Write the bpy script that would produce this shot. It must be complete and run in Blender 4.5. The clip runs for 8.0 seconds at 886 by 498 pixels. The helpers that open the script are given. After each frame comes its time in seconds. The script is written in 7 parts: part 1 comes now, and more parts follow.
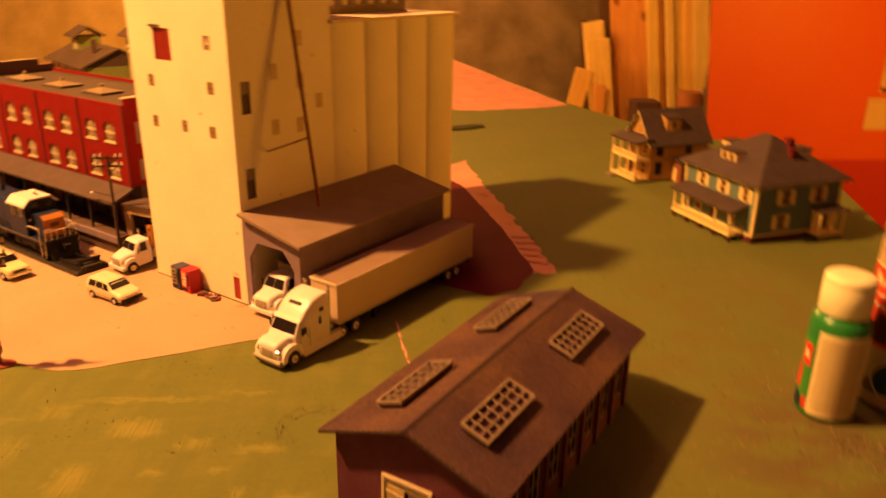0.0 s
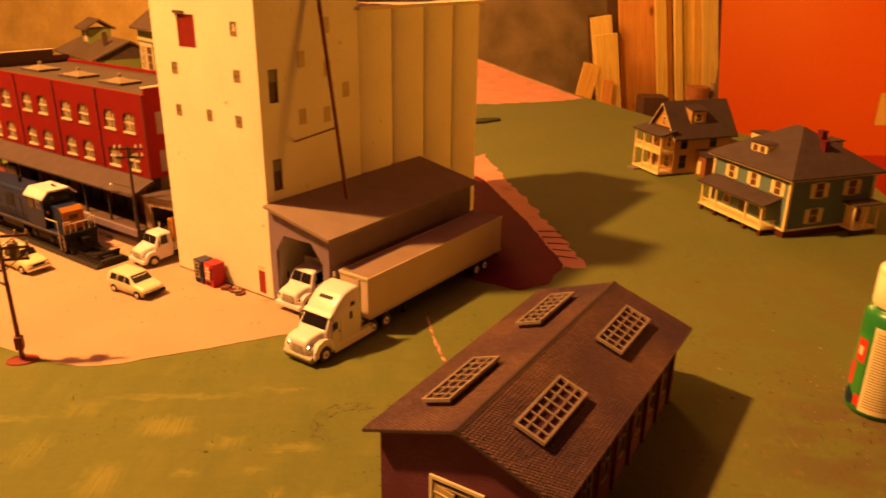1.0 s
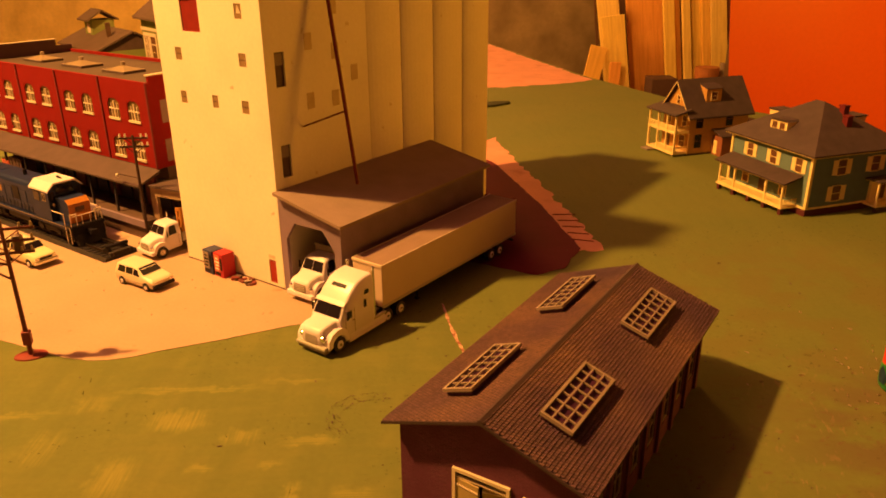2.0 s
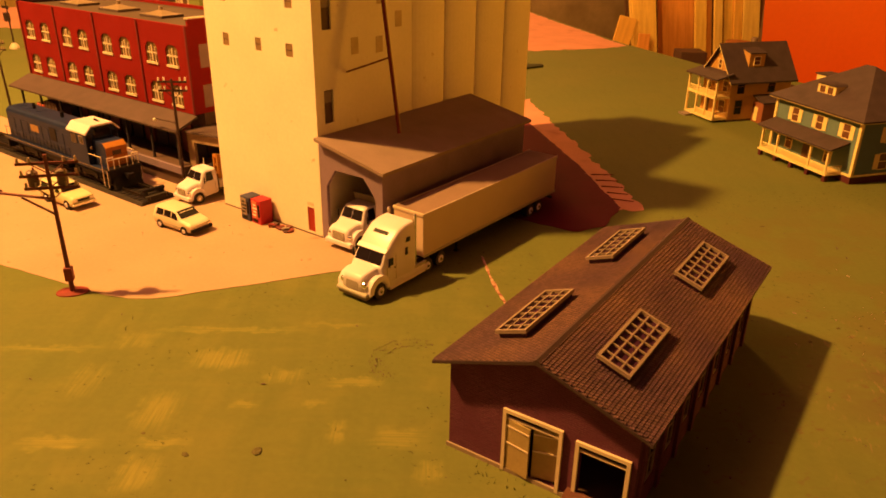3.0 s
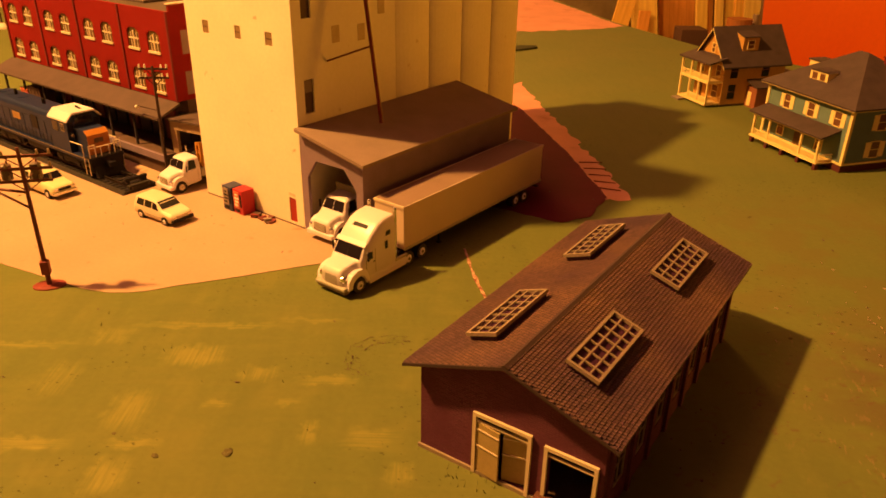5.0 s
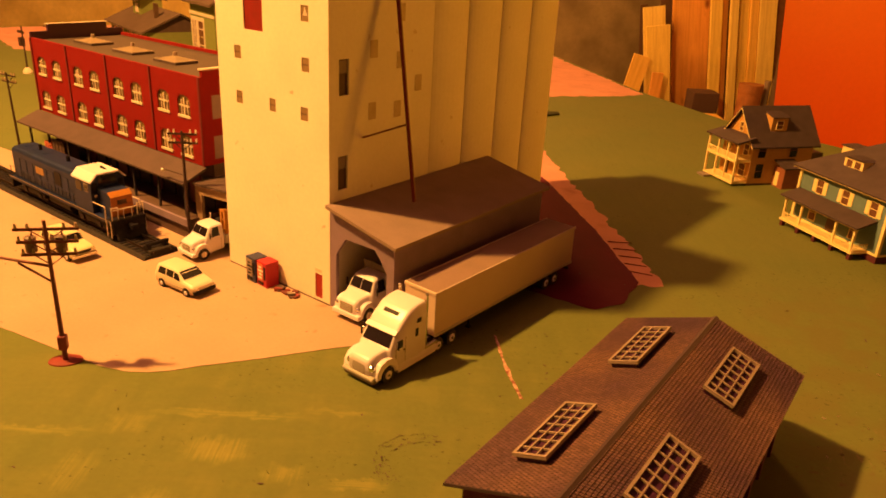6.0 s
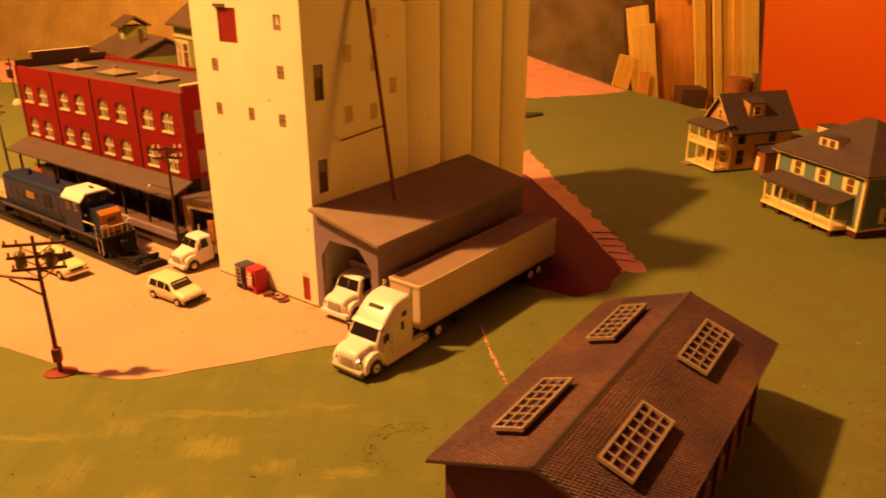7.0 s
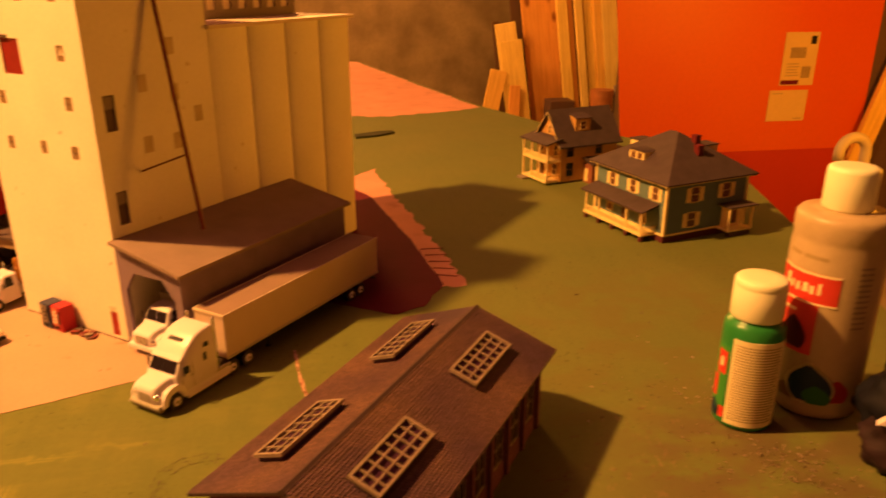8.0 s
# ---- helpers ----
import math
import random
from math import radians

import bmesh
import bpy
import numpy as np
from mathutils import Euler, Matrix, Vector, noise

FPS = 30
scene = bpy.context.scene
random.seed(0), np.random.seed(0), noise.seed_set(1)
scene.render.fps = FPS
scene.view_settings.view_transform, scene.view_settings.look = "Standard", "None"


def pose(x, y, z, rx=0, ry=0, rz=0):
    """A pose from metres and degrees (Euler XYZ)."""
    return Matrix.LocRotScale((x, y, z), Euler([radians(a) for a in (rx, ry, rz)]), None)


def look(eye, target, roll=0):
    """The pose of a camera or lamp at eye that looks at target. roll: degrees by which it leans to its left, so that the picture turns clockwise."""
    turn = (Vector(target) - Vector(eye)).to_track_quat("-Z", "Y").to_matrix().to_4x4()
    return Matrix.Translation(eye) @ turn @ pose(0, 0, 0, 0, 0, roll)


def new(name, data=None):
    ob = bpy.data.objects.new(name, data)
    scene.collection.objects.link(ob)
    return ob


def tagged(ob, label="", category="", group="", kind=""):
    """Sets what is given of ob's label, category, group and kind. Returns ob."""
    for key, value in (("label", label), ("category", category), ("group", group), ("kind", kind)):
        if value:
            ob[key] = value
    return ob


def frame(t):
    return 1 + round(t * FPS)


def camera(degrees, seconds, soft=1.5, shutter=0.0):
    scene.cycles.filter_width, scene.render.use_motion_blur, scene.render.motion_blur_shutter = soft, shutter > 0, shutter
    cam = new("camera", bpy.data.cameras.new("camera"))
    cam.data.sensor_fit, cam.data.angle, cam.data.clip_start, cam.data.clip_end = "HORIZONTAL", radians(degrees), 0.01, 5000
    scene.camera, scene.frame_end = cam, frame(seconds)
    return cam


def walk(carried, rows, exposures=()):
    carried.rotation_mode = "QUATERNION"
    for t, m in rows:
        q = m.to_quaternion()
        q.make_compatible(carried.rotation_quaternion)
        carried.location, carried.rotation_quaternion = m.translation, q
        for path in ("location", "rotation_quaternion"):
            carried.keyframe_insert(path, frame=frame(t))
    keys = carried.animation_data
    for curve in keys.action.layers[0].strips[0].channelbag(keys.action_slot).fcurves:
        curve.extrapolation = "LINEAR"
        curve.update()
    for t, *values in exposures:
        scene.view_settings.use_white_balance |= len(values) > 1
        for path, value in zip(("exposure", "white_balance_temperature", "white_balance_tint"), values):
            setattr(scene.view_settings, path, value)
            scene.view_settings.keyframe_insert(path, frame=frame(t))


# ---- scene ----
cam = camera(61.4, 8.0, 1.7, 0.5)
PATH = [
    (0, (0.053, 0.038, 0.278), (-1.005, 1.583, -0.426), 0.9),
    (0.2, (0.065, 0.028, 0.27), (-0.958, 1.59, -0.447), -2.8),
    (0.5, (0.055, 0.031, 0.277), (-0.947, 1.602, -0.449), 0.1),
    (0.7, (0.04, 0.042, 0.279), (-0.984, 1.6, -0.444), -0.1),
    (1, (0.025, 0.037, 0.269), (-1.037, 1.575, -0.444), 0.9),
    (1.2, (0.015, 0.042, 0.276), (-1.062, 1.565, -0.443), 1.7),
    (2.3, (0.011, 0.046, 0.254), (-1.061, 1.559, -0.494), -0.9),
    (2.5, (0.004, 0.039, 0.25), (-1.07, 1.541, -0.519), 1.3),
    (2.7, (-0.003, 0.041, 0.246), (-1.09, 1.519, -0.549), 1.0),
    (3, (-0.003, 0.035, 0.244), (-1.093, 1.501, -0.57), 0.9),
    (3.5, (-0.005, 0.04, 0.244), (-1.09, 1.493, -0.6), 1.4),
    (4, (0.002, 0.046, 0.247), (-1.079, 1.491, -0.616), 1.3),
    (4.2, (0.003, 0.051, 0.251), (-1.079, 1.492, -0.615), 1.0),
    (5.3, (0.002, 0.051, 0.254), (-1.067, 1.5, -0.618), 1.2),
    (5.5, (-0.016, 0.059, 0.266), (-1.095, 1.522, -0.567), 3.5),
    (5.7, (-0.029, 0.062, 0.271), (-1.123, 1.535, -0.524), 3.9),
    (6, (-0.032, 0.06, 0.271), (-1.147, 1.538, -0.487), 3.2),
    (6.2, (-0.031, 0.057, 0.267), (-1.156, 1.527, -0.490), 2.4),
    (6.5, (-0.024, 0.056, 0.267), (-1.156, 1.531, -0.47), 0.9),
    (7, (-0.011, 0.056, 0.264), (-1.135, 1.541, -0.464), -0.1),
    (7.2, (0.003, 0.065, 0.271), (-1.079, 1.578, -0.464), -1.1),
    (7.5, (0.022, 0.072, 0.269), (-0.972, 1.656, -0.439), -1.0),
    (7.7, (0.031, 0.076, 0.27), (-0.924, 1.685, -0.44), -0.4),
    (8, (0.049, 0.085, 0.273), (-0.846, 1.734, -0.419), 0.0),
]
walk(cam, [(t, look(eye, target, roll)) for t, eye, target, roll in PATH],
     ((0, 0.0, 7000, 32), (1.2, 0.0, 7000, 29), (2.5, 0.0, 6860, 20), (4.2, 0.0, 6860, 20), (6.5, 0.0, 6860, 22), (7.5, 0.0, 7060, 32), (8, 0.0, 7160, 34)))

# ---- world and light ----
world = bpy.data.worlds.new("world")
scene.world = world
world.use_nodes = True
world.node_tree.nodes["Background"].inputs["Color"].default_value = (0.9, 0.5, 0.2, 1)
world.node_tree.nodes["Background"].inputs["Strength"].default_value = 0.02

lamp = new("ceiling_bulb_light", bpy.data.lights.new("ceiling_bulb_light", "POINT"))
lamp.data.energy, lamp.data.color, lamp.data.shadow_soft_size = 243, (1.0, 0.497, 0.096), 0.034
lamp.location = (-1.05, -0.12, 1.28)
# Two unseen fill lights added for the far walls and the elevator's shaded side.
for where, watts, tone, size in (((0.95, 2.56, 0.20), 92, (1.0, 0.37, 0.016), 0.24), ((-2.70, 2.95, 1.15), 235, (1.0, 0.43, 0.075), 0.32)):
    fill_light = new("far_fill_light", bpy.data.lights.new("far_fill_light", "POINT"))
    fill_light.data.energy, fill_light.data.color, fill_light.data.shadow_soft_size = watts, tone, size
    fill_light.location = where


# ---- materials ----
def mat(name, color, rough=0.6, var=0.25, scale=120.0, fine=1200.0, bump=0.15, metal=0.0, tint=None, spread=0.5, shine=0.38):
    """Paint or plastic with blotches at one size and grain at a finer one."""
    m = bpy.data.materials.new(name)
    m.use_nodes = True
    n, l = m.node_tree.nodes, m.node_tree.links
    b = n["Principled BSDF"]
    b.inputs["Roughness"].default_value, b.inputs["Metallic"].default_value = rough, metal
    b.inputs["Specular IOR Level"].default_value = shine
    co = n.new("ShaderNodeTexCoord")
    big, small = n.new("ShaderNodeTexNoise"), n.new("ShaderNodeTexNoise")
    big.inputs["Scale"].default_value, big.inputs["Detail"].default_value = scale, 4
    small.inputs["Scale"].default_value, small.inputs["Detail"].default_value = fine, 2
    for t in (big, small):
        l.new(co.outputs["Object"], t.inputs["Vector"])
    other = tint or tuple(c * (1 - var) for c in color)
    ramp = n.new("ShaderNodeMapRange")
    ramp.inputs["From Min"].default_value, ramp.inputs["From Max"].default_value = 0.5 - spread / 2, 0.5 + spread / 2
    l.new(big.outputs["Fac"], ramp.inputs["Value"])
    mix = n.new("ShaderNodeMix")
    mix.data_type = "RGBA"
    mix.inputs["A"].default_value, mix.inputs["B"].default_value = (*color, 1), (*other, 1)
    l.new(ramp.outputs["Result"], mix.inputs["Factor"])
    grain = n.new("ShaderNodeMapRange")
    grain.inputs["To Min"].default_value, grain.inputs["To Max"].default_value = 1 - var * 0.6, 1 + var * 0.6
    l.new(small.outputs["Fac"], grain.inputs["Value"])
    mul = n.new("ShaderNodeMix")
    mul.data_type, mul.blend_type = "RGBA", "MULTIPLY"
    mul.inputs["Factor"].default_value = 1
    l.new(mix.outputs["Result"], mul.inputs["A"])
    l.new(grain.outputs["Result"], mul.inputs["B"])
    l.new(mul.outputs["Result"], b.inputs["Base Color"])
    if bump:
        bp = n.new("ShaderNodeBump")
        bp.inputs["Strength"].default_value, bp.inputs["Distance"].default_value = bump, 0.0004
        l.new(small.outputs["Fac"], bp.inputs["Height"])
        l.new(bp.outputs["Normal"], b.inputs["Normal"])
    return m


def speckled(m, scale, low, high, tone, amount):
    """Small scattered marks of another tone over a paint."""
    n, l = m.node_tree.nodes, m.node_tree.links
    b = n["Principled BSDF"]
    t, r, x = n.new("ShaderNodeTexNoise"), n.new("ShaderNodeMapRange"), n.new("ShaderNodeMix")
    t.inputs["Scale"].default_value, t.inputs["Detail"].default_value = scale, 3
    l.new(n["Texture Coordinate"].outputs["Object"], t.inputs["Vector"])
    r.inputs["From Min"].default_value, r.inputs["From Max"].default_value, r.inputs["To Max"].default_value = low, high, amount
    l.new(t.outputs["Fac"], r.inputs["Value"])
    x.data_type = "RGBA"
    l.new(r.outputs["Result"], x.inputs["Factor"])
    l.new(b.inputs["Base Color"].links[0].from_socket, x.inputs["A"])
    x.inputs["B"].default_value = (*tone, 1)
    l.new(x.outputs["Result"], b.inputs["Base Color"])
    return m


def by_piece(m, low, high):
    """Each loose piece of a joined mesh a little lighter or darker than the next."""
    n, l = m.node_tree.nodes, m.node_tree.links
    b = n["Principled BSDF"]
    g, r, x = n.new("ShaderNodeNewGeometry"), n.new("ShaderNodeMapRange"), n.new("ShaderNodeMix")
    r.inputs["To Min"].default_value, r.inputs["To Max"].default_value = low, high
    l.new(g.outputs["Random Per Island"], r.inputs["Value"])
    x.data_type, x.blend_type = "RGBA", "MULTIPLY"
    x.inputs["Factor"].default_value = 1
    l.new(b.inputs["Base Color"].links[0].from_socket, x.inputs["A"])
    l.new(r.outputs["Result"], x.inputs["B"])
    l.new(x.outputs["Result"], b.inputs["Base Color"])
    return m


def brick_mat(name, color, other, mortar, w, h):
    """Moulded brick: courses of real size for the model, laid on upright faces."""
    m = mat(name, color, 0.8, 0.25, 60, 900, 0.1, shine=0.15)
    n, l = m.node_tree.nodes, m.node_tree.links
    b = n["Principled BSDF"]
    geo, sep = n.new("ShaderNodeTexCoord"), n.new("ShaderNodeSeparateXYZ")
    l.new(geo.outputs["Object"], sep.inputs["Vector"])
    add, com = n.new("ShaderNodeMath"), n.new("ShaderNodeCombineXYZ")
    l.new(sep.outputs["X"], add.inputs[0])
    l.new(sep.outputs["Y"], add.inputs[1])
    l.new(add.outputs[0], com.inputs["X"])
    l.new(sep.outputs["Z"], com.inputs["Y"])
    br = n.new("ShaderNodeTexBrick")
    br.inputs["Scale"].default_value = 1
    br.inputs["Brick Width"].default_value, br.inputs["Row Height"].default_value = w, h
    br.inputs["Mortar Size"].default_value, br.inputs["Mortar Smooth"].default_value = h * 0.1, 0.3
    br.inputs["Color1"].default_value, br.inputs["Color2"].default_value = (*color, 1), (*other, 1)
    br.inputs["Mortar"].default_value = (*mortar, 1)
    l.new(com.outputs["Vector"], br.inputs["Vector"])
    mul = [x for x in n if x.bl_idname == "ShaderNodeMix"][0]
    l.new(br.outputs["Color"], mul.inputs["A"])
    bp = [x for x in n if x.bl_idname == "ShaderNodeBump"][0]
    inv = n.new("ShaderNodeMath")
    inv.operation, inv.inputs[0].default_value = "SUBTRACT", 1
    l.new(br.outputs["Fac"], inv.inputs[1])
    l.new(inv.outputs[0], bp.inputs["Height"])
    bp.inputs["Strength"].default_value, bp.inputs["Distance"].default_value = 0.5, 0.0002
    return m


def ground_mat():
    """Hand-brushed green paint: overlapping strokes, pale worn patches, dark specks."""
    m = mat("green_ground_paint", (0.119, 0.140, 0.038), 0.85, 0.16, 9, 260, 0.25, tint=(0.141, 0.146, 0.040), shine=0.15)
    n, l = m.node_tree.nodes, m.node_tree.links
    b, co = n["Principled BSDF"], n["Texture Coordinate"]
    color = b.inputs["Base Color"].links[0].from_socket

    def stroke(scale, turn, lo, hi, detail=3.0):
        mp, t, r = n.new("ShaderNodeMapping"), n.new("ShaderNodeTexNoise"), n.new("ShaderNodeMapRange")
        mp.vector_type = "TEXTURE"
        mp.inputs["Scale"].default_value, mp.inputs["Rotation"].default_value = tuple(1 / k for k in scale), (0, 0, radians(turn))
        l.new(co.outputs["Object"], mp.inputs["Vector"])
        l.new(mp.outputs["Vector"], t.inputs["Vector"])
        t.inputs["Scale"].default_value, t.inputs["Detail"].default_value = 1, detail
        r.inputs["From Min"].default_value, r.inputs["From Max"].default_value = lo, hi
        l.new(t.outputs["Fac"], r.inputs["Value"])
        return r.outputs["Result"]

    def lay(mask, tone, amount):
        nonlocal color
        k, x = n.new("ShaderNodeMath"), n.new("ShaderNodeMix")
        k.operation, k.inputs[1].default_value = "MULTIPLY", amount
        l.new(mask, k.inputs[0])
        x.data_type = "RGBA"
        l.new(k.outputs[0], x.inputs["Factor"])
        l.new(color, x.inputs["A"])
        x.inputs["B"].default_value = (*tone, 1)
        color = x.outputs["Result"]

    def both(p, q):
        k = n.new("ShaderNodeMath")
        k.operation = "MULTIPLY"
        l.new(p, k.inputs[0])
        l.new(q, k.inputs[1])
        return k.outputs[0]

    lay(stroke((26, 110, 1), 37, 0.42, 0.66), (0.141, 0.140, 0.041), 0.16)
    lay(stroke((95, 24, 1), 37, 0.44, 0.66), (0.094, 0.114, 0.034), 0.15)
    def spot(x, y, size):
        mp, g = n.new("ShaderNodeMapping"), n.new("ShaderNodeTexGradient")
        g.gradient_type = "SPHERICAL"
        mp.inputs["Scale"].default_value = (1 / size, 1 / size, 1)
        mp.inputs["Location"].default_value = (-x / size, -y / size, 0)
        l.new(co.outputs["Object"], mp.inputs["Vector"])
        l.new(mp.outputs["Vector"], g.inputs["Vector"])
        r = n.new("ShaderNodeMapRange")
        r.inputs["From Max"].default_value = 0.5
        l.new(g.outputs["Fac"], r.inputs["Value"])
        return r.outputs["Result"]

    front = spot(-0.26, 0.27, 0.34)
    lay(both(both(stroke((15, 36, 1), 37, 0.47, 0.60, 2.5), stroke((46, 14, 1), 31, 0.44, 0.58, 2.5)), front), (0.204, 0.189, 0.051), 0.22)
    lay(both(stroke((22, 160, 1), 37, 0.50, 0.62, 2.5), front), (0.204, 0.182, 0.051), 0.08)
    lay(both(stroke((60, 9, 1), 37, 0.48, 0.66, 4), front), (0.086, 0.106, 0.031), 0.20)

    # loaded-brush dabs, each with bristle streaks along it and a ragged end
    warp, shift, moved = n.new("ShaderNodeTexNoise"), n.new("ShaderNodeVectorMath"), n.new("ShaderNodeVectorMath")
    warp.inputs["Scale"].default_value, warp.inputs["Detail"].default_value = 130, 4
    l.new(co.outputs["Object"], warp.inputs["Vector"])
    shift.operation, shift.inputs[1].default_value = "MULTIPLY_ADD", (0.016, 0.016, 0)
    shift.inputs[2].default_value = (-0.008, -0.008, 0)
    l.new(warp.outputs["Color"], shift.inputs[0])
    moved.operation = "ADD"
    l.new(co.outputs["Object"], moved.inputs[0])
    l.new(shift.outputs[0], moved.inputs[1])
    bristle = (stroke((640, 34, 1), 37, 0.22, 0.68, 4), stroke((34, 640, 1), 37, 0.22, 0.68, 4))

    def dab(x, y, along, across, way, amount):
        mp, sep = n.new("ShaderNodeMapping"), n.new("ShaderNodeSeparateXYZ")
        mp.vector_type = "TEXTURE"
        mp.inputs["Location"].default_value, mp.inputs["Rotation"].default_value = (x, y, 0), (0, 0, radians(38))
        mp.inputs["Scale"].default_value = (along, across, 1)
        l.new(moved.outputs[0], mp.inputs["Vector"])
        l.new(mp.outputs["Vector"], sep.inputs["Vector"])
        edge = []
        for axis in ("X", "Y"):
            size, fall = n.new("ShaderNodeMath"), n.new("ShaderNodeMapRange")
            size.operation = "ABSOLUTE"
            l.new(sep.outputs[axis], size.inputs[0])
            fall.inputs["From Min"].default_value, fall.inputs["From Max"].default_value = 1.30, 0.45
            l.new(size.outputs[0], fall.inputs["Value"])
            edge.append(fall.outputs["Result"])
        lay(both(both(*edge), bristle[way]), (0.265, 0.239, 0.060), amount * 1.1)

    for x, y, along, across, way, amount in ((-0.337, 0.262, 0.017, 0.010, 0, 0.75), (-0.257, 0.293, 0.016, 0.004, 1, 0.65), (-0.293, 0.274, 0.010, 0.007, 0, 0.55), (-0.289, 0.241, 0.007, 0.004, 1, 0.6),
                                             (-0.321, 0.208, 0.010, 0.016, 0, 0.6), (-0.297, 0.193, 0.012, 0.004, 1, 0.75), (-0.285, 0.173, 0.010, 0.012, 0, 0.65), (-0.337, 0.162, 0.018, 0.0055, 1, 0.7),
                                             (-0.233, 0.255, 0.0035, 0.008, 0, 0.5), (-0.204, 0.271, 0.013, 0.008, 1, 0.5), (-0.261, 0.264, 0.006, 0.003, 1, 0.45), (-0.430, 0.203, 0.032, 0.004, 1, 0.5),
                                             (-0.358, 0.288, 0.045, 0.0035, 1, 0.5), (-0.395, 0.243, 0.012, 0.009, 0, 0.4), (-0.176, 0.260, 0.006, 0.007, 0, 0.5), (-0.378, 0.201, 0.009, 0.016, 0, 0.35), (-0.310, 0.335, 0.020, 0.003, 1, 0.4)):
        dab(x, y, along, across, way, amount)
    lay(both(both(stroke((330, 110, 1), 20, 0.56, 0.64, 4), stroke((40, 60, 1), 0, 0.48, 0.60)), spot(0.06, 0.49, 0.15)), (0.30, 0.19, 0.10), 0.55)
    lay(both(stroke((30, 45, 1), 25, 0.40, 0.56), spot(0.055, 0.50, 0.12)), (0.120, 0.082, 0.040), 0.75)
    lay(both(stroke((22, 30, 1), 50, 0.46, 0.58), spot(-0.03, 0.62, 0.22)), (0.138, 0.114, 0.036), 0.45)
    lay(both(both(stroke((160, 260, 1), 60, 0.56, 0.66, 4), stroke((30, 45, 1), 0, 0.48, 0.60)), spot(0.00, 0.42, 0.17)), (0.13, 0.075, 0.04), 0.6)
    lay(both(stroke((240, 340, 1), 20, 0.64, 0.70), stroke((8, 11, 1), 60, 0.48, 0.60)), (0.031, 0.032, 0.013), 0.75)
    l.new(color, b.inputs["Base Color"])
    return m


WHITE = speckled(mat("white_wall_paint", (0.80, 0.74, 0.60), 0.55, 0.10, 22, 300, 0.08), 95, 0.69, 0.76, (0.42, 0.27, 0.14), 0.6)
SHED_GREY = mat("shed_grey_paint", (0.235, 0.165, 0.235), 0.75, 0.2, 60, 900, 0.1)
CONCRETE = mat("grey_concrete_paint", (0.24, 0.185, 0.155), 0.7, 0.15, 60, 900, 0.1)
SHED_ROOF = mat("tan_brown_shed_roof", (0.265, 0.187, 0.160), 0.7, 0.2, 50, 900, 0.15)
ROOF_BROWN = mat("dark_brown_roof", (0.058, 0.031, 0.038), 0.7, 0.25, 50, 900, 0.2)
ROOF_GREY = mat("grey_roof", (0.085, 0.052, 0.050), 0.75, 0.3, 60, 900, 0.2)
GREEN = ground_mat()
PINK = speckled(mat("pink_foam_board", (0.66, 0.29, 0.21), 0.8, 0.22, 18, 500, 0.3, shine=0.12), 24, 0.60, 0.74, (0.34, 0.12, 0.085), 0.55)
TAN = speckled(mat("tan_apron_paint", (0.45, 0.30, 0.215), 0.75, 0.12, 16, 400, 0.15, shine=0.12), 55, 0.66, 0.74, (0.24, 0.13, 0.08), 0.5)
SEAM = mat("pale_torn_foam", (0.56, 0.34, 0.24), 0.8, 0.5, 260, 900, 0.3, tint=(0.22, 0.07, 0.05), spread=0.2)
MAROON = mat("dark_red_ground_paint", (0.125, 0.010, 0.026), 0.9, 0.25, 25, 500, 0.3, shine=0.12)
BRICK = brick_mat("purple_brown_brick", (0.140, 0.036, 0.082), (0.082, 0.022, 0.056), (0.20, 0.085, 0.12), 0.0030, 0.0011)
RED_BRICK = brick_mat("bright_red_brick", (0.265, 0.010, 0.008), (0.215, 0.008, 0.007), (0.18, 0.015, 0.016), 0.0026, 0.0009)
DOOR_OLIVE = mat("olive_door_paint", (0.40, 0.29, 0.13), 0.7, 0.25, 60, 700, 0.15)
DOOR_RED = mat("door_red", (0.32, 0.022, 0.016), 0.5, 0.15)
DARK_RED = mat("dark_red_trim", (0.15, 0.012, 0.014), 0.6, 0.2)
RED = mat("red_paint", (0.44, 0.018, 0.034), 0.5, 0.15)
CREAM = mat("cream_trim", (0.68, 0.55, 0.42), 0.6, 0.12)
WHITE_GLOSS = mat("white_gloss_plastic", (0.74, 0.66, 0.72), 0.3, 0.05, 60, 900, 0.02)
IVORY = mat("ivory_plastic", (0.70, 0.60, 0.46), 0.35, 0.06)
BLACK = mat("black_plastic", (0.011, 0.008, 0.013), 0.55, 0.3, shine=0.2)
GLASS = mat("dark_glass", (0.014, 0.010, 0.014), 0.06, 0.1, bump=0, shine=0.35)
TYRE = mat("tyre_rubber", (0.022, 0.017, 0.024), 0.7, 0.2)
SILVER = mat("silver_metal", (0.75, 0.72, 0.66), 0.25, 0.1, metal=1.0)
NAVY = mat("navy_blue_paint", (0.010, 0.019, 0.075), 0.5, 0.3, 80, 900, shine=0.3)
ORANGE = mat("orange_paint", (0.44, 0.135, 0.030), 0.5, 0.3)
BLUE_SIDING = mat("blue_green_siding", (0.13, 0.20, 0.20), 0.6, 0.15)
YELLOW_SIDING = mat("ochre_yellow_siding", (0.53, 0.28, 0.078), 0.6, 0.15)
OLIVE_SIDING = mat("olive_green_siding", (0.22, 0.24, 0.07), 0.6, 0.15)
RED_WALL = mat("red_wall_paint", (0.60, 0.100, 0.013), 0.45, 0.10, 1.6, 60, 0.1, tint=(0.58, 0.068, 0.012))
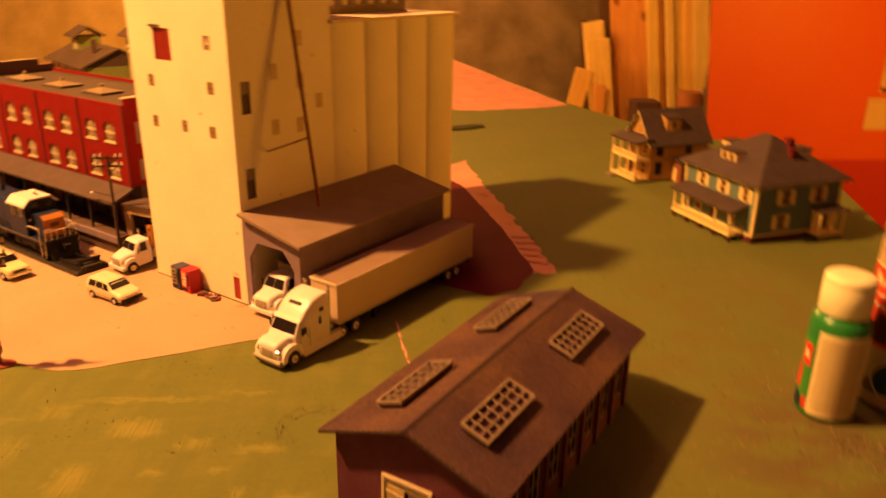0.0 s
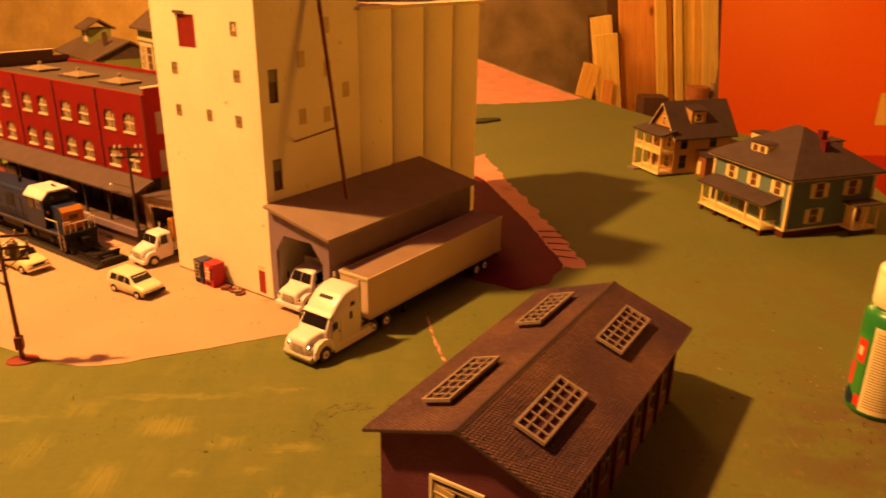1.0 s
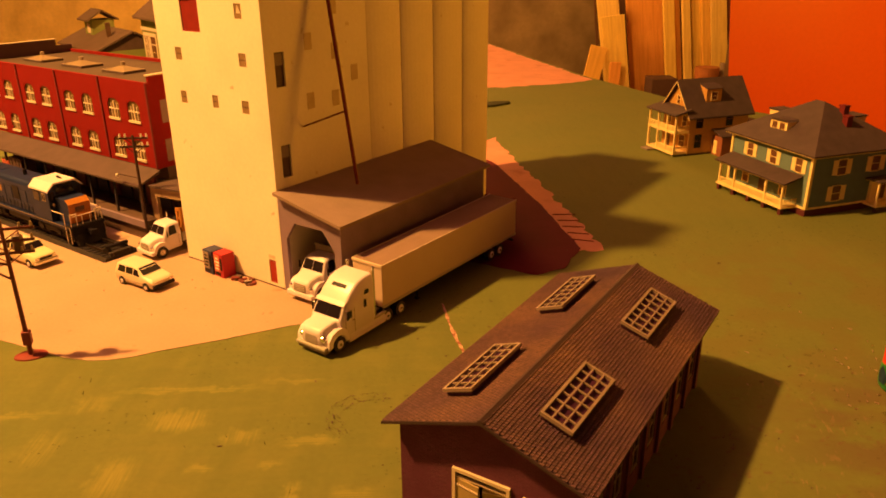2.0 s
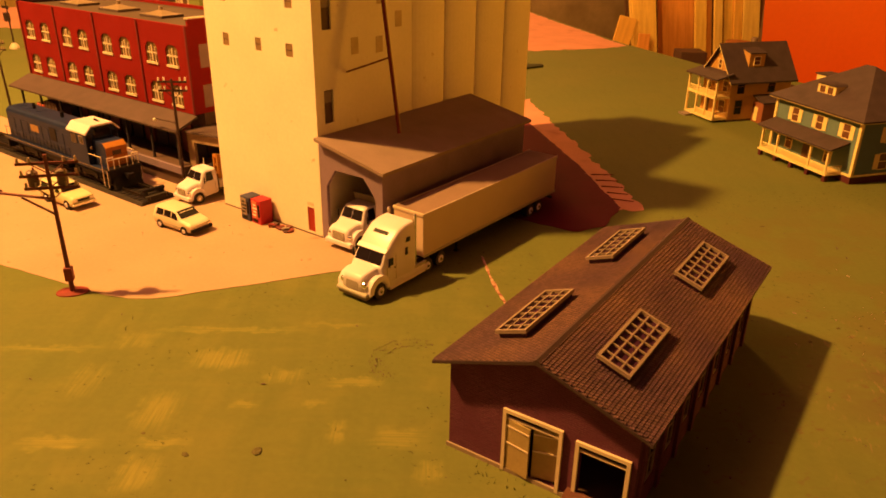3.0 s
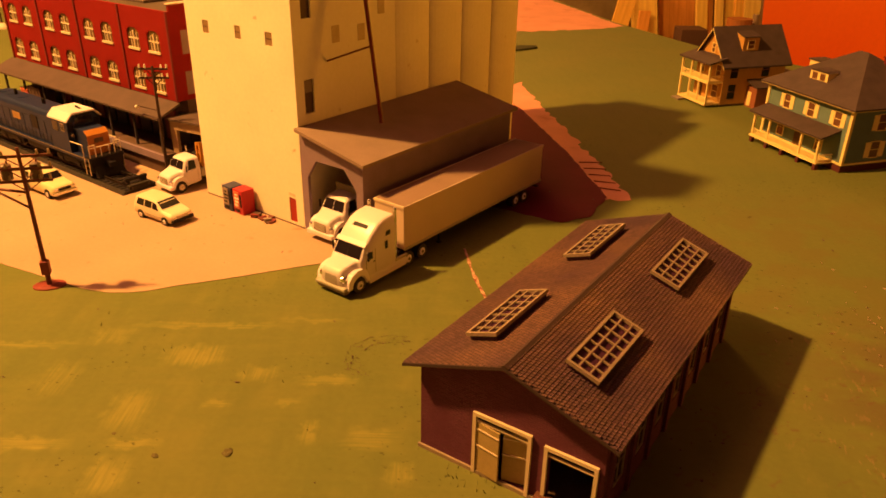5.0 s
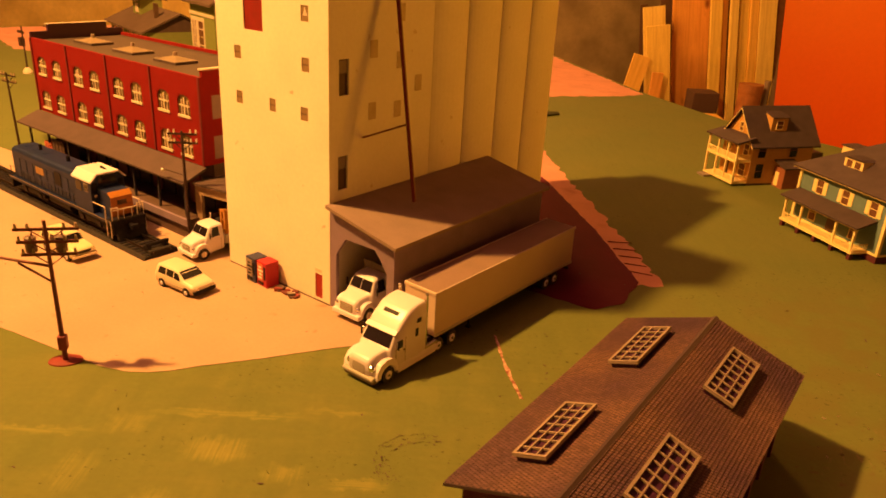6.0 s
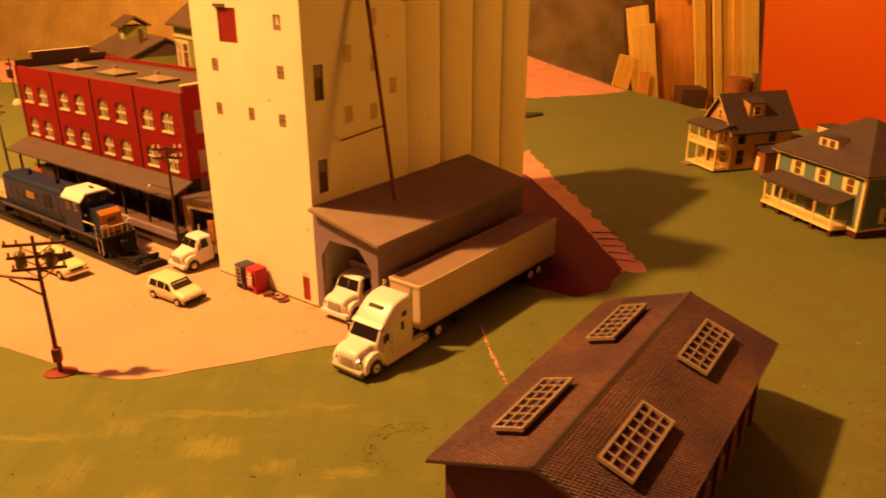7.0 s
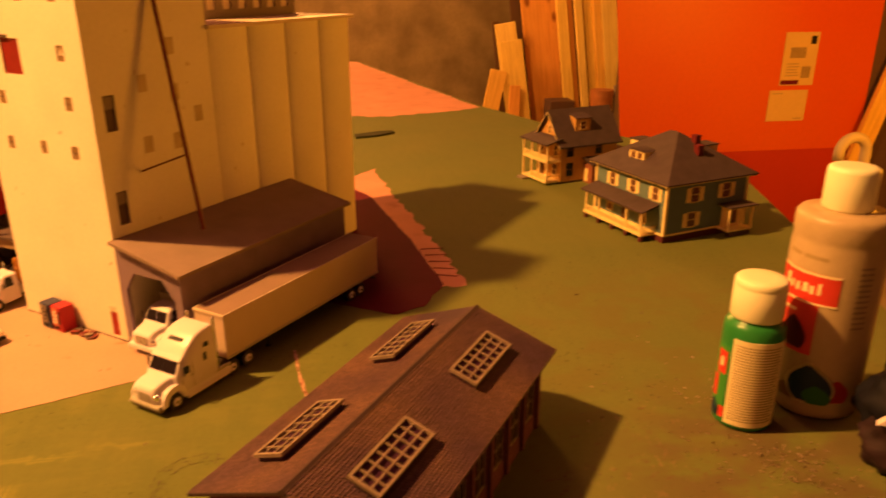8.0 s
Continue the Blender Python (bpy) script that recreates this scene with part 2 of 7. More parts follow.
BROWN_WALL = mat("brown_basement_wall", (0.29, 0.215, 0.110), 0.8, 0.35, 5, 40, 0.6, tint=(0.18, 0.128, 0.066), spread=0.35)
WOOD_DARK = mat("dark_wood", (0.12, 0.06, 0.03), 0.7, 0.4)
POLE_BROWN = mat("brown_pole_plastic", (0.15, 0.032, 0.028), 0.55, 0.2)
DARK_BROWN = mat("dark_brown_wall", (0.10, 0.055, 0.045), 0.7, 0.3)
RED_DARK = mat("dark_red_base", (0.42, 0.032, 0.012), 0.5, 0.1, 3, 60, 0.1)
RED_BROWN = mat("red_brown_plastic", (0.235, 0.036, 0.032), 0.55, 0.2)
FLAKE = mat("pale_paint_flake", (0.46, 0.33, 0.22), 0.45, 0.3)
WINE = mat("dark_spout_red", (0.17, 0.007, 0.008), 0.45, 0.2)
STAIN = mat("brown_glue_stain", (0.56, 0.44, 0.28), 0.6, 0.25, 90, 600, 0.1)
MAUVE = mat("mauve_blind_window", (0.26, 0.16, 0.17), 0.5, 0.2)
BASE_BRICK = mat("dark_wine_brick", (0.10, 0.018, 0.024), 0.7, 0.25)
FLOOR = mat("concrete_floor", (0.22, 0.18, 0.14), 0.8, 0.3, 3, 40)
PALE_WALL = mat("dim_bounce_wall", (0.25, 0.165, 0.17), 0.8, 0.1, 2, 40)
WEST_WALL = mat("ochre_plaster_wall", (0.80, 0.52, 0.20), 0.8, 0.2, 2.2, 30, 0.5, tint=(0.62, 0.38, 0.15))
PLASTER = mat("mottled_ochre_plaster", (0.864, 0.632, 0.230), 0.8, 0.3, 5, 40, 0.6, tint=(0.670, 0.471, 0.160), spread=0.35)
HATCH = mat("hatch_red", (0.24, 0.014, 0.012), 0.5, 0.2)
RUST_WOOD = mat("orange_brown_timber", (0.30, 0.13, 0.05), 0.7, 0.3, 40, 400, 0.3)
ANNEX_TAN = mat("tan_annex_wall", (0.34, 0.225, 0.145), 0.7, 0.2, 60, 600, 0.15)
TUFT = mat("dark_scatter_grass", (0.05, 0.055, 0.02), 0.8, 0.3)
DARK_PATCH = mat("dark_green_patch", (0.040, 0.042, 0.018), 0.85, 0.3, 60, 500, 0.3, shine=0.1)
PEBBLE = mat("olive_brown_lump", (0.125, 0.105, 0.036), 0.85, 0.4, 300, 1500, 0.3)
CREAM_GREY = mat("weathered_cream", (0.31, 0.23, 0.18), 0.65, 0.2)
FELT = mat("brown_roof_felt", (0.074, 0.045, 0.032), 0.8, 0.25, 30, 500, 0.2)
PALE_FELT = mat("pale_tan_roof_felt", (0.127, 0.078, 0.055), 0.8, 0.25, 30, 500, 0.2)
# Dark plum puts the shadow on the parapet face into its colour.
PLUM = mat("dark_plum_shade", (0.055, 0.011, 0.045), 0.6, 0.2)
EARTH = mat("red_brown_earth", (0.13, 0.048, 0.034), 0.9, 0.4, 90, 700, 0.6)
# Unseen ceiling made mauve so its bounce tints the shadows purple.
CEILING = mat("mauve_bounce_ceiling", (0.135, 0.085, 0.27), 0.9, 0.1, 3, 200)
# East and south walls out of view, kept dim mauve to cut bounced light.
EAST_WALL = mat("dim_mauve_bounce_wall", (0.12, 0.075, 0.13), 0.8, 0.15, 2, 40)


# ---- building blocks ----
def part(name, bm, material, parent=None, label="", smooth=False):
    me = bpy.data.meshes.new(name)
    bmesh.ops.recalc_face_normals(bm, faces=bm.faces[:])
    bm.to_mesh(me)
    bm.free()
    me.materials.append(material)
    if smooth:
        for f in me.polygons:
            f.use_smooth = True
    ob = new(name, me)
    ob.parent = parent
    if label:
        ob["label"] = label
    return ob


def thing(name, label, category, m=None, group="", kind=""):
    ob = tagged(new(name), label, category, group, kind)
    ob.empty_display_size = 0.01
    if m is not None:
        ob.matrix_world = m
    return ob


def B(*boxes, bevel=0.0):
    """A bmesh of boxes (x0, x1, y0, y1, z0, z1)."""
    bm = bmesh.new()
    for x0, x1, y0, y1, z0, z1 in boxes:
        vs = [bm.verts.new((x, y, z)) for z in (z0, z1) for x, y in ((x0, y0), (x1, y0), (x1, y1), (x0, y1))]
        for q in ((3, 2, 1, 0), (4, 5, 6, 7), (0, 1, 5, 4), (1, 2, 6, 5), (2, 3, 7, 6), (3, 0, 4, 7)):
            bm.faces.new([vs[i] for i in q])
    if bevel:
        bmesh.ops.bevel(bm, geom=bm.edges[:], offset=bevel, segments=2, affect="EDGES", profile=0.6)
    return bm


def prism(outline, a, b, axis="x", bm=None, bevel=0.0):
    """An outline in the two other axes, drawn out from a to b along axis."""
    bm = bm or bmesh.new()

    def at(p, d):
        return {"x": (d, p[0], p[1]), "y": (p[0], d, p[1]), "z": (p[0], p[1], d)}[axis]

    lo, hi = [bm.verts.new(at(p, a)) for p in outline], [bm.verts.new(at(p, b)) for p in outline]
    bm.faces.new(lo)
    bm.faces.new(hi[::-1])
    k = len(outline)
    for i in range(k):
        bm.faces.new((lo[i], hi[i], hi[(i + 1) % k], lo[(i + 1) % k]))
    if bevel:
        bmesh.ops.recalc_face_normals(bm, faces=bm.faces[:])
        bmesh.ops.bevel(bm, geom=bm.edges[:], offset=bevel, segments=2, affect="EDGES", profile=0.6)
    return bm


def tube(p, q, r0, r1=None, seg=10, bm=None):
    """A round bar from p to q."""
    bm = bm or bmesh.new()
    p, q, r1 = Vector(p), Vector(q), r0 if r1 is None else r1
    d = q - p
    m = Matrix.Translation((p + q) / 2) @ d.to_track_quat("Z", "Y").to_matrix().to_4x4()
    bmesh.ops.create_cone(bm, cap_ends=True, segments=seg, radius1=r0, radius2=r1, depth=d.length, matrix=m)
    return bm


def lathe(profile, seg=40, bm=None):
    """A turned body from (radius, height) pairs, bottom to top."""
    bm = bm or bmesh.new()
    rings = [[bm.verts.new((r * math.cos(2 * math.pi * i / seg), r * math.sin(2 * math.pi * i / seg), z)) for i in range(seg)] for r, z in profile]
    for lo, hi in zip(rings, rings[1:]):
        for i in range(seg):
            bm.faces.new((lo[i], lo[(i + 1) % seg], hi[(i + 1) % seg], hi[i]))
    bm.faces.new(rings[0][::-1])
    bm.faces.new(rings[-1])
    return bm


def wall(u0, u1, v0, v1, holes, d0, d1, axis="y", bm=None):
    """An upright slab along x (axis y) or along y (axis x), from d0 to d1 thick, with holes (u0, u1, v0, v1) through it."""
    us = sorted({u0, u1, *[h[0] for h in holes], *[h[1] for h in holes]})
    vs = sorted({v0, v1, *[h[2] for h in holes], *[h[3] for h in holes]})
    bm = bm or bmesh.new()
    grid = {}

    def vert(i, j, d):
        if (i, j, d) not in grid:
            c = (us[i], d, vs[j]) if axis == "y" else (d, us[i], vs[j])
            grid[i, j, d] = bm.verts.new(c)
        return grid[i, j, d]

    def solid(i, j):
        if not (0 <= i < len(us) - 1 and 0 <= j < len(vs) - 1):
            return False
        u, v = (us[i] + us[i + 1]) / 2, (vs[j] + vs[j + 1]) / 2
        return not any(h[0] < u < h[1] and h[2] < v < h[3] for h in holes)

    for i in range(len(us) - 1):
        for j in range(len(vs) - 1):
            if not solid(i, j):
                continue
            for d in (d0, d1):
                bm.faces.new([vert(i, j, d), vert(i + 1, j, d), vert(i + 1, j + 1, d), vert(i, j + 1, d)])
            for di, dj, a, b in ((-1, 0, (i, j), (i, j + 1)), (1, 0, (i + 1, j), (i + 1, j + 1)), (0, -1, (i, j), (i + 1, j)), (0, 1, (i, j + 1), (i + 1, j + 1))):
                if not solid(i + di, j + dj):
                    bm.faces.new([vert(*a, d0), vert(*b, d0), vert(*b, d1), vert(*a, d1)])
    return bm


def paint_patch(name, outline, z, material, rough, label, seed, step=0.004):
    """A thin layer on the ground with a ragged, hand-made edge."""
    rng = random.Random(seed)
    pts = []
    for (x0, y0), (x1, y1) in zip(outline, outline[1:] + outline[:1]):
        k = max(1, int(math.hypot(x1 - x0, y1 - y0) / step))
        for i in range(k):
            f = i / k
            x, y = x0 + (x1 - x0) * f, y0 + (y1 - y0) * f
            w = noise.noise((x * 60, y * 60, seed)) * 1.6 + rng.uniform(-0.5, 0.5)
            g = math.atan2(y1 - y0, x1 - x0) + math.pi / 2
            pts.append((x + math.cos(g) * rough * w, y + math.sin(g) * rough * w))
    ob = part(name, prism(pts, z - 0.0003, z, "z"), material)
    return tagged(ob, label, "ground paint", kind="structure")


# ---- ground, walls, ceiling ----
AHEAD, RIGHT = Vector((-0.609, 0.793)), Vector((0.793, 0.609))


def slab(name, p, q, z0, z1, thick, material, label, category="wall"):
    """An upright slab from p to q, thick to the left of that way."""
    d = (q - p).normalized()
    n = Vector((-d.y, d.x)) * thick
    return tagged(part(name, prism([tuple(p), tuple(q), tuple(q + n), tuple(p + n)], z0, z1, "z"), material), label, category, kind="structure")


def room():
    """The table in its basement, and the rest of the room round it."""
    edge = [(-2.3, -0.6), (1.0, -0.6), (1.0, 0.30), (0.26, 0.42), (0.20, 0.56), (0.024, 0.979), (-0.086, 1.246), (-0.15, 1.36), (-0.45, 1.44), (-0.683, 1.586), (-1.408, 2.18), (-2.0, 1.9), (-2.27, 0.93)]
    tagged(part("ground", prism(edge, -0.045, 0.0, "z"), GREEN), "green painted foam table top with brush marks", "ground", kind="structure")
    # the tan yard in front of the tower
    paint_patch("ground_apron", [(-1.6, 0.20), (-0.75, 0.212), (-0.569, 0.243), (-0.497, 0.2575), (-0.466, 0.2635), (-0.448, 0.2705), (-0.436, 0.2800), (-0.424, 0.2960), (-0.413, 0.3150), (-0.401, 0.334), (-0.37, 0.386),
                (-0.352, 0.41), (-0.345, 0.44), (-0.42, 0.46), (-0.62, 0.47), (-1.6, 0.425)], 0.0004, TAN, 0.0006, "smooth tan painted yard of bare board", 3)
    # dark red and bare pink beside the silos
    paint_patch("ground_bare_strip", [(-0.56, 0.99), (-0.534, 0.961), (-0.404, 0.831), (-0.321, 0.749), (-0.238, 0.66), (-0.262, 0.640), (-0.36, 0.70), (-0.47, 0.80), (-0.56, 0.85)],
                0.0002, PINK, 0.0035, "bare pink foam showing between paints", 5, 0.006)
    strip = bpy.data.objects["ground_bare_strip"]
    for k in range(5):
        x, y = -0.318 + 0.0125 * k, 0.731 - 0.0135 * k
        bm = tube((x - 0.006, y - 0.008, 0.0004), (x + 0.013, y + 0.006 - 0.002 * k, 0.0004), 0.0007, 0.0004, 6)
        part("cut_mark", bm, MAROON, strip)
    paint_patch("ground_red", [(-0.55, 0.90), (-0.479, 0.862), (-0.352, 0.747), (-0.258, 0.652), (-0.249, 0.60), (-0.262, 0.575), (-0.295, 0.570), (-0.345, 0.565), (-0.45, 0.6), (-0.55, 0.7)],
                0.0004, MAROON, 0.0010, "dark red painted ground beside the silos", 7)
    paint_patch("ground_bare_far", [(-2.26, 0.92), (-1.85, 0.83), (-1.3, 1.1), (-0.772, 1.372), (-0.68, 1.50), (-0.66, 1.56), (-0.69, 1.58), (-1.408, 2.17), (-2.0, 1.89)],
                0.0003, PINK, 0.006, "bare pink foam board by the table edge", 9, 0.01)
    paint_patch("ground_seam", [(-0.298, 0.482), (-0.2955, 0.4815), (-0.2655, 0.4515), (-0.2345, 0.4240), (-0.2365, 0.4228), (-0.2675, 0.4495)],
                0.0003, SEAM, 0.0008, "pale ragged seam in the green board", 11, 0.003)
    # far walls of the basement
    eye = Vector((-0.02, 0.056))
    far = eye + AHEAD * 5.8
    # Far wall split behind the elevator, its left length in a lighter colour.
    slab("wall_north", far - RIGHT * 0.8, far + RIGHT * 2.55, -0.9, 1.5, 0.1, BROWN_WALL, "stained brown basement wall")
    slab("wall_north_plaster", far - RIGHT * 6.5, far - RIGHT * 0.8, -0.9, 1.5, 0.1, PLASTER, "mottled ochre plaster basement wall")
    nook = eye + AHEAD * 3.1
    a, b = nook + RIGHT * 1.352, nook + RIGHT * 2.544
    panel = prism([(0.022, -0.493), (1.192, -0.493), (1.192, 1.5), (-0.187, 1.5)], 0.0, 0.005, "y")
    panel.transform(Matrix.Translation((a.x, a.y, 0)) @ Matrix.Rotation(math.atan2(RIGHT.y, RIGHT.x), 4, "Z"))
    tagged(part("wall_red", panel, RED_WALL), "bright red painted wall with a slanting edge", "wall", kind="structure")
    # Lower part of the red wall in a darker red.
    slab("wall_red_base", a + AHEAD * 0.003, b + AHEAD * 0.003, -0.9, -0.493, 0.06, RED_DARK, "darker red base of the wall", "wall")
    slab("wall_side", far + RIGHT * 2.55, a + AHEAD * 0.063, -0.9, 1.5, 0.1, BROWN_WALL, "stained brown basement wall")
    # Dark brown colour gives this wall its unlit look.
    slab("wall_dark", b, b + RIGHT * 2.6 - AHEAD * 0.2, -0.9, 1.5, 0.1, DARK_BROWN, "basement wall in dark brown for its unlit look")
    tagged(part("ceiling", B((-8, 4.5, -2.2, 9, 1.5, 1.55)), CEILING), "ceiling coloured mauve to tint bounced light", "ceiling", kind="structure")
    tagged(part("floor", B((-8, 4.5, -2.2, 9, -0.95, -0.9)), FLOOR), "grey concrete basement floor", "floor", kind="structure")
    tagged(part("wall_south", B((-8, 2.0, -2.2, -2.1, -0.9, 1.5)), PALE_WALL), "basement wall coloured dim mauve to limit bounced light", "wall", kind="structure")
    tagged(part("wall_west", B((-8, -7.9, -2.1, 9, -0.9, 1.5)), WEST_WALL), "mottled ochre plaster basement wall", "wall", kind="structure")
    tagged(part("wall_east", B((1.9, 2.0, -2.1, 9, -0.9, 1.5)), EAST_WALL), "basement wall coloured dim mauve to limit bounced light", "wall", kind="structure")


room()


def crumbs():
    """Crumbs of foam, grit and paint flakes lying about on the board."""
    rng = random.Random(21)
    bm = bmesh.new()
    for k in range(520):
        if k % 3 == 0:
            x, y = rng.gauss(-0.20, 0.05), rng.gauss(0.47, 0.05)
        elif k % 3 == 1:
            x, y = rng.gauss(-0.10, 0.08), rng.gauss(0.40, 0.07)
        else:
            x, y = rng.uniform(-0.75, 0.10), rng.uniform(0.18, 0.75)
        if k % 9 == 0:
            x, y = rng.uniform(-0.75, -0.42), rng.uniform(0.27, 0.42)
        if k >= 330:
            turn, out = rng.uniform(1.9, 4.5), rng.choice((0.026, 0.030, 0.034)) + rng.gauss(0, 0.0008)
            x, y = -0.236 + out * math.cos(turn), 0.330 + out * 0.8 * math.sin(turn)
        r = rng.uniform(0.0003, 0.0008) * (0.58 if k >= 330 else 1.0)
        a = rng.uniform(0, 6.28) if k < 330 else turn + 1.57
        long = rng.uniform(2.0, 4.5) if k % 6 == 5 else 1.0
        c, d = math.cos(a), math.sin(a)
        base = []
        for q in (0, 1.6, 3.1, 4.7):
            u, v = r * long * rng.uniform(0.7, 1.3) * math.cos(q), r * rng.uniform(0.7, 1.3) * math.sin(q)
            base.append(bm.verts.new((x + u * c - v * d, y + u * d + v * c, 0.0005)))
        tip = bm.verts.new((x + r * 0.2, y, 0.0005 + r * rng.uniform(0.3, 0.9)))
        for i in range(4):
            bm.faces.new((base[i], base[(i + 1) % 4], tip))
    tagged(part("ground_crumbs", bm, DARK_BROWN), "dark crumbs and grit scattered on the board", "grit", kind="stuff")
    bm = bmesh.new()
    for x, y, r in ((-0.253, 0.219, 0.0027), (-0.279, 0.196, 0.0016), (-0.310, 0.193, 0.0011), (-0.330, 0.452, 0.0010), (-0.246, 0.470, 0.0012), (-0.060, 0.505, 0.0013)):
        ball = bmesh.ops.create_icosphere(bm, subdivisions=2, radius=r, matrix=Matrix.Translation((x, y, 0)) @ Matrix.Rotation(x * 90, 4, "Z") @ Matrix.Diagonal((1.25, 0.85, 0.42, 1)))
        for v in ball["verts"]:
            v.co += v.normal * r * 0.5 * noise.noise(v.co * 900)
            v.co.z = max(0.0, v.co.z * 0.8)
    tagged(part("ground_pebbles", bm, PEBBLE), "small brown pebbles pressed into the paint", "pebbles", kind="stuff")
    bm = bmesh.new()
    for k in range(34):
        x, y = (rng.gauss(-0.139, 0.012), rng.gauss(0.275, 0.004)) if k % 3 else (rng.gauss(-0.345, 0.05), rng.gauss(0.255, 0.01))
        h, a = rng.uniform(0.0012, 0.0035), rng.uniform(0, 6.28)
        c, d = 0.0003 * math.cos(a), 0.0003 * math.sin(a)
        v = [bm.verts.new(p) for p in ((x - c, y - d, 0), (x + c, y + d, 0), (x + d * 0.6, y - c * 0.6, 0), (x + c * 3 + d, y + d * 3, h))]
        for q in ((0, 1, 3), (1, 2, 3), (2, 0, 3), (2, 1, 0)):
            bm.faces.new([v[i] for i in q])
    tagged(part("ground_tufts", bm, TUFT), "tiny dark tufts of scatter grass", "grass", kind="stuff")
    # pale curled flakes where the paint has peeled by the bottles
    bm = bmesh.new()
    for k in range(240):
        x, y = (rng.gauss(0.050, 0.022), rng.gauss(0.508, 0.013)) if k % 5 else (rng.gauss(-0.02, 0.03), rng.gauss(0.56, 0.03))
        r, a, w = rng.uniform(0.0005, 0.0017), rng.gauss(2.6, 1.1), rng.uniform(0.06, 0.20)
        c, d = math.cos(a) * r, math.sin(a) * r
        v = [bm.verts.new(p) for p in ((x - c - d * w, y - d + c * w, 0.0003), (x + c - d * w, y + d + c * w, 0.0004), (x + c * 0.7 + d * w, y + d * 0.7 - c * w, 0.0009), (x - c * 0.8 + d * w, y - d * 0.8 - c * w, 0.0010))]
        bm.faces.new(v)
    bmesh.ops.solidify(bm, geom=bm.faces[:], thickness=0.0002)
    tagged(part("ground_flakes", bm, FLAKE), "pale curled flakes of peeled paint", "paint flakes", kind="stuff")


crumbs()


# ---- grain elevator ----
def grain_elevator():
    e = thing("grain_elevator", "tall cream grain elevator with silos and a red spout", "building")
    x0, x1, y0, y1 = -0.5462, -0.420, 0.430, 0.546
    holes = [(-0.525, -0.517, 0.180, 0.190), (-0.448, -0.440, 0.180, 0.190), (-0.448, -0.440, 0.215, 0.226), (-0.525, -0.5175, 0.145, 0.155),
             (-0.485, -0.478, 0.145, 0.155), (-0.450, -0.442, 0.144, 0.154), (-0.512, -0.490, 0.203, 0.229), (-0.4368, -0.4286, 0.003, 0.0240),
             (-0.525, -0.517, 0.255, 0.265), (-0.485, -0.477, 0.255, 0.265), (-0.448, -0.440, 0.255, 0.265)]
    top = 0.285
    part("front_wall", wall(x0, x1, 0, top, holes, y0, y0 + 0.003), WHITE, e)
    side = [(0.440, 0.450, 0.165, 0.191), (0.439, 0.449, 0.094, 0.120)]
    part("side_wall", wall(y0 + 0.003, y1, 0, top, side, x1 - 0.003, x1, "x"), WHITE, e)
    # Dark strip stands in for the shadow under the wall's foot.
    part("foot_shadow_line", B((x0, x1, y0 - 0.0005, y0, 0.0004, 0.0013)), DARK_BROWN, e, "dark strip drawn for the shadow at the wall foot")
    part("side_wall", B((x0, x0 + 0.003, y0 + 0.003, y1, 0, top)), WHITE, e)
    part("back_wall", B((x0 + 0.003, x1 - 0.003, y1 - 0.003, y1, 0, top)), WHITE, e)
    part("roof", B((x0 - 0.001, x1 + 0.001, y0 - 0.001, y1 + 0.001, top, top + 0.004)), ROOF_GREY, e)
    brown = mat("brown_shutter", (0.29, 0.18, 0.085), 0.6, 0.25)
    for i, h in enumerate(holes):
        if i == 6:
            part("hatch", B((h[0], h[1], y0 + 0.0008, y0 + 0.002, h[2], h[3])), HATCH, e, "dark red loading hatch")
            part("hatch_lintel", B((h[0] - 0.003, h[1] - 0.012, y0 - 0.0012, y0, h[3] + 0.0005, h[3] + 0.0025)), DARK_BROWN, e)
        elif i == 7:
            part("door", B((h[0], h[1], y0 + 0.0006, y0 + 0.002, h[2], h[3])), DOOR_RED, e, "red door at the foot of the wall")
            part("door_sign", B((h[0] + 0.0005, h[1] - 0.0005, y0 - 0.0003, y0, h[3] + 0.002, h[3] + 0.0045)), CREAM, e)
        else:
            w = part("window", B((h[0], h[1], y0 + 0.0004, y0 + 0.0024, h[2], h[3])), brown, e)
            part("meeting_rail", B((h[0], h[1], y0 + 0.0002, y0 + 0.0005, (h[2] + h[3]) / 2 - 0.0003, (h[2] + h[3]) / 2 + 0.0003)), DARK_BROWN, w)
            if i == 2:
                part("torn_paper", prism([(h[0] + 0.002, h[2] + 0.004), (h[1] - 0.001, h[2] + 0.004), (h[0] + 0.004, h[3] - 0.001)], y0 + 0.0001, y0 + 0.0003, "y"), CREAM, w)
    for h in side:
        w = part("window", B((x1 - 0.0024, x1 - 0.0016, h[0], h[1], h[2], h[3])), DARK_BROWN, e)
        part("sash", B((x1 - 0.0016, x1 - 0.001, h[0] + 0.001, h[1] - 0.001, h[3] - 0.010, h[3] - 0.001)), CONCRETE, w)
    for y, z in ((0.506, 0.221), (0.475, 0.150), (0.504, 0.148), (0.506, 0.186), (0.476, 0.196), (0.5285, 0.166)):
        part("patched_opening", B((x1 - 0.0005, x1 + 0.0002, y - 0.0042, y + 0.0042, z - 0.0065, z + 0.0065), bevel=0.0002), STAIN, e, "brown patched opening")
    # four silos in a row, two deep
    n, ya, yb, zt = 4, y1, 0.747, 0.231
    w = (yb - ya) / n
    for i in range(n):
        yc = ya + w * (i + 0.5)
        pts = []
        for k in range(13):
            a = math.pi * k / 12
            pts.append((x1 - 0.0032 + 0.0035 * math.sin(a), yc - w / 2 * math.cos(a)))
        pts += [(x0 + 0.004, yc + w / 2), (x0 + 0.004, yc - w / 2)]
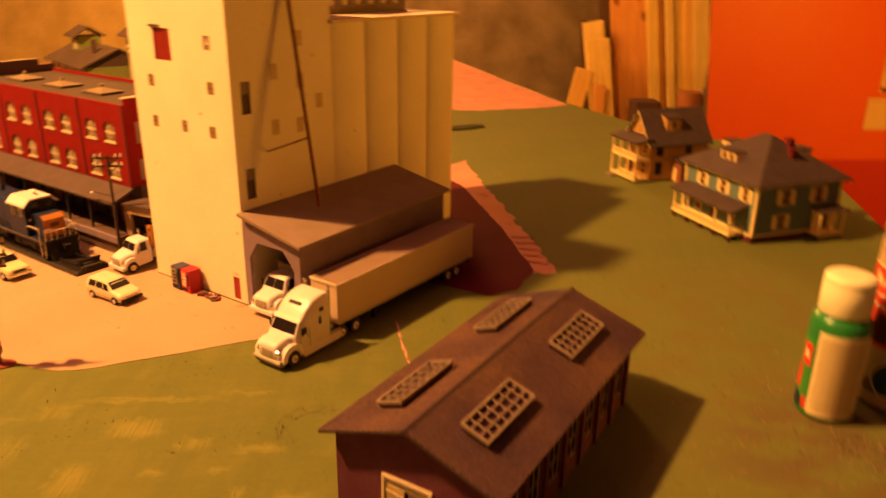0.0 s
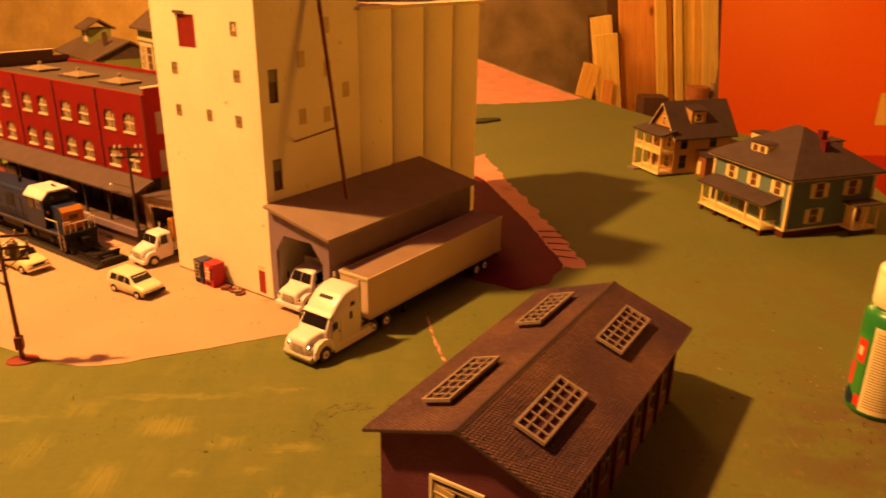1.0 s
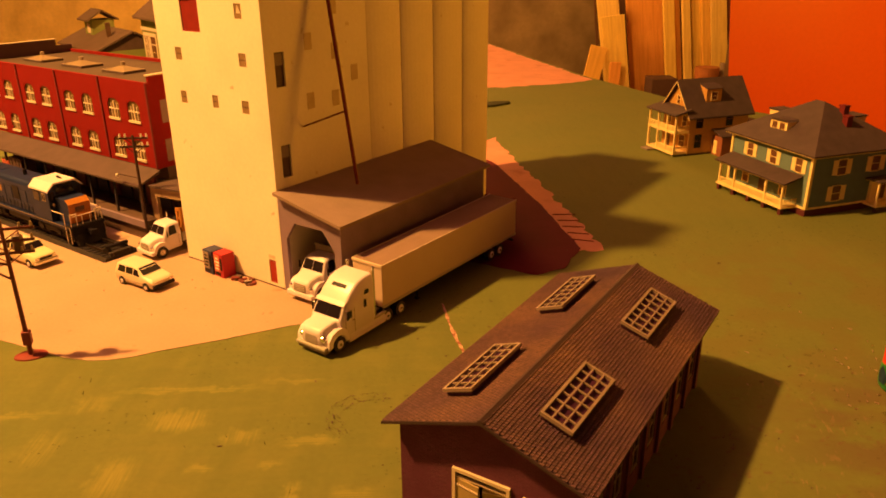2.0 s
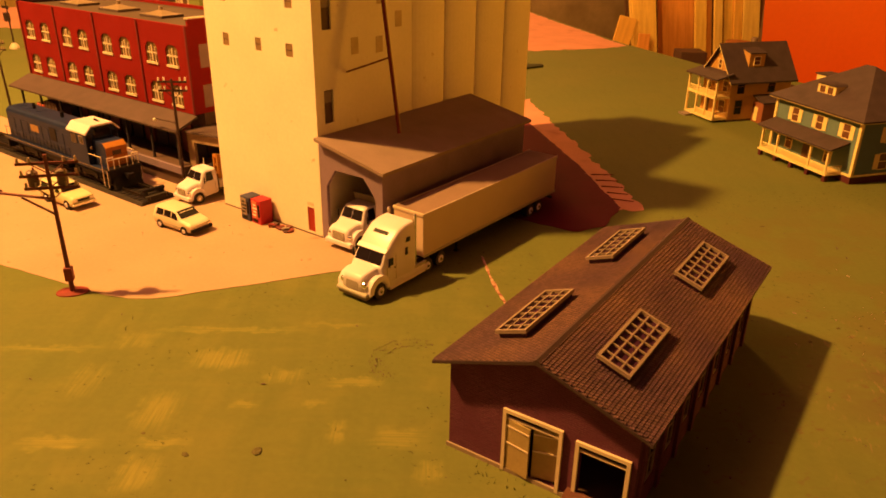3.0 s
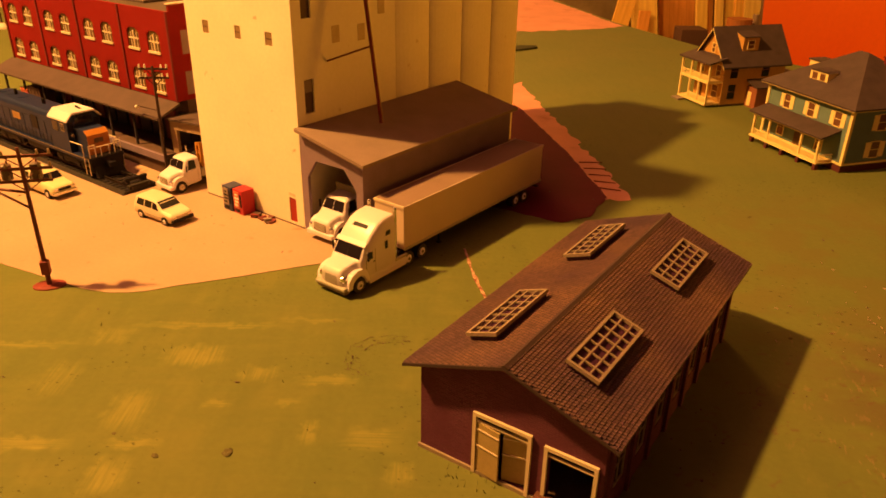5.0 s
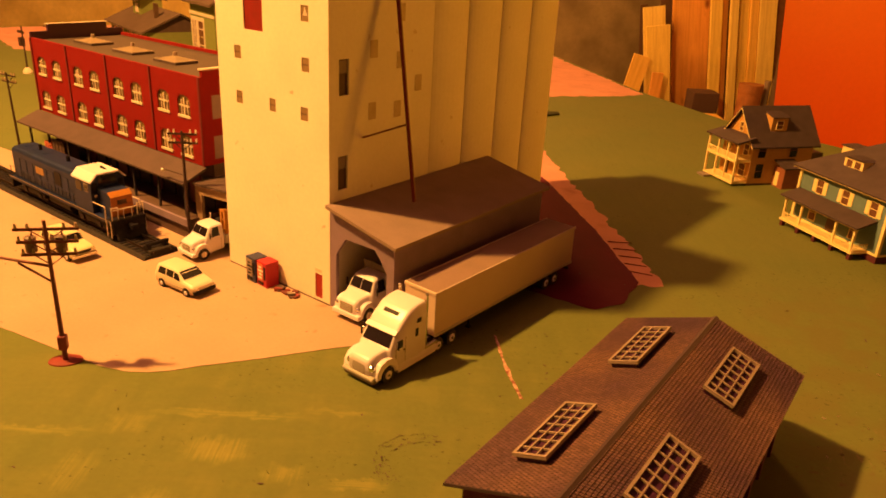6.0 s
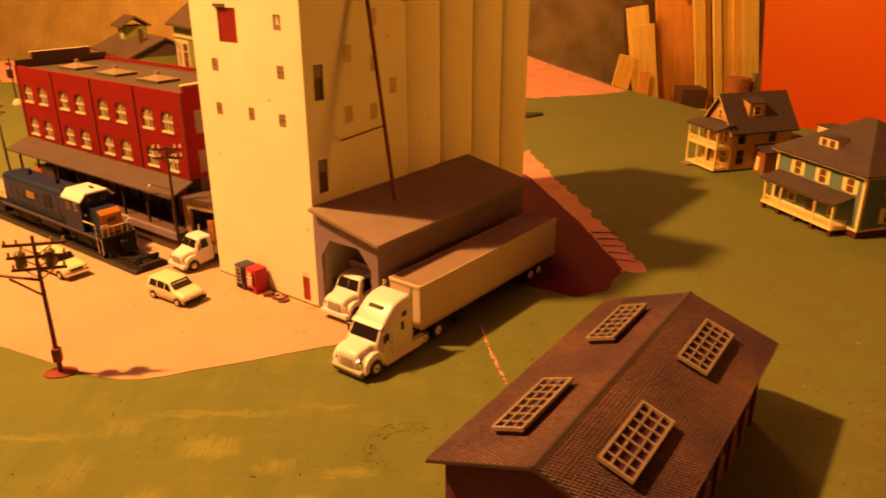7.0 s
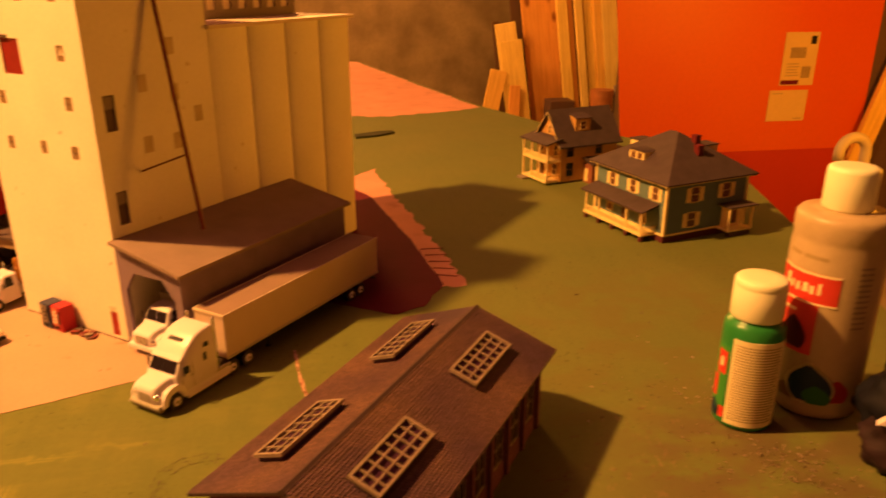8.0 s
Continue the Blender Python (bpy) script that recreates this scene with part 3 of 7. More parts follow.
        part("silo", prism(pts, 0.0, zt, "z"), WHITE, e, "", False)
    part("silo_roof", B((x0, x1 + 0.003, ya, yb + 0.003, zt, zt + 0.003)), CREAM, e, "flat silo roof with a bright edge")
    # gallery along the top of the silos; head house unseen, sized from its shadow
    gy0, gy1, gz0, gz1 = 0.600, 0.730, zt + 0.003, 0.294
    wins = [(gy0 + 0.006 + 0.0205 * k, gy0 + 0.017 + 0.0205 * k, gz0 + 0.008, gz0 + 0.024) for k in range(6)]
    part("gallery_wall", wall(gy0, gy1, gz0, gz1, wins, -0.480, -0.477, "x"), CONCRETE, e, "grey gallery wall on the silos")
    part("gallery_body", B((-0.548, -0.482, gy0, gy1, gz0, gz1)), CONCRETE, e)
    part("gallery_roof", B((-0.552, -0.474, gy0 - 0.002, gy1 + 0.002, gz1, gz1 + 0.003)), ROOF_GREY, e)
    for h in wins:
        part("gallery_window", B((-0.4792, -0.4784, *h)), CREAM, e)
    part("head_house", B((x0 + 0.002, x1 - 0.001, 0.485, 0.534, top + 0.004, 0.326)), WHITE, e, "cream head house")
    part("head_roof", B((x0, x1 + 0.001, 0.483, 0.536, 0.326, 0.329)), ROOF_GREY, e)
    # the red spout
    p = part("spout", tube((-0.385, 0.487, 0.083), (-0.417, 0.493, 0.262), 0.0017, 0.0017, 10), WINE, e, "slanting dark red grain spout")
    part("spout_brace", tube((-0.4195, 0.464, 0.131), (-0.396, 0.490, 0.142), 0.0007, seg=6), DARK_RED, p)
    return e


grain_elevator()


def truck_shed():
    """The drive-through lean-to on the side of the elevator."""
    s = thing("truck_shed", "grey lean-to truck shed with a brown sloping roof and arched doorway", "shed")
    x0, x1, y0, y1 = -0.4195, -0.354, 0.430, 0.632
    zl, zr = 0.085, 0.0715
    d0, d1, dt, dc = -0.413, -0.361, 0.062, 0.047
    outer = [(x0, 0), (d0, 0), (d0, dc), (d0 + 0.010, dt), (d1 - 0.012, dt), (d1, dc), (d1, 0), (x1, 0), (x1, zr - 0.002), (x0, zl - 0.002)]
    part("front_wall", prism(outer, y0, y0 + 0.003, "y"), SHED_GREY, s, "grey wall with an arched doorway")
    part("back_wall", prism(outer, y1 - 0.003, y1, "y"), SHED_GREY, s)
    part("side_wall", B((x1 - 0.003, x1, y0 + 0.003, y1 - 0.003, 0, zr - 0.002)), SHED_GREY, s)
    ov = 0.005
    slope = (zl - zr) / (x1 - x0)
    r = [(x0, zl - 0.0015), (x1 + ov, zr - 0.0015 - slope * ov), (x1 + ov, zr + 0.001 - slope * ov), (x0, zl + 0.001)]
    part("roof", prism(r, y0 - 0.005, y1 + 0.004, "y"), SHED_ROOF, s, "brown sloping roof")
    return s


truck_shed()


# ---- brick workshop with skylights ----
def brick_workshop():
    h = thing("brick_workshop", "dark brick workshop model with a shingled gable roof and four skylights", "building", pose(-0.138, 0.381, 0, 0, 0, 2.7))
    wx, wy, ze, zr = 0.0478, 0.0965, 0.0505, 0.0674
    ox, near, span = 0.0545, -0.1027, 0.2072
    doors = [(a + 0.0035, b + 0.0035, c, d) for a, b, c, d in ((-0.0190, 0.0080, 0.001, 0.034), (0.0180, 0.0400, 0.001, 0.032))]
    part("front_wall", wall(-wx, wx, 0, 0.046, doors, -wy, -wy + 0.003), BRICK, h)
    gable = [(-wx, 0.046), (wx, 0.046), (wx, ze - 0.001), (0, zr - 0.001), (-wx, ze - 0.001)]
    part("front_gable", prism(gable, -wy, -wy + 0.003, "y"), BRICK, h)
    part("back_wall", prism([(-wx, 0), (wx, 0), (wx, ze - 0.001), (0, zr - 0.001), (-wx, ze - 0.001)], wy - 0.003, wy, "y"), BRICK, h)
    part("side_wall", B((-wx, -wx + 0.003, -wy + 0.003, wy - 0.003, 0, ze - 0.001)), BRICK, h)
    bays = 7
    step = (2 * wy - 0.012) / bays
    wins = [(-wy + 0.006 + step * (i + 0.25), -wy + 0.006 + step * (i + 0.78), 0.012, 0.036) for i in range(bays)]
    part("side_wall", wall(-wy + 0.003, wy - 0.003, 0, ze - 0.001, wins, wx - 0.003, wx, "x"), BRICK, h)
    for i in range(bays + 1):
        y = -wy + 0.006 + step * i
        part("pilaster", prism([(wx, 0), (wx + 0.0016, 0), (wx + 0.0016, 0.040), (wx, 0.045)], y - 0.002, y + 0.002, "y"), BRICK, h)
    for w in wins:
        fr = part("window_frame", wall(w[0], w[1], w[2], w[3], [(w[0] + 0.001, w[1] - 0.001, w[2] + 0.001, w[3] - 0.001)], wx - 0.002, wx - 0.0005, "x"), CREAM_GREY, h)
        part("pane", B((wx - 0.0017, wx - 0.0012, w[0] + 0.001, w[1] - 0.001, w[2] + 0.001, w[3] - 0.001)), GLASS, fr)
        yc = (w[0] + w[1]) / 2
        part("glazing_bar", B((wx - 0.0012, wx - 0.0007, yc - 0.0003, yc + 0.0003, w[2], w[3]), (wx - 0.0012, wx - 0.0007, w[0], w[1], 0.0237, 0.0243)), CREAM_GREY, fr)
    part("plinth", B((-wx - 0.001, wx + 0.001, -wy - 0.0012, -wy, 0, 0.0022)), CREAM_GREY, h, "weathered base strip")
    # doorways with pale timber frames
    for k, (a, b, z0, z1) in enumerate(doors):
        f = part("door_frame", wall(a - 0.0018, b + 0.0018, 0.0005, z1 + 0.0018, [(a, b, 0.0005, z1)], -wy - 0.0014, -wy + 0.001), CREAM, h, "cream door frame")
        part("transom", B((a, b, -wy - 0.0006, -wy + 0.0004, z1 - 0.0036, z1 - 0.0026)), CREAM, f)
        if k == 0:
            c = (a + b) / 2
            for x0, x1, turn in ((a, c, -7), (c, b, 16)):
                leaf = part("door_leaf", B((0, x1 - x0 - 0.0005, -0.0005, 0.0005, 0.002, z1 - 0.0038)), DOOR_OLIVE, h, "weathered olive door leaf")
                leaf.location = (x0 + 0.0002, -wy - 0.0002 if turn < 0 else -wy + 0.001, 0)
                leaf.rotation_euler = (0, 0, radians(turn))
                part("rail", B((0, x1 - x0 - 0.0005, -0.0009, -0.0005, 0.017, 0.0178), (0, x1 - x0 - 0.0005, -0.0009, -0.0005, 0.0265, 0.0272)), CREAM, leaf)
    part("floor", B((-wx + 0.003, wx - 0.003, -wy + 0.003, wy - 0.003, 0.0002, 0.001)), DARK_BROWN, h)
    part("ramp", prism([(-wy - 0.016, 0.0003), (-wy, 0.0003), (-wy, 0.006), (-wy - 0.003, 0.006)], doors[1][0] - 0.004, doors[1][1] + 0.004, "x"), EARTH, h, "reddish earth ramp at the doorway")
    # roof boards and rows of shingles
    t = 0.0016
    slope = (zr - ze) / wx
    rz = lambda x: zr + 0.0008 - slope * abs(x)
    part("roof", prism([(-ox, rz(ox)), (0, rz(0)), (ox, rz(ox)), (ox, rz(ox) + t), (0, rz(0) + t), (-ox, rz(ox) + t)], near, near + span, "y"), ROOF_BROWN, h, "dark brown roof")
    for s in (-1, 1):
        bm = bmesh.new()
        rows, cols = 30, 100
        for i in range(rows):
            for j in range(cols):
                xa, xb = ox * (i + 1.12) / rows, ox * i / rows
                xa = min(xa, ox + 0.0006)
                o = (j + 0.5 * (i % 2)) / cols
                ya, yb = near + span * o + 0.00030, min(near + span, near + span * (o + 1 / cols) - 0.00030)
                if yb - ya < 0.0004:
                    continue
                lift = (0.00062 if s > 0 else 0.00042) + 0.00020 * random.random()
                v = [bm.verts.new(c) for c in ((s * xb, ya, rz(xb) + t + 0.0001), (s * xb, yb, rz(xb) + t + 0.0001), (s * xa, yb, rz(xa) + t + lift), (s * xa, ya, rz(xa) + t + lift),
                                               (s * xa, ya, rz(xa) + t), (s * xa, yb, rz(xa) + t))]
                bm.faces.new((v[0], v[1], v[2], v[3]) if s > 0 else (v[3], v[2], v[1], v[0]))
                bm.faces.new((v[3], v[2], v[5], v[4]) if s > 0 else (v[4], v[5], v[2], v[3]))
        tagged(part("shingles", bm, SHINGLE, h, "rows of small brown shingles"), kind="stuff")
    part("ridge_cap", prism([(-0.002, rz(0.002) + t + 0.0005), (0.002, rz(0.002) + t + 0.0005), (0, rz(0) + t + 0.0012)], near, near + span, "y"), ROOF_BROWN, h)
    # skylights on curbs
    for sx in (-1, 1):
        for sy in (-1, 1):
            cx, cy = sx * 0.0246, -0.0530 if sy < 0 else 0.0510
            w, l = 0.0087, 0.0262
            ang = math.atan(slope) * sx
            base = rz(0.024) + t
            m = Matrix.Translation((cx, cy, base)) @ Matrix.Rotation(ang, 4, "Y")
            sk = new("skylight")
            sk.parent, sk.matrix_local = h, m
            # Curb block in dark plum, for the dark inside under the bars.
            part("curb", B((-w + 0.0012, w - 0.0012, -l + 0.0012, l - 0.0012, -0.002, 0.0026)), PLUM, sk)
            hz0, hz1 = 0.0028, 0.0046
            f = 0.0014
            bars = [(-w, w, -l, -l + f, hz0, hz1), (-w, w, l - f, l, hz0, hz1), (-w, -w + f, -l + f, l - f, hz0, hz1), (w - f, w, -l + f, l - f, hz0, hz1)]
            part("frame", B(*bars), CREAM_GREY, sk, "weathered cream skylight frame")
            for k in range(1, 3):
                x = -w + 2 * w * k / 3
                part("bar", B((x - 0.0004, x + 0.0004, -l + f, l - f, hz0 + 0.0006, hz1 - 0.0003)), CREAM_GREY, sk)
            for k in range(1, 7):
                y = -l + 2 * l * k / 7
                part("bar", B((-w + f, w - f, y - 0.0004, y + 0.0004, hz0 + 0.0004, hz1 - 0.0005)), CREAM_GREY, sk)
    return h


SHINGLE = by_piece(mat("brown_shingle", (0.160, 0.082, 0.062), 0.55, 0.5, 17, 700, 0.25, tint=(0.070, 0.035, 0.056), spread=0.34), 0.78, 1.22)
brick_workshop()


# ---- red brick warehouse ----
def red_warehouse():
    h = thing("red_warehouse", "long red brick warehouse with cream windows and grey canopy", "building")
    x0, x1, y0, y1, zb, zt = -0.935, -0.617, 0.459, 0.570, 0.066, 0.1485
    bay = (x1 - x0) / 4
    holes = []
    for i in range(4):
        for o in (0.010, 0.043):
            for z in (0.071, 0.109):
                holes.append((x0 + bay * i + o, x0 + bay * i + o + 0.0195, z, z + 0.020))
    part("front_wall", wall(x0, x1, zb, zt, holes, y0, y0 + 0.003), RED_BRICK, h)
    side = [(y0 + 0.012 + 0.03 * k, y0 + 0.026 + 0.03 * k, z, z + 0.022) for k in range(3) for z in (0.071, 0.109)]
    part("side_wall", wall(y0 + 0.003, y1, zb, zt + 0.006, side, x1 - 0.003, x1, "x"), RED_BRICK, h)
    part("side_wall", B((x0, x0 + 0.003, y0 + 0.003, y1, zb, zt)), PLUM, h)
    part("back_wall", B((x0 + 0.003, x1 - 0.003, y1 - 0.003, y1, zb, zt + 0.0005)), RED_BRICK, h)
    part("parapet", prism([(y0, zt), (y0, zt + 0.006), (y0 + 0.02, zt + 0.006), (y0 + 0.02, zt + 0.0135), (y1 - 0.02, zt + 0.0135), (y1 - 0.02, zt + 0.006), (y1, zt + 0.006), (y1, zt)], x0, x0 + 0.003, "x"), PLUM, h, "stepped parapet in dark plum for its shaded face")
    part("coping", B((x0 - 0.001, x0 + 0.004, y0 + 0.019, y1 - 0.019, zt + 0.0135, zt + 0.0142)), CREAM, h)
    part("coping", B((x1 - 0.004, x1 + 0.001, y0 + 0.002, y0 + 0.03, zt + 0.006, zt + 0.0072)), CREAM, h)
    for i in range(5):
        x = min(max(x0 + bay * i, x0 + 0.0012), x1 - 0.0012)
        part("pilaster", B((x - 0.0012, x + 0.0012, y0 - 0.0012, y0, zb, zt)), DARK_RED, h)
    for a, b, c, d in holes:
        f = part("window_frame", wall(a, b, c, d, [(a + 0.0014, b - 0.0014, c + 0.0010, d - 0.0016)], y0 + 0.0010, y0 + 0.0018), SASH, h, "dull olive-brown window frame")
        part("pane", B((a + 0.0014, b - 0.0014, y0 + 0.0020, y0 + 0.0024, c + 0.001, d - 0.001)), WINDOW_PANE, f)
        part("sill", B((a + 0.0006, b + 0.0002, y0 - 0.0010, y0 + 0.0004, c - 0.0010, c + 0.0012)), CREAM, f, "pale window sill")
        xc, zc, third = (a + b) / 2, (c + d) / 2, (b - a) / 4
        part("glazing_bar", B((xc - 0.0008, xc + 0.0008, y0 + 0.0004, y0 + 0.0014, c + 0.0012, d - 0.0028)), CREAM, f)
        part("glazing_bar", B((a + 0.0016, b - 0.0016, y0 + 0.0005, y0 + 0.0015, zc - 0.0010, zc + 0.0004)), CREAM, f)
        for x in (xc - third, xc + third):
            part("glazing_bar", B((x - 0.0004, x + 0.0004, y0 + 0.0006, y0 + 0.0016, c + 0.0012, d - 0.0050)), CREAM, f)
        for e, n in ((a, 1), (b, -1)):
            part("arch_corner", prism([(e, d), (e, d - 0.0055), (e + n * 0.0016, d - 0.0026), (e + n * 0.0042, d - 0.0008), (e + n * 0.0080, d)][::n], y0 + 0.0002, y0 + 0.0009, "y"), RED_BRICK, h)
    for a, b, c, d in side:
        part("blind_window", B((x1 - 0.002, x1 - 0.0004, a, b, c, d)), MAUVE, h)
    part("roof", B((x0 + 0.003, x1 - 0.003, y0 + 0.003, y1 - 0.003, zt - 0.006, zt - 0.003)), FELT, h, "flat brown felt roof")
    for x in (-0.878, -0.797, -0.719):
        s = part("skylight", B((x - 0.0195, x + 0.0195, 0.490, 0.516, zt - 0.003, zt - 0.001)), ROOF_GREY, h, "grey pyramid roof light")
        bm = bmesh.new()
        v = [bm.verts.new(c) for c in ((x - 0.0175, 0.492, zt - 0.001), (x + 0.0175, 0.492, zt - 0.001), (x + 0.0175, 0.514, zt - 0.001), (x - 0.0175, 0.514, zt - 0.001), (x, 0.503, zt + 0.004))]
        for q in ((0, 1, 4), (1, 2, 4), (2, 3, 4), (3, 0, 4), (3, 2, 1, 0)):
            bm.faces.new([v[i] for i in q])
        part("cap", bm, ROOF_LIGHT, s, "grey-brown pyramid cap")
        for y in (0.4905, 0.5145):
            part("rim", B((x - 0.0190, x + 0.0190, y, y + 0.0010, zt - 0.001, zt - 0.0002)), CREAM_GREY, s)
        for u in (-0.0190, 0.0180):
            part("rim", B((x + u, x + u + 0.0010, 0.4915, 0.5145, zt - 0.001, zt - 0.0002)), CREAM_GREY, s)
        part("vent", tube((x, 0.503, zt + 0.003), (x, 0.503, zt + 0.007), 0.0022, seg=10), CREAM_GREY, s)
    # lower storey, canopy and loading dock
    part("lower_wall", B((x0 + 0.006, x1, y0 + 0.010, y1, 0.0, zb)), DARK_BROWN, h, "dark brown lower storey")
    for k in range(14):
        x = x0 + 0.018 + k * 0.0218
        part("dock_door", B((x, x + 0.016, y0 + 0.008, y0 + 0.010, 0.021, 0.052)), SLATE if k % 3 else POLE_BROWN, h)
    part("canopy", prism([(y0 - 0.026, 0.0535), (y0, 0.063), (y0, 0.0655), (y0 - 0.026, 0.0553)], x0 - 0.006, x1 + 0.002, "x"), ROOF_GREY, h, "grey sloping canopy")
    for k in range(8):
        x = x0 + 0.012 + k * 0.043
        part("post", B((x - 0.001, x + 0.001, y0 - 0.021, y0 - 0.019, 0.020, 0.054)), SLATE, h)
    part("dock", B((x0, x1 + 0.004, y0 - 0.024, y0 + 0.010, 0.0, 0.020)), DARK_BROWN, h)
    part("dock_edge", B((x0, x1 + 0.006, y0 - 0.027, y0 - 0.0242, 0.014, 0.0205)), SHED_GREY, h, "grey concrete dock edge")
    return h


def dock_crates():
    for label, x, w, h, material in (("faded red crate on the loading dock", -0.884, 0.008, 0.021, SALMON), ("dark brown crate on the loading dock", -0.860, 0.013, 0.026, DARK_BROWN)):
        c = thing("crate", label, "crate", pose(x, 0.4465, 0.0200), "crates on the dock")
        part("box", B((-w, w, -0.008, 0.008, 0, h), bevel=0.0005), material, c)
        for k in (-0.6, 0, 0.6):
            part("slat", B((w * k - 0.0012, w * k + 0.0012, -0.0086, -0.008, 0.001, h - 0.001)), material, c)


SALMON = mat("faded_red_print", (0.62, 0.16, 0.10), 0.45, 0.3)
dock_crates()
SLATE = mat("slate_grey_door", (0.040, 0.032, 0.044), 0.6, 0.3)
ROOF_LIGHT = mat("grey_brown_roof_light", (0.25, 0.18, 0.11), 0.5, 0.25, 90, 700, 0.15)
WINDOW_PANE = mat("ochre_blind_glass", (0.31, 0.22, 0.085), 0.25, 0.25)
SASH = mat("olive_brown_sash", (0.15, 0.085, 0.035), 0.6, 0.2)
red_warehouse()


def annex():
    a = thing("garage_annex", "grey garage between the warehouse and the elevator with an open doorway", "garage")
    x0, x1, y0 = -0.6165, -0.5468, 0.446
    part("front_wall", prism([(x0, 0), (-0.607, 0), (-0.607, 0.0435), (-0.5505, 0.0475), (-0.5505, 0), (x1, 0), (x1, 0.057), (x0, 0.052)], y0, y0 + 0.003, "y"), ANNEX_TAN, a)
    part("roof", prism([(x0, 0.052), (x1, 0.057), (x1, 0.059), (x0, 0.054)], y0 - 0.003, 0.53, "y"), ROOF_GREY, a)
    part("jamb", B((-0.5560, -0.5472, y0 - 0.0015, y0, 0.0004, 0.0500)), RUST_WOOD, a, "orange-brown timber jamb")
    part("back_wall", B((x0, x1, 0.527, 0.53, 0, 0.051)), DARK_BROWN, a)
    return a


annex()


# ---- model houses ----
def window_unit(parent, axis, d, out, u0, u1, v0, v1, shutter=None):
    """A cream sash window on a wall face; out: which way the face looks along its axis."""
    def bx(a0, a1, b0, b1, h0, h1):
        lo, hi = sorted((d + out * h0, d + out * h1))
        return (a0, a1, lo, hi, b0, b1) if axis == "y" else (lo, hi, a0, a1, b0, b1)
    w = part("window", B(bx(u0, u1, v0, v1, -0.0005, 0.0003)), HOUSE_PANE, parent)
    t = 0.0008
    part("frame", B(bx(u0 - t, u0, v0 - t, v1 + t, -0.0002, 0.0008), bx(u1, u1 + t, v0 - t, v1 + t, -0.0002, 0.0008), bx(u0, u1, v1, v1 + t, -0.0002, 0.0008),
                    bx(u0, u1, v0 - t, v0, -0.0002, 0.0010), bx(u0, u1, (v0 + v1) / 2 - 0.0003, (v0 + v1) / 2 + 0.0003, -0.0002, 0.0006)), HOUSE_CREAM, w)
    if shutter:
        s = (u1 - u0) * 0.52
        part("shutter", B(bx(u0 - t - s, u0 - t - 0.0001, v0, v1, 0, 0.0009)), shutter, w)
        part("shutter", B(bx(u1 + t + 0.0001, u1 + t + s, v0, v1, 0, 0.0009)), shutter, w)
    return w


def railing(name, parent, p, q, z0, z1, material, gap=0.0018):
    """A porch rail with balusters from p to q."""
    p, q = Vector(p), Vector(q)
    bm = bmesh.new()
    n = max(2, int((q - p).length / gap))
    for k in range(n + 1):
        c = p + (q - p) * k / n
        tube((c.x, c.y, z0), (c.x, c.y, z1), 0.00045, seg=4, bm=bm)
    for z in (z0 + 0.0008, z1):
        tube((p.x, p.y, z), (q.x, q.y, z), 0.0006, seg=4, bm=bm)
    return part(name, bm, material, parent)


def siding(x0, x1, y0, y1, z0, z1, step=0.0021):
    """Clapboarded walls in one skin, lapped all the way up."""
    bm = bmesh.new()
    n = int((z1 - z0) / step)

    def ring(o, z):
        return [bm.verts.new(c) for c in ((x0 - o, y0 - o, z), (x1 + o, y0 - o, z), (x1 + o, y1 + o, z), (x0 - o, y1 + o, z))]

    rings = []
    for k in range(n):
        rings += [ring(0.0003, z0 + (z1 - z0) * k / n), ring(0.0, z0 + (z1 - z0) * (k + 0.98) / n)]
    bm.faces.new(rings[0][::-1])
    for a, b in zip(rings, rings[1:]):
        for i in range(4):
            bm.faces.new((a[i], a[(i + 1) % 4], b[(i + 1) % 4], b[i]))
    bm.faces.new(rings[-1])
    return bm


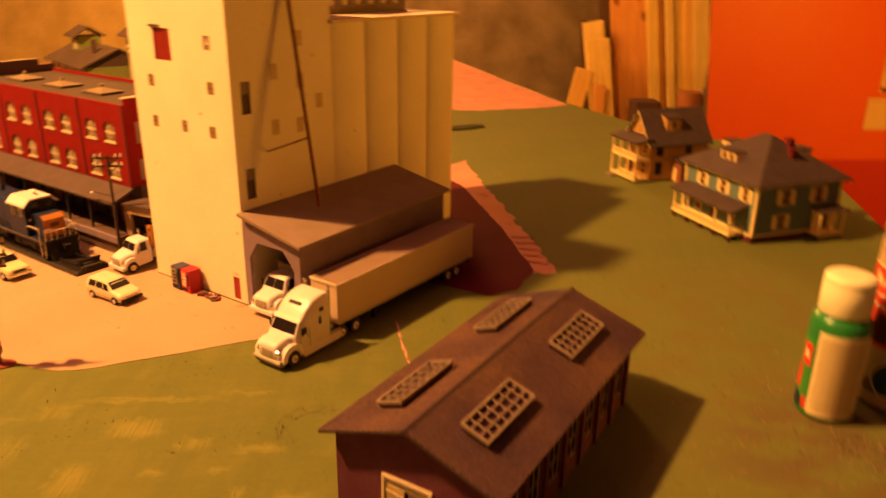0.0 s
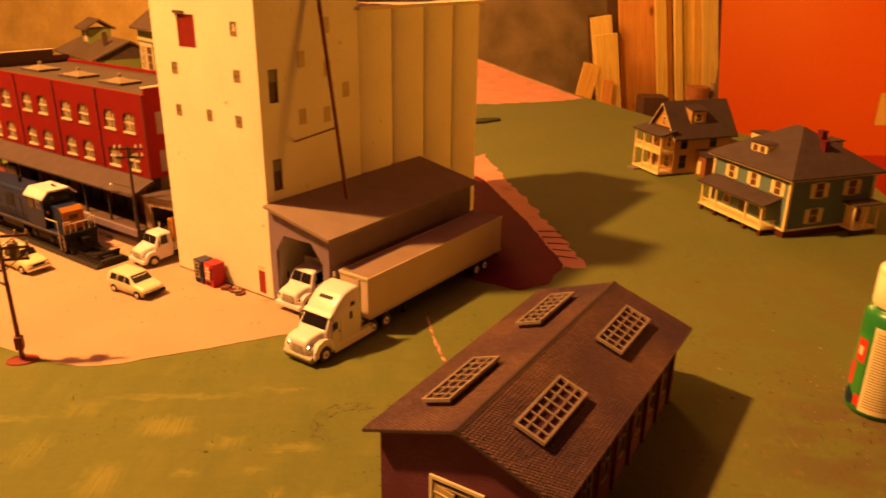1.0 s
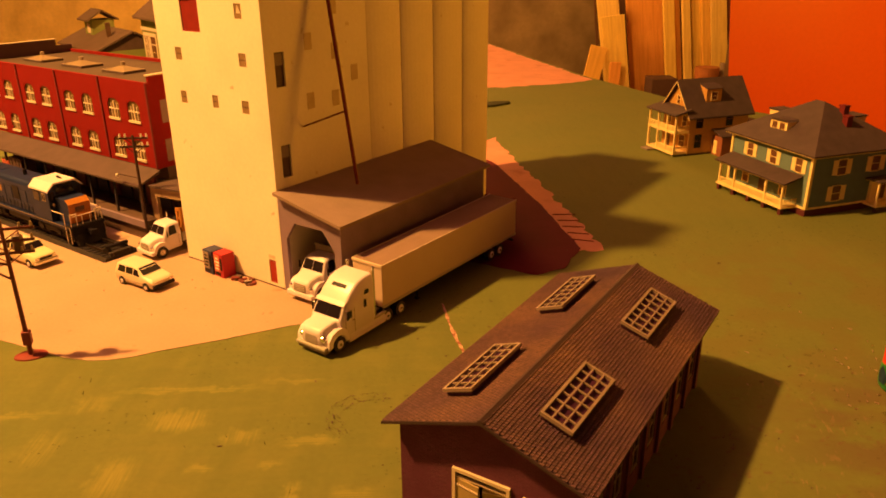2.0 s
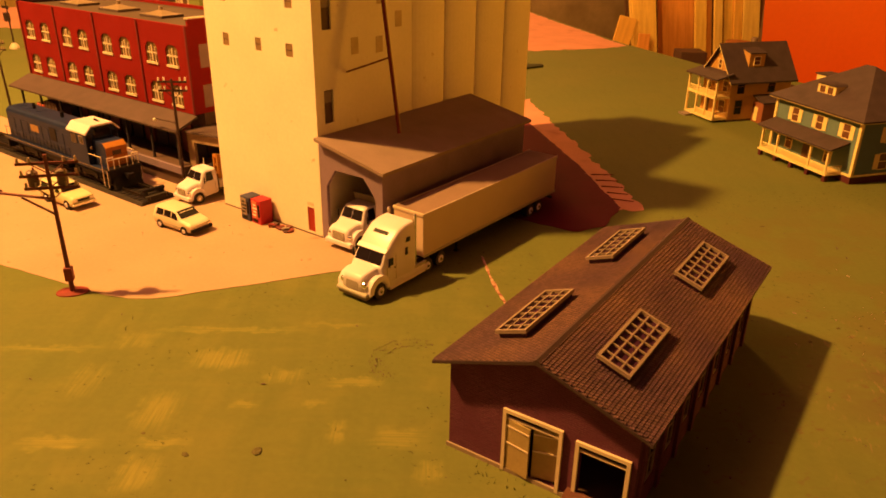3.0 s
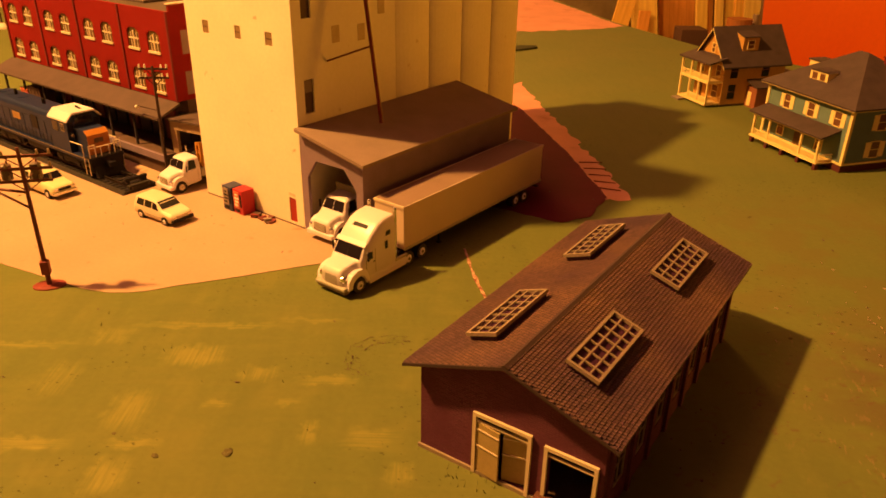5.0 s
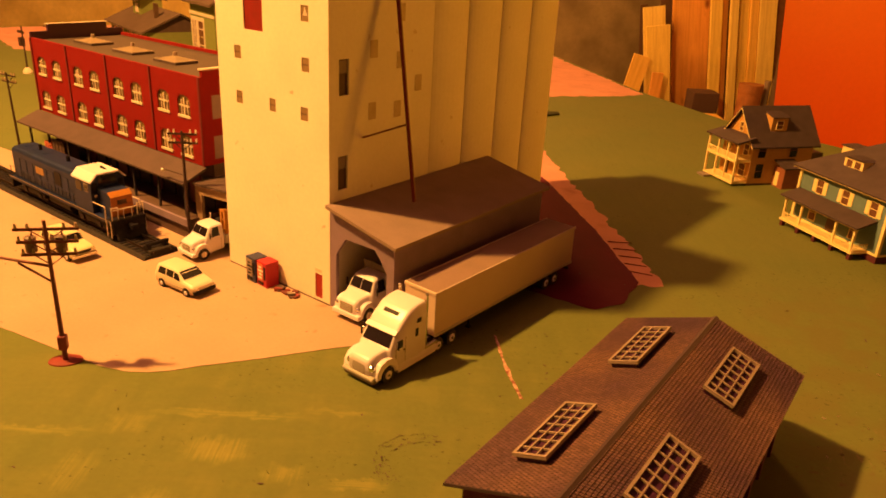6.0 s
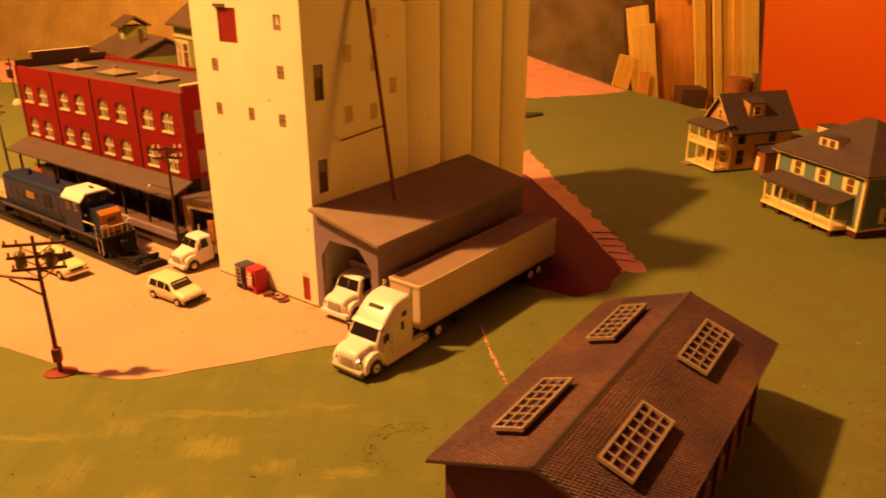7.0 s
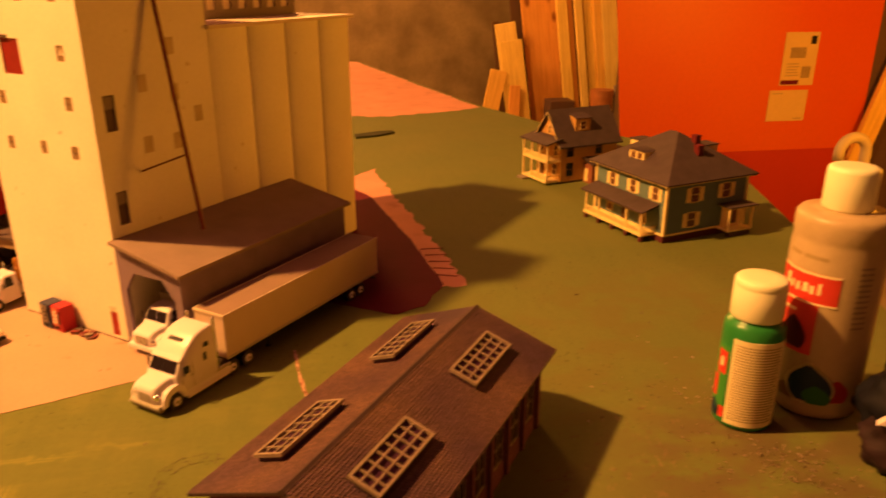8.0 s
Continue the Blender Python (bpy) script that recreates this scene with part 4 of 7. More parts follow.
def blue_house():
    h = thing("blue_house", "blue-green clapboard model house with cream porch and hip roof", "house", pose(-0.2045, 0.917, 0, 0, 0, -35.8))
    x0, x1, y0, y1, zf, ze, zt = -0.008, 0.1125, 0.0150, 0.129, 0.0078, 0.066, 0.107
    part("foundation", B((x0, x1, y0, y1, 0, zf)), BASE_BRICK, h, "dark wine-red brick foundation")
    part("wall", siding(x0, x1, y0, y1, zf, ze), BLUE_SIDING, h)
    for x in (x0, x1):
        for y in (y0, y1):
            part("corner_board", B((x - 0.0016, x + 0.0016, y - 0.0016, y + 0.0016, zf, ze - 0.0022)), HOUSE_CREAM, h)
    part("water_table", B((x0 - 0.0010, x1 + 0.0010, y0 - 0.0010, y1 + 0.0010, zf - 0.0003, zf + 0.0018)), HOUSE_CREAM, h)
    o = 0.008
    bm = bmesh.new()
    low = [bm.verts.new(c) for c in ((x0 - o, y0 - o, ze - 0.001), (x1 + o, y0 - o, ze - 0.001), (x1 + o, y1 + o, ze - 0.001), (x0 - o, y1 + o, ze - 0.001))]
    mid = [bm.verts.new((v.co.x, v.co.y, ze + 0.0006)) for v in low]
    xc, yc = (x0 + x1) / 2, (y0 + y1) / 2
    ra, rb = bm.verts.new((xc - 0.006, yc, zt)), bm.verts.new((xc + 0.006, yc, zt))
    bm.faces.new(low[::-1])
    for i in range(4):
        bm.faces.new((low[i], low[(i + 1) % 4], mid[(i + 1) % 4], mid[i]))
    bm.faces.new((mid[0], mid[1], rb, ra))
    bm.faces.new((mid[1], mid[2], rb))
    bm.faces.new((mid[2], mid[3], ra, rb))
    bm.faces.new((mid[3], mid[0], ra))
    roof = part("roof", bm, HOUSE_ROOF, h, "dark grey-brown hip roof")
    part("cornice", B((x0 - o + 0.001, x1 + o - 0.001, y0 - o + 0.001, y1 + o - 0.001, ze - 0.0022, ze - 0.0011)), HOUSE_CREAM, h)
    for cx, cy, top in ((0.074, 0.084, 0.104), (0.088, 0.076, 0.096)):
        c = part("chimney", B((cx - 0.0035, cx + 0.0035, cy - 0.0035, cy + 0.0035, 0.075, top)), DARK_RED, roof, "red brick chimney")
        part("chimney_cap", B((cx - 0.0042, cx + 0.0042, cy - 0.0042, cy + 0.0042, top, top + 0.0012)), DARK_RED, c)
    # roof dormers
    sl = (zt - ze) / (yc - y0 + o)
    dx, dy = 0.046, 0.026
    zb = ze + sl * (dy - y0 + o)
    d = part("dormer", prism([(dx - 0.0125, zb - 0.003), (dx + 0.0125, zb - 0.003), (dx + 0.0125, zb + 0.0095), (dx - 0.0125, zb + 0.0095)], dy, dy + 0.016, "y"), HOUSE_CREAM, h, "cream roof dormer")
    part("dormer_roof", prism([(dx - 0.0132, zb + 0.0094), (dx + 0.0132, zb + 0.0094), (dx + 0.009, zb + 0.0112), (dx - 0.009, zb + 0.0112)], dy - 0.001, dy + 0.018, "y"), HOUSE_ROOF, d)
    for k in (-1, 1):
        part("dormer_window", B((dx + k * 0.0055 - 0.0034, dx + k * 0.0055 + 0.0034, dy - 0.0005, dy, zb + 0.0012, zb + 0.0078)), HOUSE_PANE, d)
    for box, cap in (((x0 - 0.001, x0 + 0.018, yc - 0.010, yc + 0.010), (x0 - 0.003, x0 + 0.020, yc - 0.0108, yc + 0.0108)), ((xc - 0.010, xc + 0.010, y1 - 0.018, y1 + 0.001), (xc - 0.0108, xc + 0.0108, y1 - 0.020, y1 + 0.003))):
        d = part("dormer", B((*box, ze + 0.002, zb + 0.0095)), HOUSE_CREAM, h, "cream roof dormer")
        part("dormer_roof", B((*cap, zb + 0.0095, zb + 0.0110)), HOUSE_ROOF, d)
    for x in (0.022, 0.058, 0.095):
        window_unit(h, "y", y0, -1, x - 0.0045, x + 0.0045, 0.044, 0.058, HOUSE_CREAM)
    for x in (0.020, 0.078):
        window_unit(h, "y", y0, -1, x - 0.0045, x + 0.0045, 0.0135, 0.030)
    part("door", B((0.042, 0.052, y0 - 0.0008, y0, zf, 0.031)), WOOD_DARK, h, "dark front door")
    for y in (0.054, 0.099):
        window_unit(h, "x", x1, 1, y - 0.0055, y + 0.0055, 0.042, 0.058, HOUSE_CREAM)
    window_unit(h, "x", x1, 1, 0.0465, 0.0575, 0.014, 0.030, HOUSE_CREAM)
    # front porch
    a, b, py = -0.004, 0.1005, -0.0055
    part("porch_deck", B((a, b, py, y0, 0.0066, 0.0084)), HOUSE_CREAM, h, "cream porch deck")
    for k in range(5):
        x = a + 0.003 + (b - a - 0.006) * k / 4
        part("pier", B((x - 0.002, x + 0.002, py + 0.001, py + 0.005, 0, 0.0066)), BASE_BRICK, h)
        if k != 2:
            part("porch_post", B((x - 0.001, x + 0.001, py + 0.0008, py + 0.0028, 0.0084, 0.0335)), HOUSE_CREAM, h)
    part("porch_roof", prism([(py - 0.003, 0.0335), (y0, 0.0400), (y0, 0.0418), (py - 0.003, 0.0352)], a - 0.003, b + 0.003, "x"), HOUSE_ROOF, h, "dark porch roof")
    part("porch_beam", B((a, b, py + 0.0008, py + 0.0026, 0.0312, 0.0335)), HOUSE_CREAM, h)
    railing("porch_railing", h, (a + 0.002, py + 0.0018), (b - 0.002, py + 0.0018), 0.0084, 0.0155, HOUSE_CREAM)
    railing("porch_railing", h, (b - 0.0015, py + 0.003), (b - 0.0015, y0), 0.0084, 0.0155, HOUSE_CREAM)
    # side porch in cream
    c0, c1 = 0.092, 0.127
    part("side_deck", B((x1, x1 + 0.017, c0, c1, 0.0060, 0.0080)), HOUSE_CREAM, h)
    part("side_roof", B((x1, x1 + 0.020, c0 - 0.003, c1 + 0.003, 0.0337, 0.0350)), HOUSE_ROOF, h, "flat dark porch roof")
    part("side_fascia", B((x1, x1 + 0.0185, c0 - 0.0015, c1 + 0.0015, 0.0325, 0.0337)), HOUSE_CREAM, h)
    for x, y in ((x1 + 0.0155, c0 + 0.001), (x1 + 0.0155, c1 - 0.001), (x1 + 0.0155, (c0 + c1) / 2)):
        part("side_post", B((x - 0.001, x + 0.001, y - 0.001, y + 0.001, 0.0065, 0.0325)), HOUSE_CREAM, h)
    part("side_pier", B((x1 + 0.012, x1 + 0.0165, c0 + 0.002, c1 - 0.002, 0, 0.0045)), DARK_BROWN, h)
    part("bay", B((x1, x1 + 0.004, c0 + 0.004, c1 - 0.004, 0.0066, 0.0305)), HOUSE_CREAM, h, "cream entrance bay")
    part("bay_door", B((x1 + 0.004, x1 + 0.0045, c0 + 0.014, c0 + 0.023, 0.011, 0.028)), HOUSE_PANE, h)
    return h


HOUSE_CREAM = mat("warm_cream_trim", (0.88, 0.69, 0.31), 0.55, 0.12)
HOUSE_PANE = mat("brown_house_glass", (0.17, 0.075, 0.045), 0.15, 0.3)
HOUSE_ROOF = mat("dark_house_shingle", (0.072, 0.045, 0.047), 0.75, 0.35, 90, 900, 0.3)
blue_house()


def yellow_house():
    h = thing("yellow_house", "ochre yellow model house with a two-level cream front porch", "house", pose(-0.350, 1.058, 0, 0, 0, -35.8))
    x0, x1, y0, y1, zf, ze, zt = 0.003, 0.062, 0.023, 0.116, 0.003, 0.058, 0.096
    part("foundation", B((x0, x1, y0, y1, 0, zf)), DARK_BROWN, h)
    part("wall", siding(x0, x1, y0, y1, zf, ze), YELLOW_SIDING, h)
    xc = (x0 + x1) / 2
    for y in (y0, y1 - 0.002):
        part("gable", prism([(x0, ze), (x1, ze), (xc, zt - 0.002)], y, y + 0.002, "y"), YELLOW_SIDING, h)
    o = 0.006
    sl = (zt - ze) / (x1 - xc)
    roof = part("roof", prism([(x0 - o, ze - sl * o), (xc, zt), (x1 + o, ze - sl * o), (x1 + o, ze - sl * o + 0.002), (xc, zt + 0.0022), (x0 - o, ze - sl * o + 0.002)], y0 - o, y1 + o, "y"), HOUSE_ROOF, h, "dark gable roof")
    part("barge_board", prism([(x0 - o, ze - sl * o - 0.0012), (xc, zt - 0.0012), (x1 + o, ze - sl * o - 0.0012), (x1 + o, ze - sl * o), (xc, zt), (x0 - o, ze - sl * o)], y0 - o - 0.0006, y0 - o + 0.0006, "y"), HOUSE_CREAM, h)
    # side dormer
    dy = 0.056
    d = part("dormer", prism([(0.0360, 0.0905), (0.0545, 0.0862), (0.0545, 0.0660), (0.0360, 0.0895)], dy - 0.006, dy + 0.018, "y"), YELLOW_SIDING, h, "yellow shed dormer")
    part("dormer_roof", prism([(0.0335, 0.0918), (0.0560, 0.0864), (0.0560, 0.0876), (0.0335, 0.0932)], dy - 0.0064, dy + 0.0190, "y"), HOUSE_ROOF, d)
    window_unit(d, "x", 0.0545, 1, dy + 0.0015, dy + 0.0105, 0.0725, 0.0825)
    window_unit(h, "y", y0, -1, xc - 0.003, xc + 0.003, 0.066, 0.077)
    for y in (0.038, 0.086):
        for z in (0.011, 0.038):
            w = part("window", B((x1 - 0.0005, x1 + 0.0004, y - 0.0054, y + 0.0054, z - 0.001, z + 0.0175)), GLASS, h)
            part("sash", B((x1 + 0.0002, x1 + 0.0007, y - 0.0054, y + 0.0054, z + 0.0080, z + 0.0086)), BROWN_SIDING, w)
    for x in (0.015, 0.050):
        window_unit(h, "y", y0, -1, x - 0.0045, x + 0.0045, 0.038, 0.052)
    window_unit(h, "y", y0, -1, 0.042, 0.054, 0.010, 0.026)
    part("door", B((0.012, 0.021, y0 - 0.0006, y0, zf, 0.026)), WOOD_DARK, h)
    # two-level porch
    for z in (0.003, 0.031):
        part("porch_deck", B((0.0, 0.062, 0.0, y0, z, z + 0.0022)), HOUSE_CREAM, h)
        railing("porch_railing", h, (0.022 if z < 0.01 else 0.001, 0.0012), (0.061, 0.0012), z + 0.0022, z + 0.010, HOUSE_CREAM)
        railing("porch_railing", h, (0.0608, 0.002), (0.0608, y0), z + 0.0022, z + 0.010, HOUSE_CREAM)
        for x in (0.001, 0.022, 0.042, 0.061):
            part("porch_post", B((x - 0.0011, x + 0.0011, 0.0004, 0.0026, z + 0.0022, z + 0.028 if z < 0.01 else 0.056)), HOUSE_CREAM, h)
    part("porch_roof", prism([(-0.003, 0.0555), (y0, 0.0620), (y0, 0.0640), (-0.003, 0.0575)], -0.003, 0.065, "x"), HOUSE_ROOF, h)
    part("porch_step", B((0.002, 0.018, -0.010, 0.0, 0.0, 0.0025)), CONCRETE, h, "grey step")
    # brown rear addition
    part("addition", siding(x1, x1 + 0.020, 0.062, 0.086, 0.0, 0.026), BROWN_SIDING, h, "reddish-brown side addition")
    part("addition_roof", prism([(x1, 0.033), (x1 + 0.023, 0.0265), (x1 + 0.023, 0.028), (x1, 0.035)], 0.059, 0.089, "y"), HOUSE_ROOF, h)
    part("addition_door", B((x1 + 0.004, x1 + 0.011, 0.0612, 0.062, 0.002, 0.020)), HOUSE_CREAM, h)
    part("rear_block", B((x0 + 0.006, x1 - 0.004, y1, y1 + 0.022, 0.0, 0.040)), DARK_BROWN, h)
    return h


BROWN_SIDING = mat("red_brown_siding", (0.30, 0.10, 0.05), 0.6, 0.2)
yellow_house()


def green_house_low():
    h = thing("green_cupola_building", "olive green building with a grey roof and a roof cupola", "building", pose(-1.576, 0.938, -0.001, 0, 0, -14) @ Matrix.Diagonal((1.0, 1.0, 0.90, 1.0)))
    part("wall", siding(-0.09, 0.150, 0.0, 0.11, 0, 0.086, 0.004), OLIVE_SIDING, h)
    part("roof", prism([(-0.012, 0.083), (0.070, 0.123), (0.122, 0.094), (0.122, 0.098), (0.070, 0.127), (-0.012, 0.087)], -0.10, 0.155, "x"), PALE_FELT, h)
    part("gable", prism([(0.0, 0.086), (0.11, 0.086), (0.110, 0.0985), (0.070, 0.1215)], 0.144, 0.1504, "x"), DARK_BROWN, h)
    part("cupola", B((-0.035, 0.016, 0.034, 0.080, 0.095, 0.143)), OLIVE_SIDING, h, "square green cupola")
    part("cupola_roof", prism([(0.022, 0.141), (0.055, 0.163), (0.088, 0.141), (0.088, 0.145), (0.055, 0.167), (0.022, 0.145)], -0.042, 0.027, "x"), PALE_FELT, h)
    part("cupola_window", B((-0.016, 0.002, 0.0325, 0.034, 0.113, 0.134)), CREAM, h)
    part("chimney", B((0.092, 0.100, 0.036, 0.044, 0.10, 0.143)), WOOD_DARK, h)
    for x in (-0.06, -0.010, 0.045, 0.105):
        window_unit(h, "y", 0.0, -1, x - 0.012, x + 0.012, 0.056, 0.078)
    return h


def green_house_tall():
    h = thing("green_tall_house", "tall olive green house with cream trim and windows", "house", pose(-1.348, 0.949, -0.001, 0, 0, -14) @ Matrix.Diagonal((1.0, 1.0, 1.05, 1.0)))
    part("wall", siding(0, 0.12, 0, 0.12, 0, 0.138, 0.004), OLIVE_SIDING, h)
    part("roof", prism([(-0.012, 0.136), (0.06, 0.185), (0.132, 0.136), (0.132, 0.140), (0.06, 0.190), (-0.012, 0.140)], -0.01, 0.13, "x"), PALE_FELT, h)
    part("trim", B((-0.001, 0.121, -0.002, 0.0, 0.116, 0.121)), CREAM, h)
    for x, w in ((0.010, 0.020), (0.040, 0.026)):
        u = window_unit(h, "y", 0, -1, x, x + w, 0.050, 0.106)
        part("casing", B((x - 0.004, x, -0.0016, 0, 0.046, 0.112), (x + w, x + w + 0.004, -0.0016, 0, 0.046, 0.112), (x, x + w, -0.0016, 0, 0.106, 0.112)), CREAM, u)
        for k in (1, 2) if w < 0.022 else ():
            part("glazing_bar", B((x + w * k / 3 - 0.0008, x + w * k / 3 + 0.0008, -0.0014, 0, 0.050, 0.106)), CREAM, u)
        for k in (1, 3):
            part("glazing_bar", B((x, x + w, -0.0013, 0, 0.050 + 0.014 * k - 0.0008, 0.050 + 0.014 * k + 0.0008)), CREAM, u)
    part("chimney", B((0.012, 0.020, 0.03, 0.038, 0.15, 0.20)), WOOD_DARK, h)
    return h


green_house_low()
green_house_tall()


# ---- vehicles ----
def section(w):
    """A vehicle body's cross-section: half-widths at the sill and the roof, heights of floor, shoulder and roof, with rounded upper corners."""
    y, wb, wt, z0, zs, z1 = w
    r = min(0.0022, (z1 - zs) * 0.45, wt * 0.5)
    half = [(wb - 0.0006, z0), (wb, z0 + 0.0008), (wb, zs)]
    dx, dz = (wt - wb), (z1 - zs)
    n = math.hypot(dx, dz)
    a = (wt - dx / n * r, z1 - dz / n * r)
    c = (wt - r, z1)
    for k in range(4):
        f = k / 3
        half.append(tuple((1 - f) ** 2 * p + 2 * f * (1 - f) * q + f * f * t for p, q, t in zip(a, (wt, z1), c)))
    return [(x, y, z) for x, z in half] + [(-x, y, z) for x, z in reversed(half)]


def curved(stations, n=3):
    """More stations along a smooth line through the given ones."""
    out = []
    for i in range(len(stations) - 1):
        p0, p1, p2, p3 = (stations[max(0, min(len(stations) - 1, i + k))] for k in (-1, 0, 1, 2))
        h = max(1e-6, p2[0] - p1[0])
        for k in range(n):
            f = k / n
            row = [p1[0] + h * f]
            for a, b, c, d in list(zip(p0, p1, p2, p3))[1:]:
                m1 = (c - a) / max(1e-6, p2[0] - p0[0]) * h * 0.6
                m2 = (d - b) / max(1e-6, p3[0] - p1[0]) * h * 0.6
                row.append((2 * f ** 3 - 3 * f * f + 1) * b + (f ** 3 - 2 * f * f + f) * m1 + (3 * f * f - 2 * f ** 3) * c + (f ** 3 - f * f) * m2)
            out.append(tuple(row))
    return out + [tuple(stations[-1])]


def loft(stations, bm=None):
    """A closed body through cross-sections, front to rear."""
    bm = bm or bmesh.new()
    rings = [[bm.verts.new(c) for c in section(w)] for w in curved(stations)]
    bm.faces.new(rings[0])
    bm.faces.new(rings[-1][::-1])
    for a, b in zip(rings, rings[1:]):
        for i in range(len(a)):
            bm.faces.new((a[i], b[i], b[(i + 1) % len(a)], a[(i + 1) % len(a)]))
    return bm


def body_part(name, stations, material, parent, label):
    ob = part(name, loft(stations), material, parent, label, True)
    ob.data.set_sharp_from_angle(angle=radians(38))
    return ob


def bulge(cx, cy, cz, rx, ry, rz):
    """A smooth rounded lens or lamp glass."""
    bm = bmesh.new()
    bmesh.ops.create_uvsphere(bm, u_segments=14, v_segments=8, radius=1, matrix=Matrix.LocRotScale((cx, cy, cz), None, (rx, ry, rz)))
    return bm


def between(stations, y):
    for a, b in zip(stations, stations[1:]):
        if a[0] <= y <= b[0]:
            f = (y - a[0]) / max(1e-9, b[0] - a[0])
            return [p + (q - p) * f for p, q in zip(a, b)]
    return list(stations[-1])


def side_glass(stations, y0, y1, f0, f1, side, cut0=0.0, cut1=0.0):
    """A pane laid on the sloping side of a body, from f0 to f1 of the way up from sill to roof; cut0, cut1 lean its ends."""
    bm = bmesh.new()
    lo, hi = [], []
    for y, f in ((y0, f0), (y1, f0), (y1 - cut1, f1), (y0 + cut0, f1)):
        w = between(stations, y)
        x, z = w[1] + (w[2] - w[1]) * f, w[4] + (w[5] - w[4]) * f
        lo.append(bm.verts.new((side * (x - 0.0006), y, z)))
        hi.append(bm.verts.new((side * (x + 0.00025), y, z + 0.0001)))
    bm.faces.new(lo)
    bm.faces.new(hi[::-1])
    for i in range(4):
        bm.faces.new((lo[i], lo[(i + 1) % 4], hi[(i + 1) % 4], hi[i]))
    return bm


def screen(a, b, inset, f0=0.08, f1=0.92):
    """A windscreen or rear window lying on the slope between two cross-sections."""
    bm = bmesh.new()
    n = Vector((0, a[5] - b[5], b[0] - a[0])).normalized()
    if n.z < 0:
        n = -n
    lo, hi = [], []
    for f, s in ((f0, -1), (f0, 1), (f1, 1), (f1, -1)):
        p = Vector((s * (a[2] + (b[2] - a[2]) * f - inset), a[0] + (b[0] - a[0]) * f, a[5] + (b[5] - a[5]) * f))
        lo.append(bm.verts.new(p - n * 0.0005))
        hi.append(bm.verts.new(p + n * 0.00022))
    bm.faces.new(lo)
    bm.faces.new(hi[::-1])
    for i in range(4):
        bm.faces.new((lo[i], lo[(i + 1) % 4], hi[(i + 1) % 4], hi[i]))
    return bm


def wheel(parent, x, y, r, width, rim=None):
    """A tyre with a raised rim and hub; x is its outer face, its sign the side."""
    s = 1 if x > 0 else -1
    w = part("wheel", tube((x - s * width, y, r), (x, y, r), r, seg=24), TYRE, parent)
    part("rim", tube((x - s * 0.0004, y, r), (x + s * 0.0003, y, r), r * 0.58, r * 0.52, seg=18), rim or WHITE_GLOSS, w)
    part("hub", tube((x, y, r), (x + s * 0.0008, y, r), r * 0.2, seg=10), SILVER, w)


def wheel_arch_fender(parent, s, y, reach, r, top, x0, x1, label):
    """A swept front fender: up over the wheel from the lamp and down to the sill behind."""
    lo = 0.0052
    outer = [(y - reach, lo + 0.0012), (y - reach + 0.0006, top * 0.66), (y - reach * 0.62, top * 0.90), (y - reach * 0.15, top), (y + reach * 0.30, top * 0.985), (y + reach * 0.66, top * 0.86), (y + reach * 0.90, lo + 0.0030), (y + reach * 0.92, lo)]
    inner = [(y + r * math.cos(a), 0.0058 + r * math.sin(a)) for a in [math.pi * k / 10 for k in range(11)]]
    lo_x, hi_x = sorted((s * x0, s * x1))
    ob = part("fender", prism(outer + inner + [(y - reach, lo)], lo_x, hi_x, "x", bevel=0.0006), WHITE_GLOSS, parent, label, True)
    ob.data.set_sharp_from_angle(angle=radians(48))
    part("wheel_well", B((min(s * x0, s * (x1 - 0.0012)), max(s * x0, s * (x1 - 0.0012)), y - r, y + r, 0.0058, 0.0058 + r * 0.82)), BLACK, parent)
    return ob


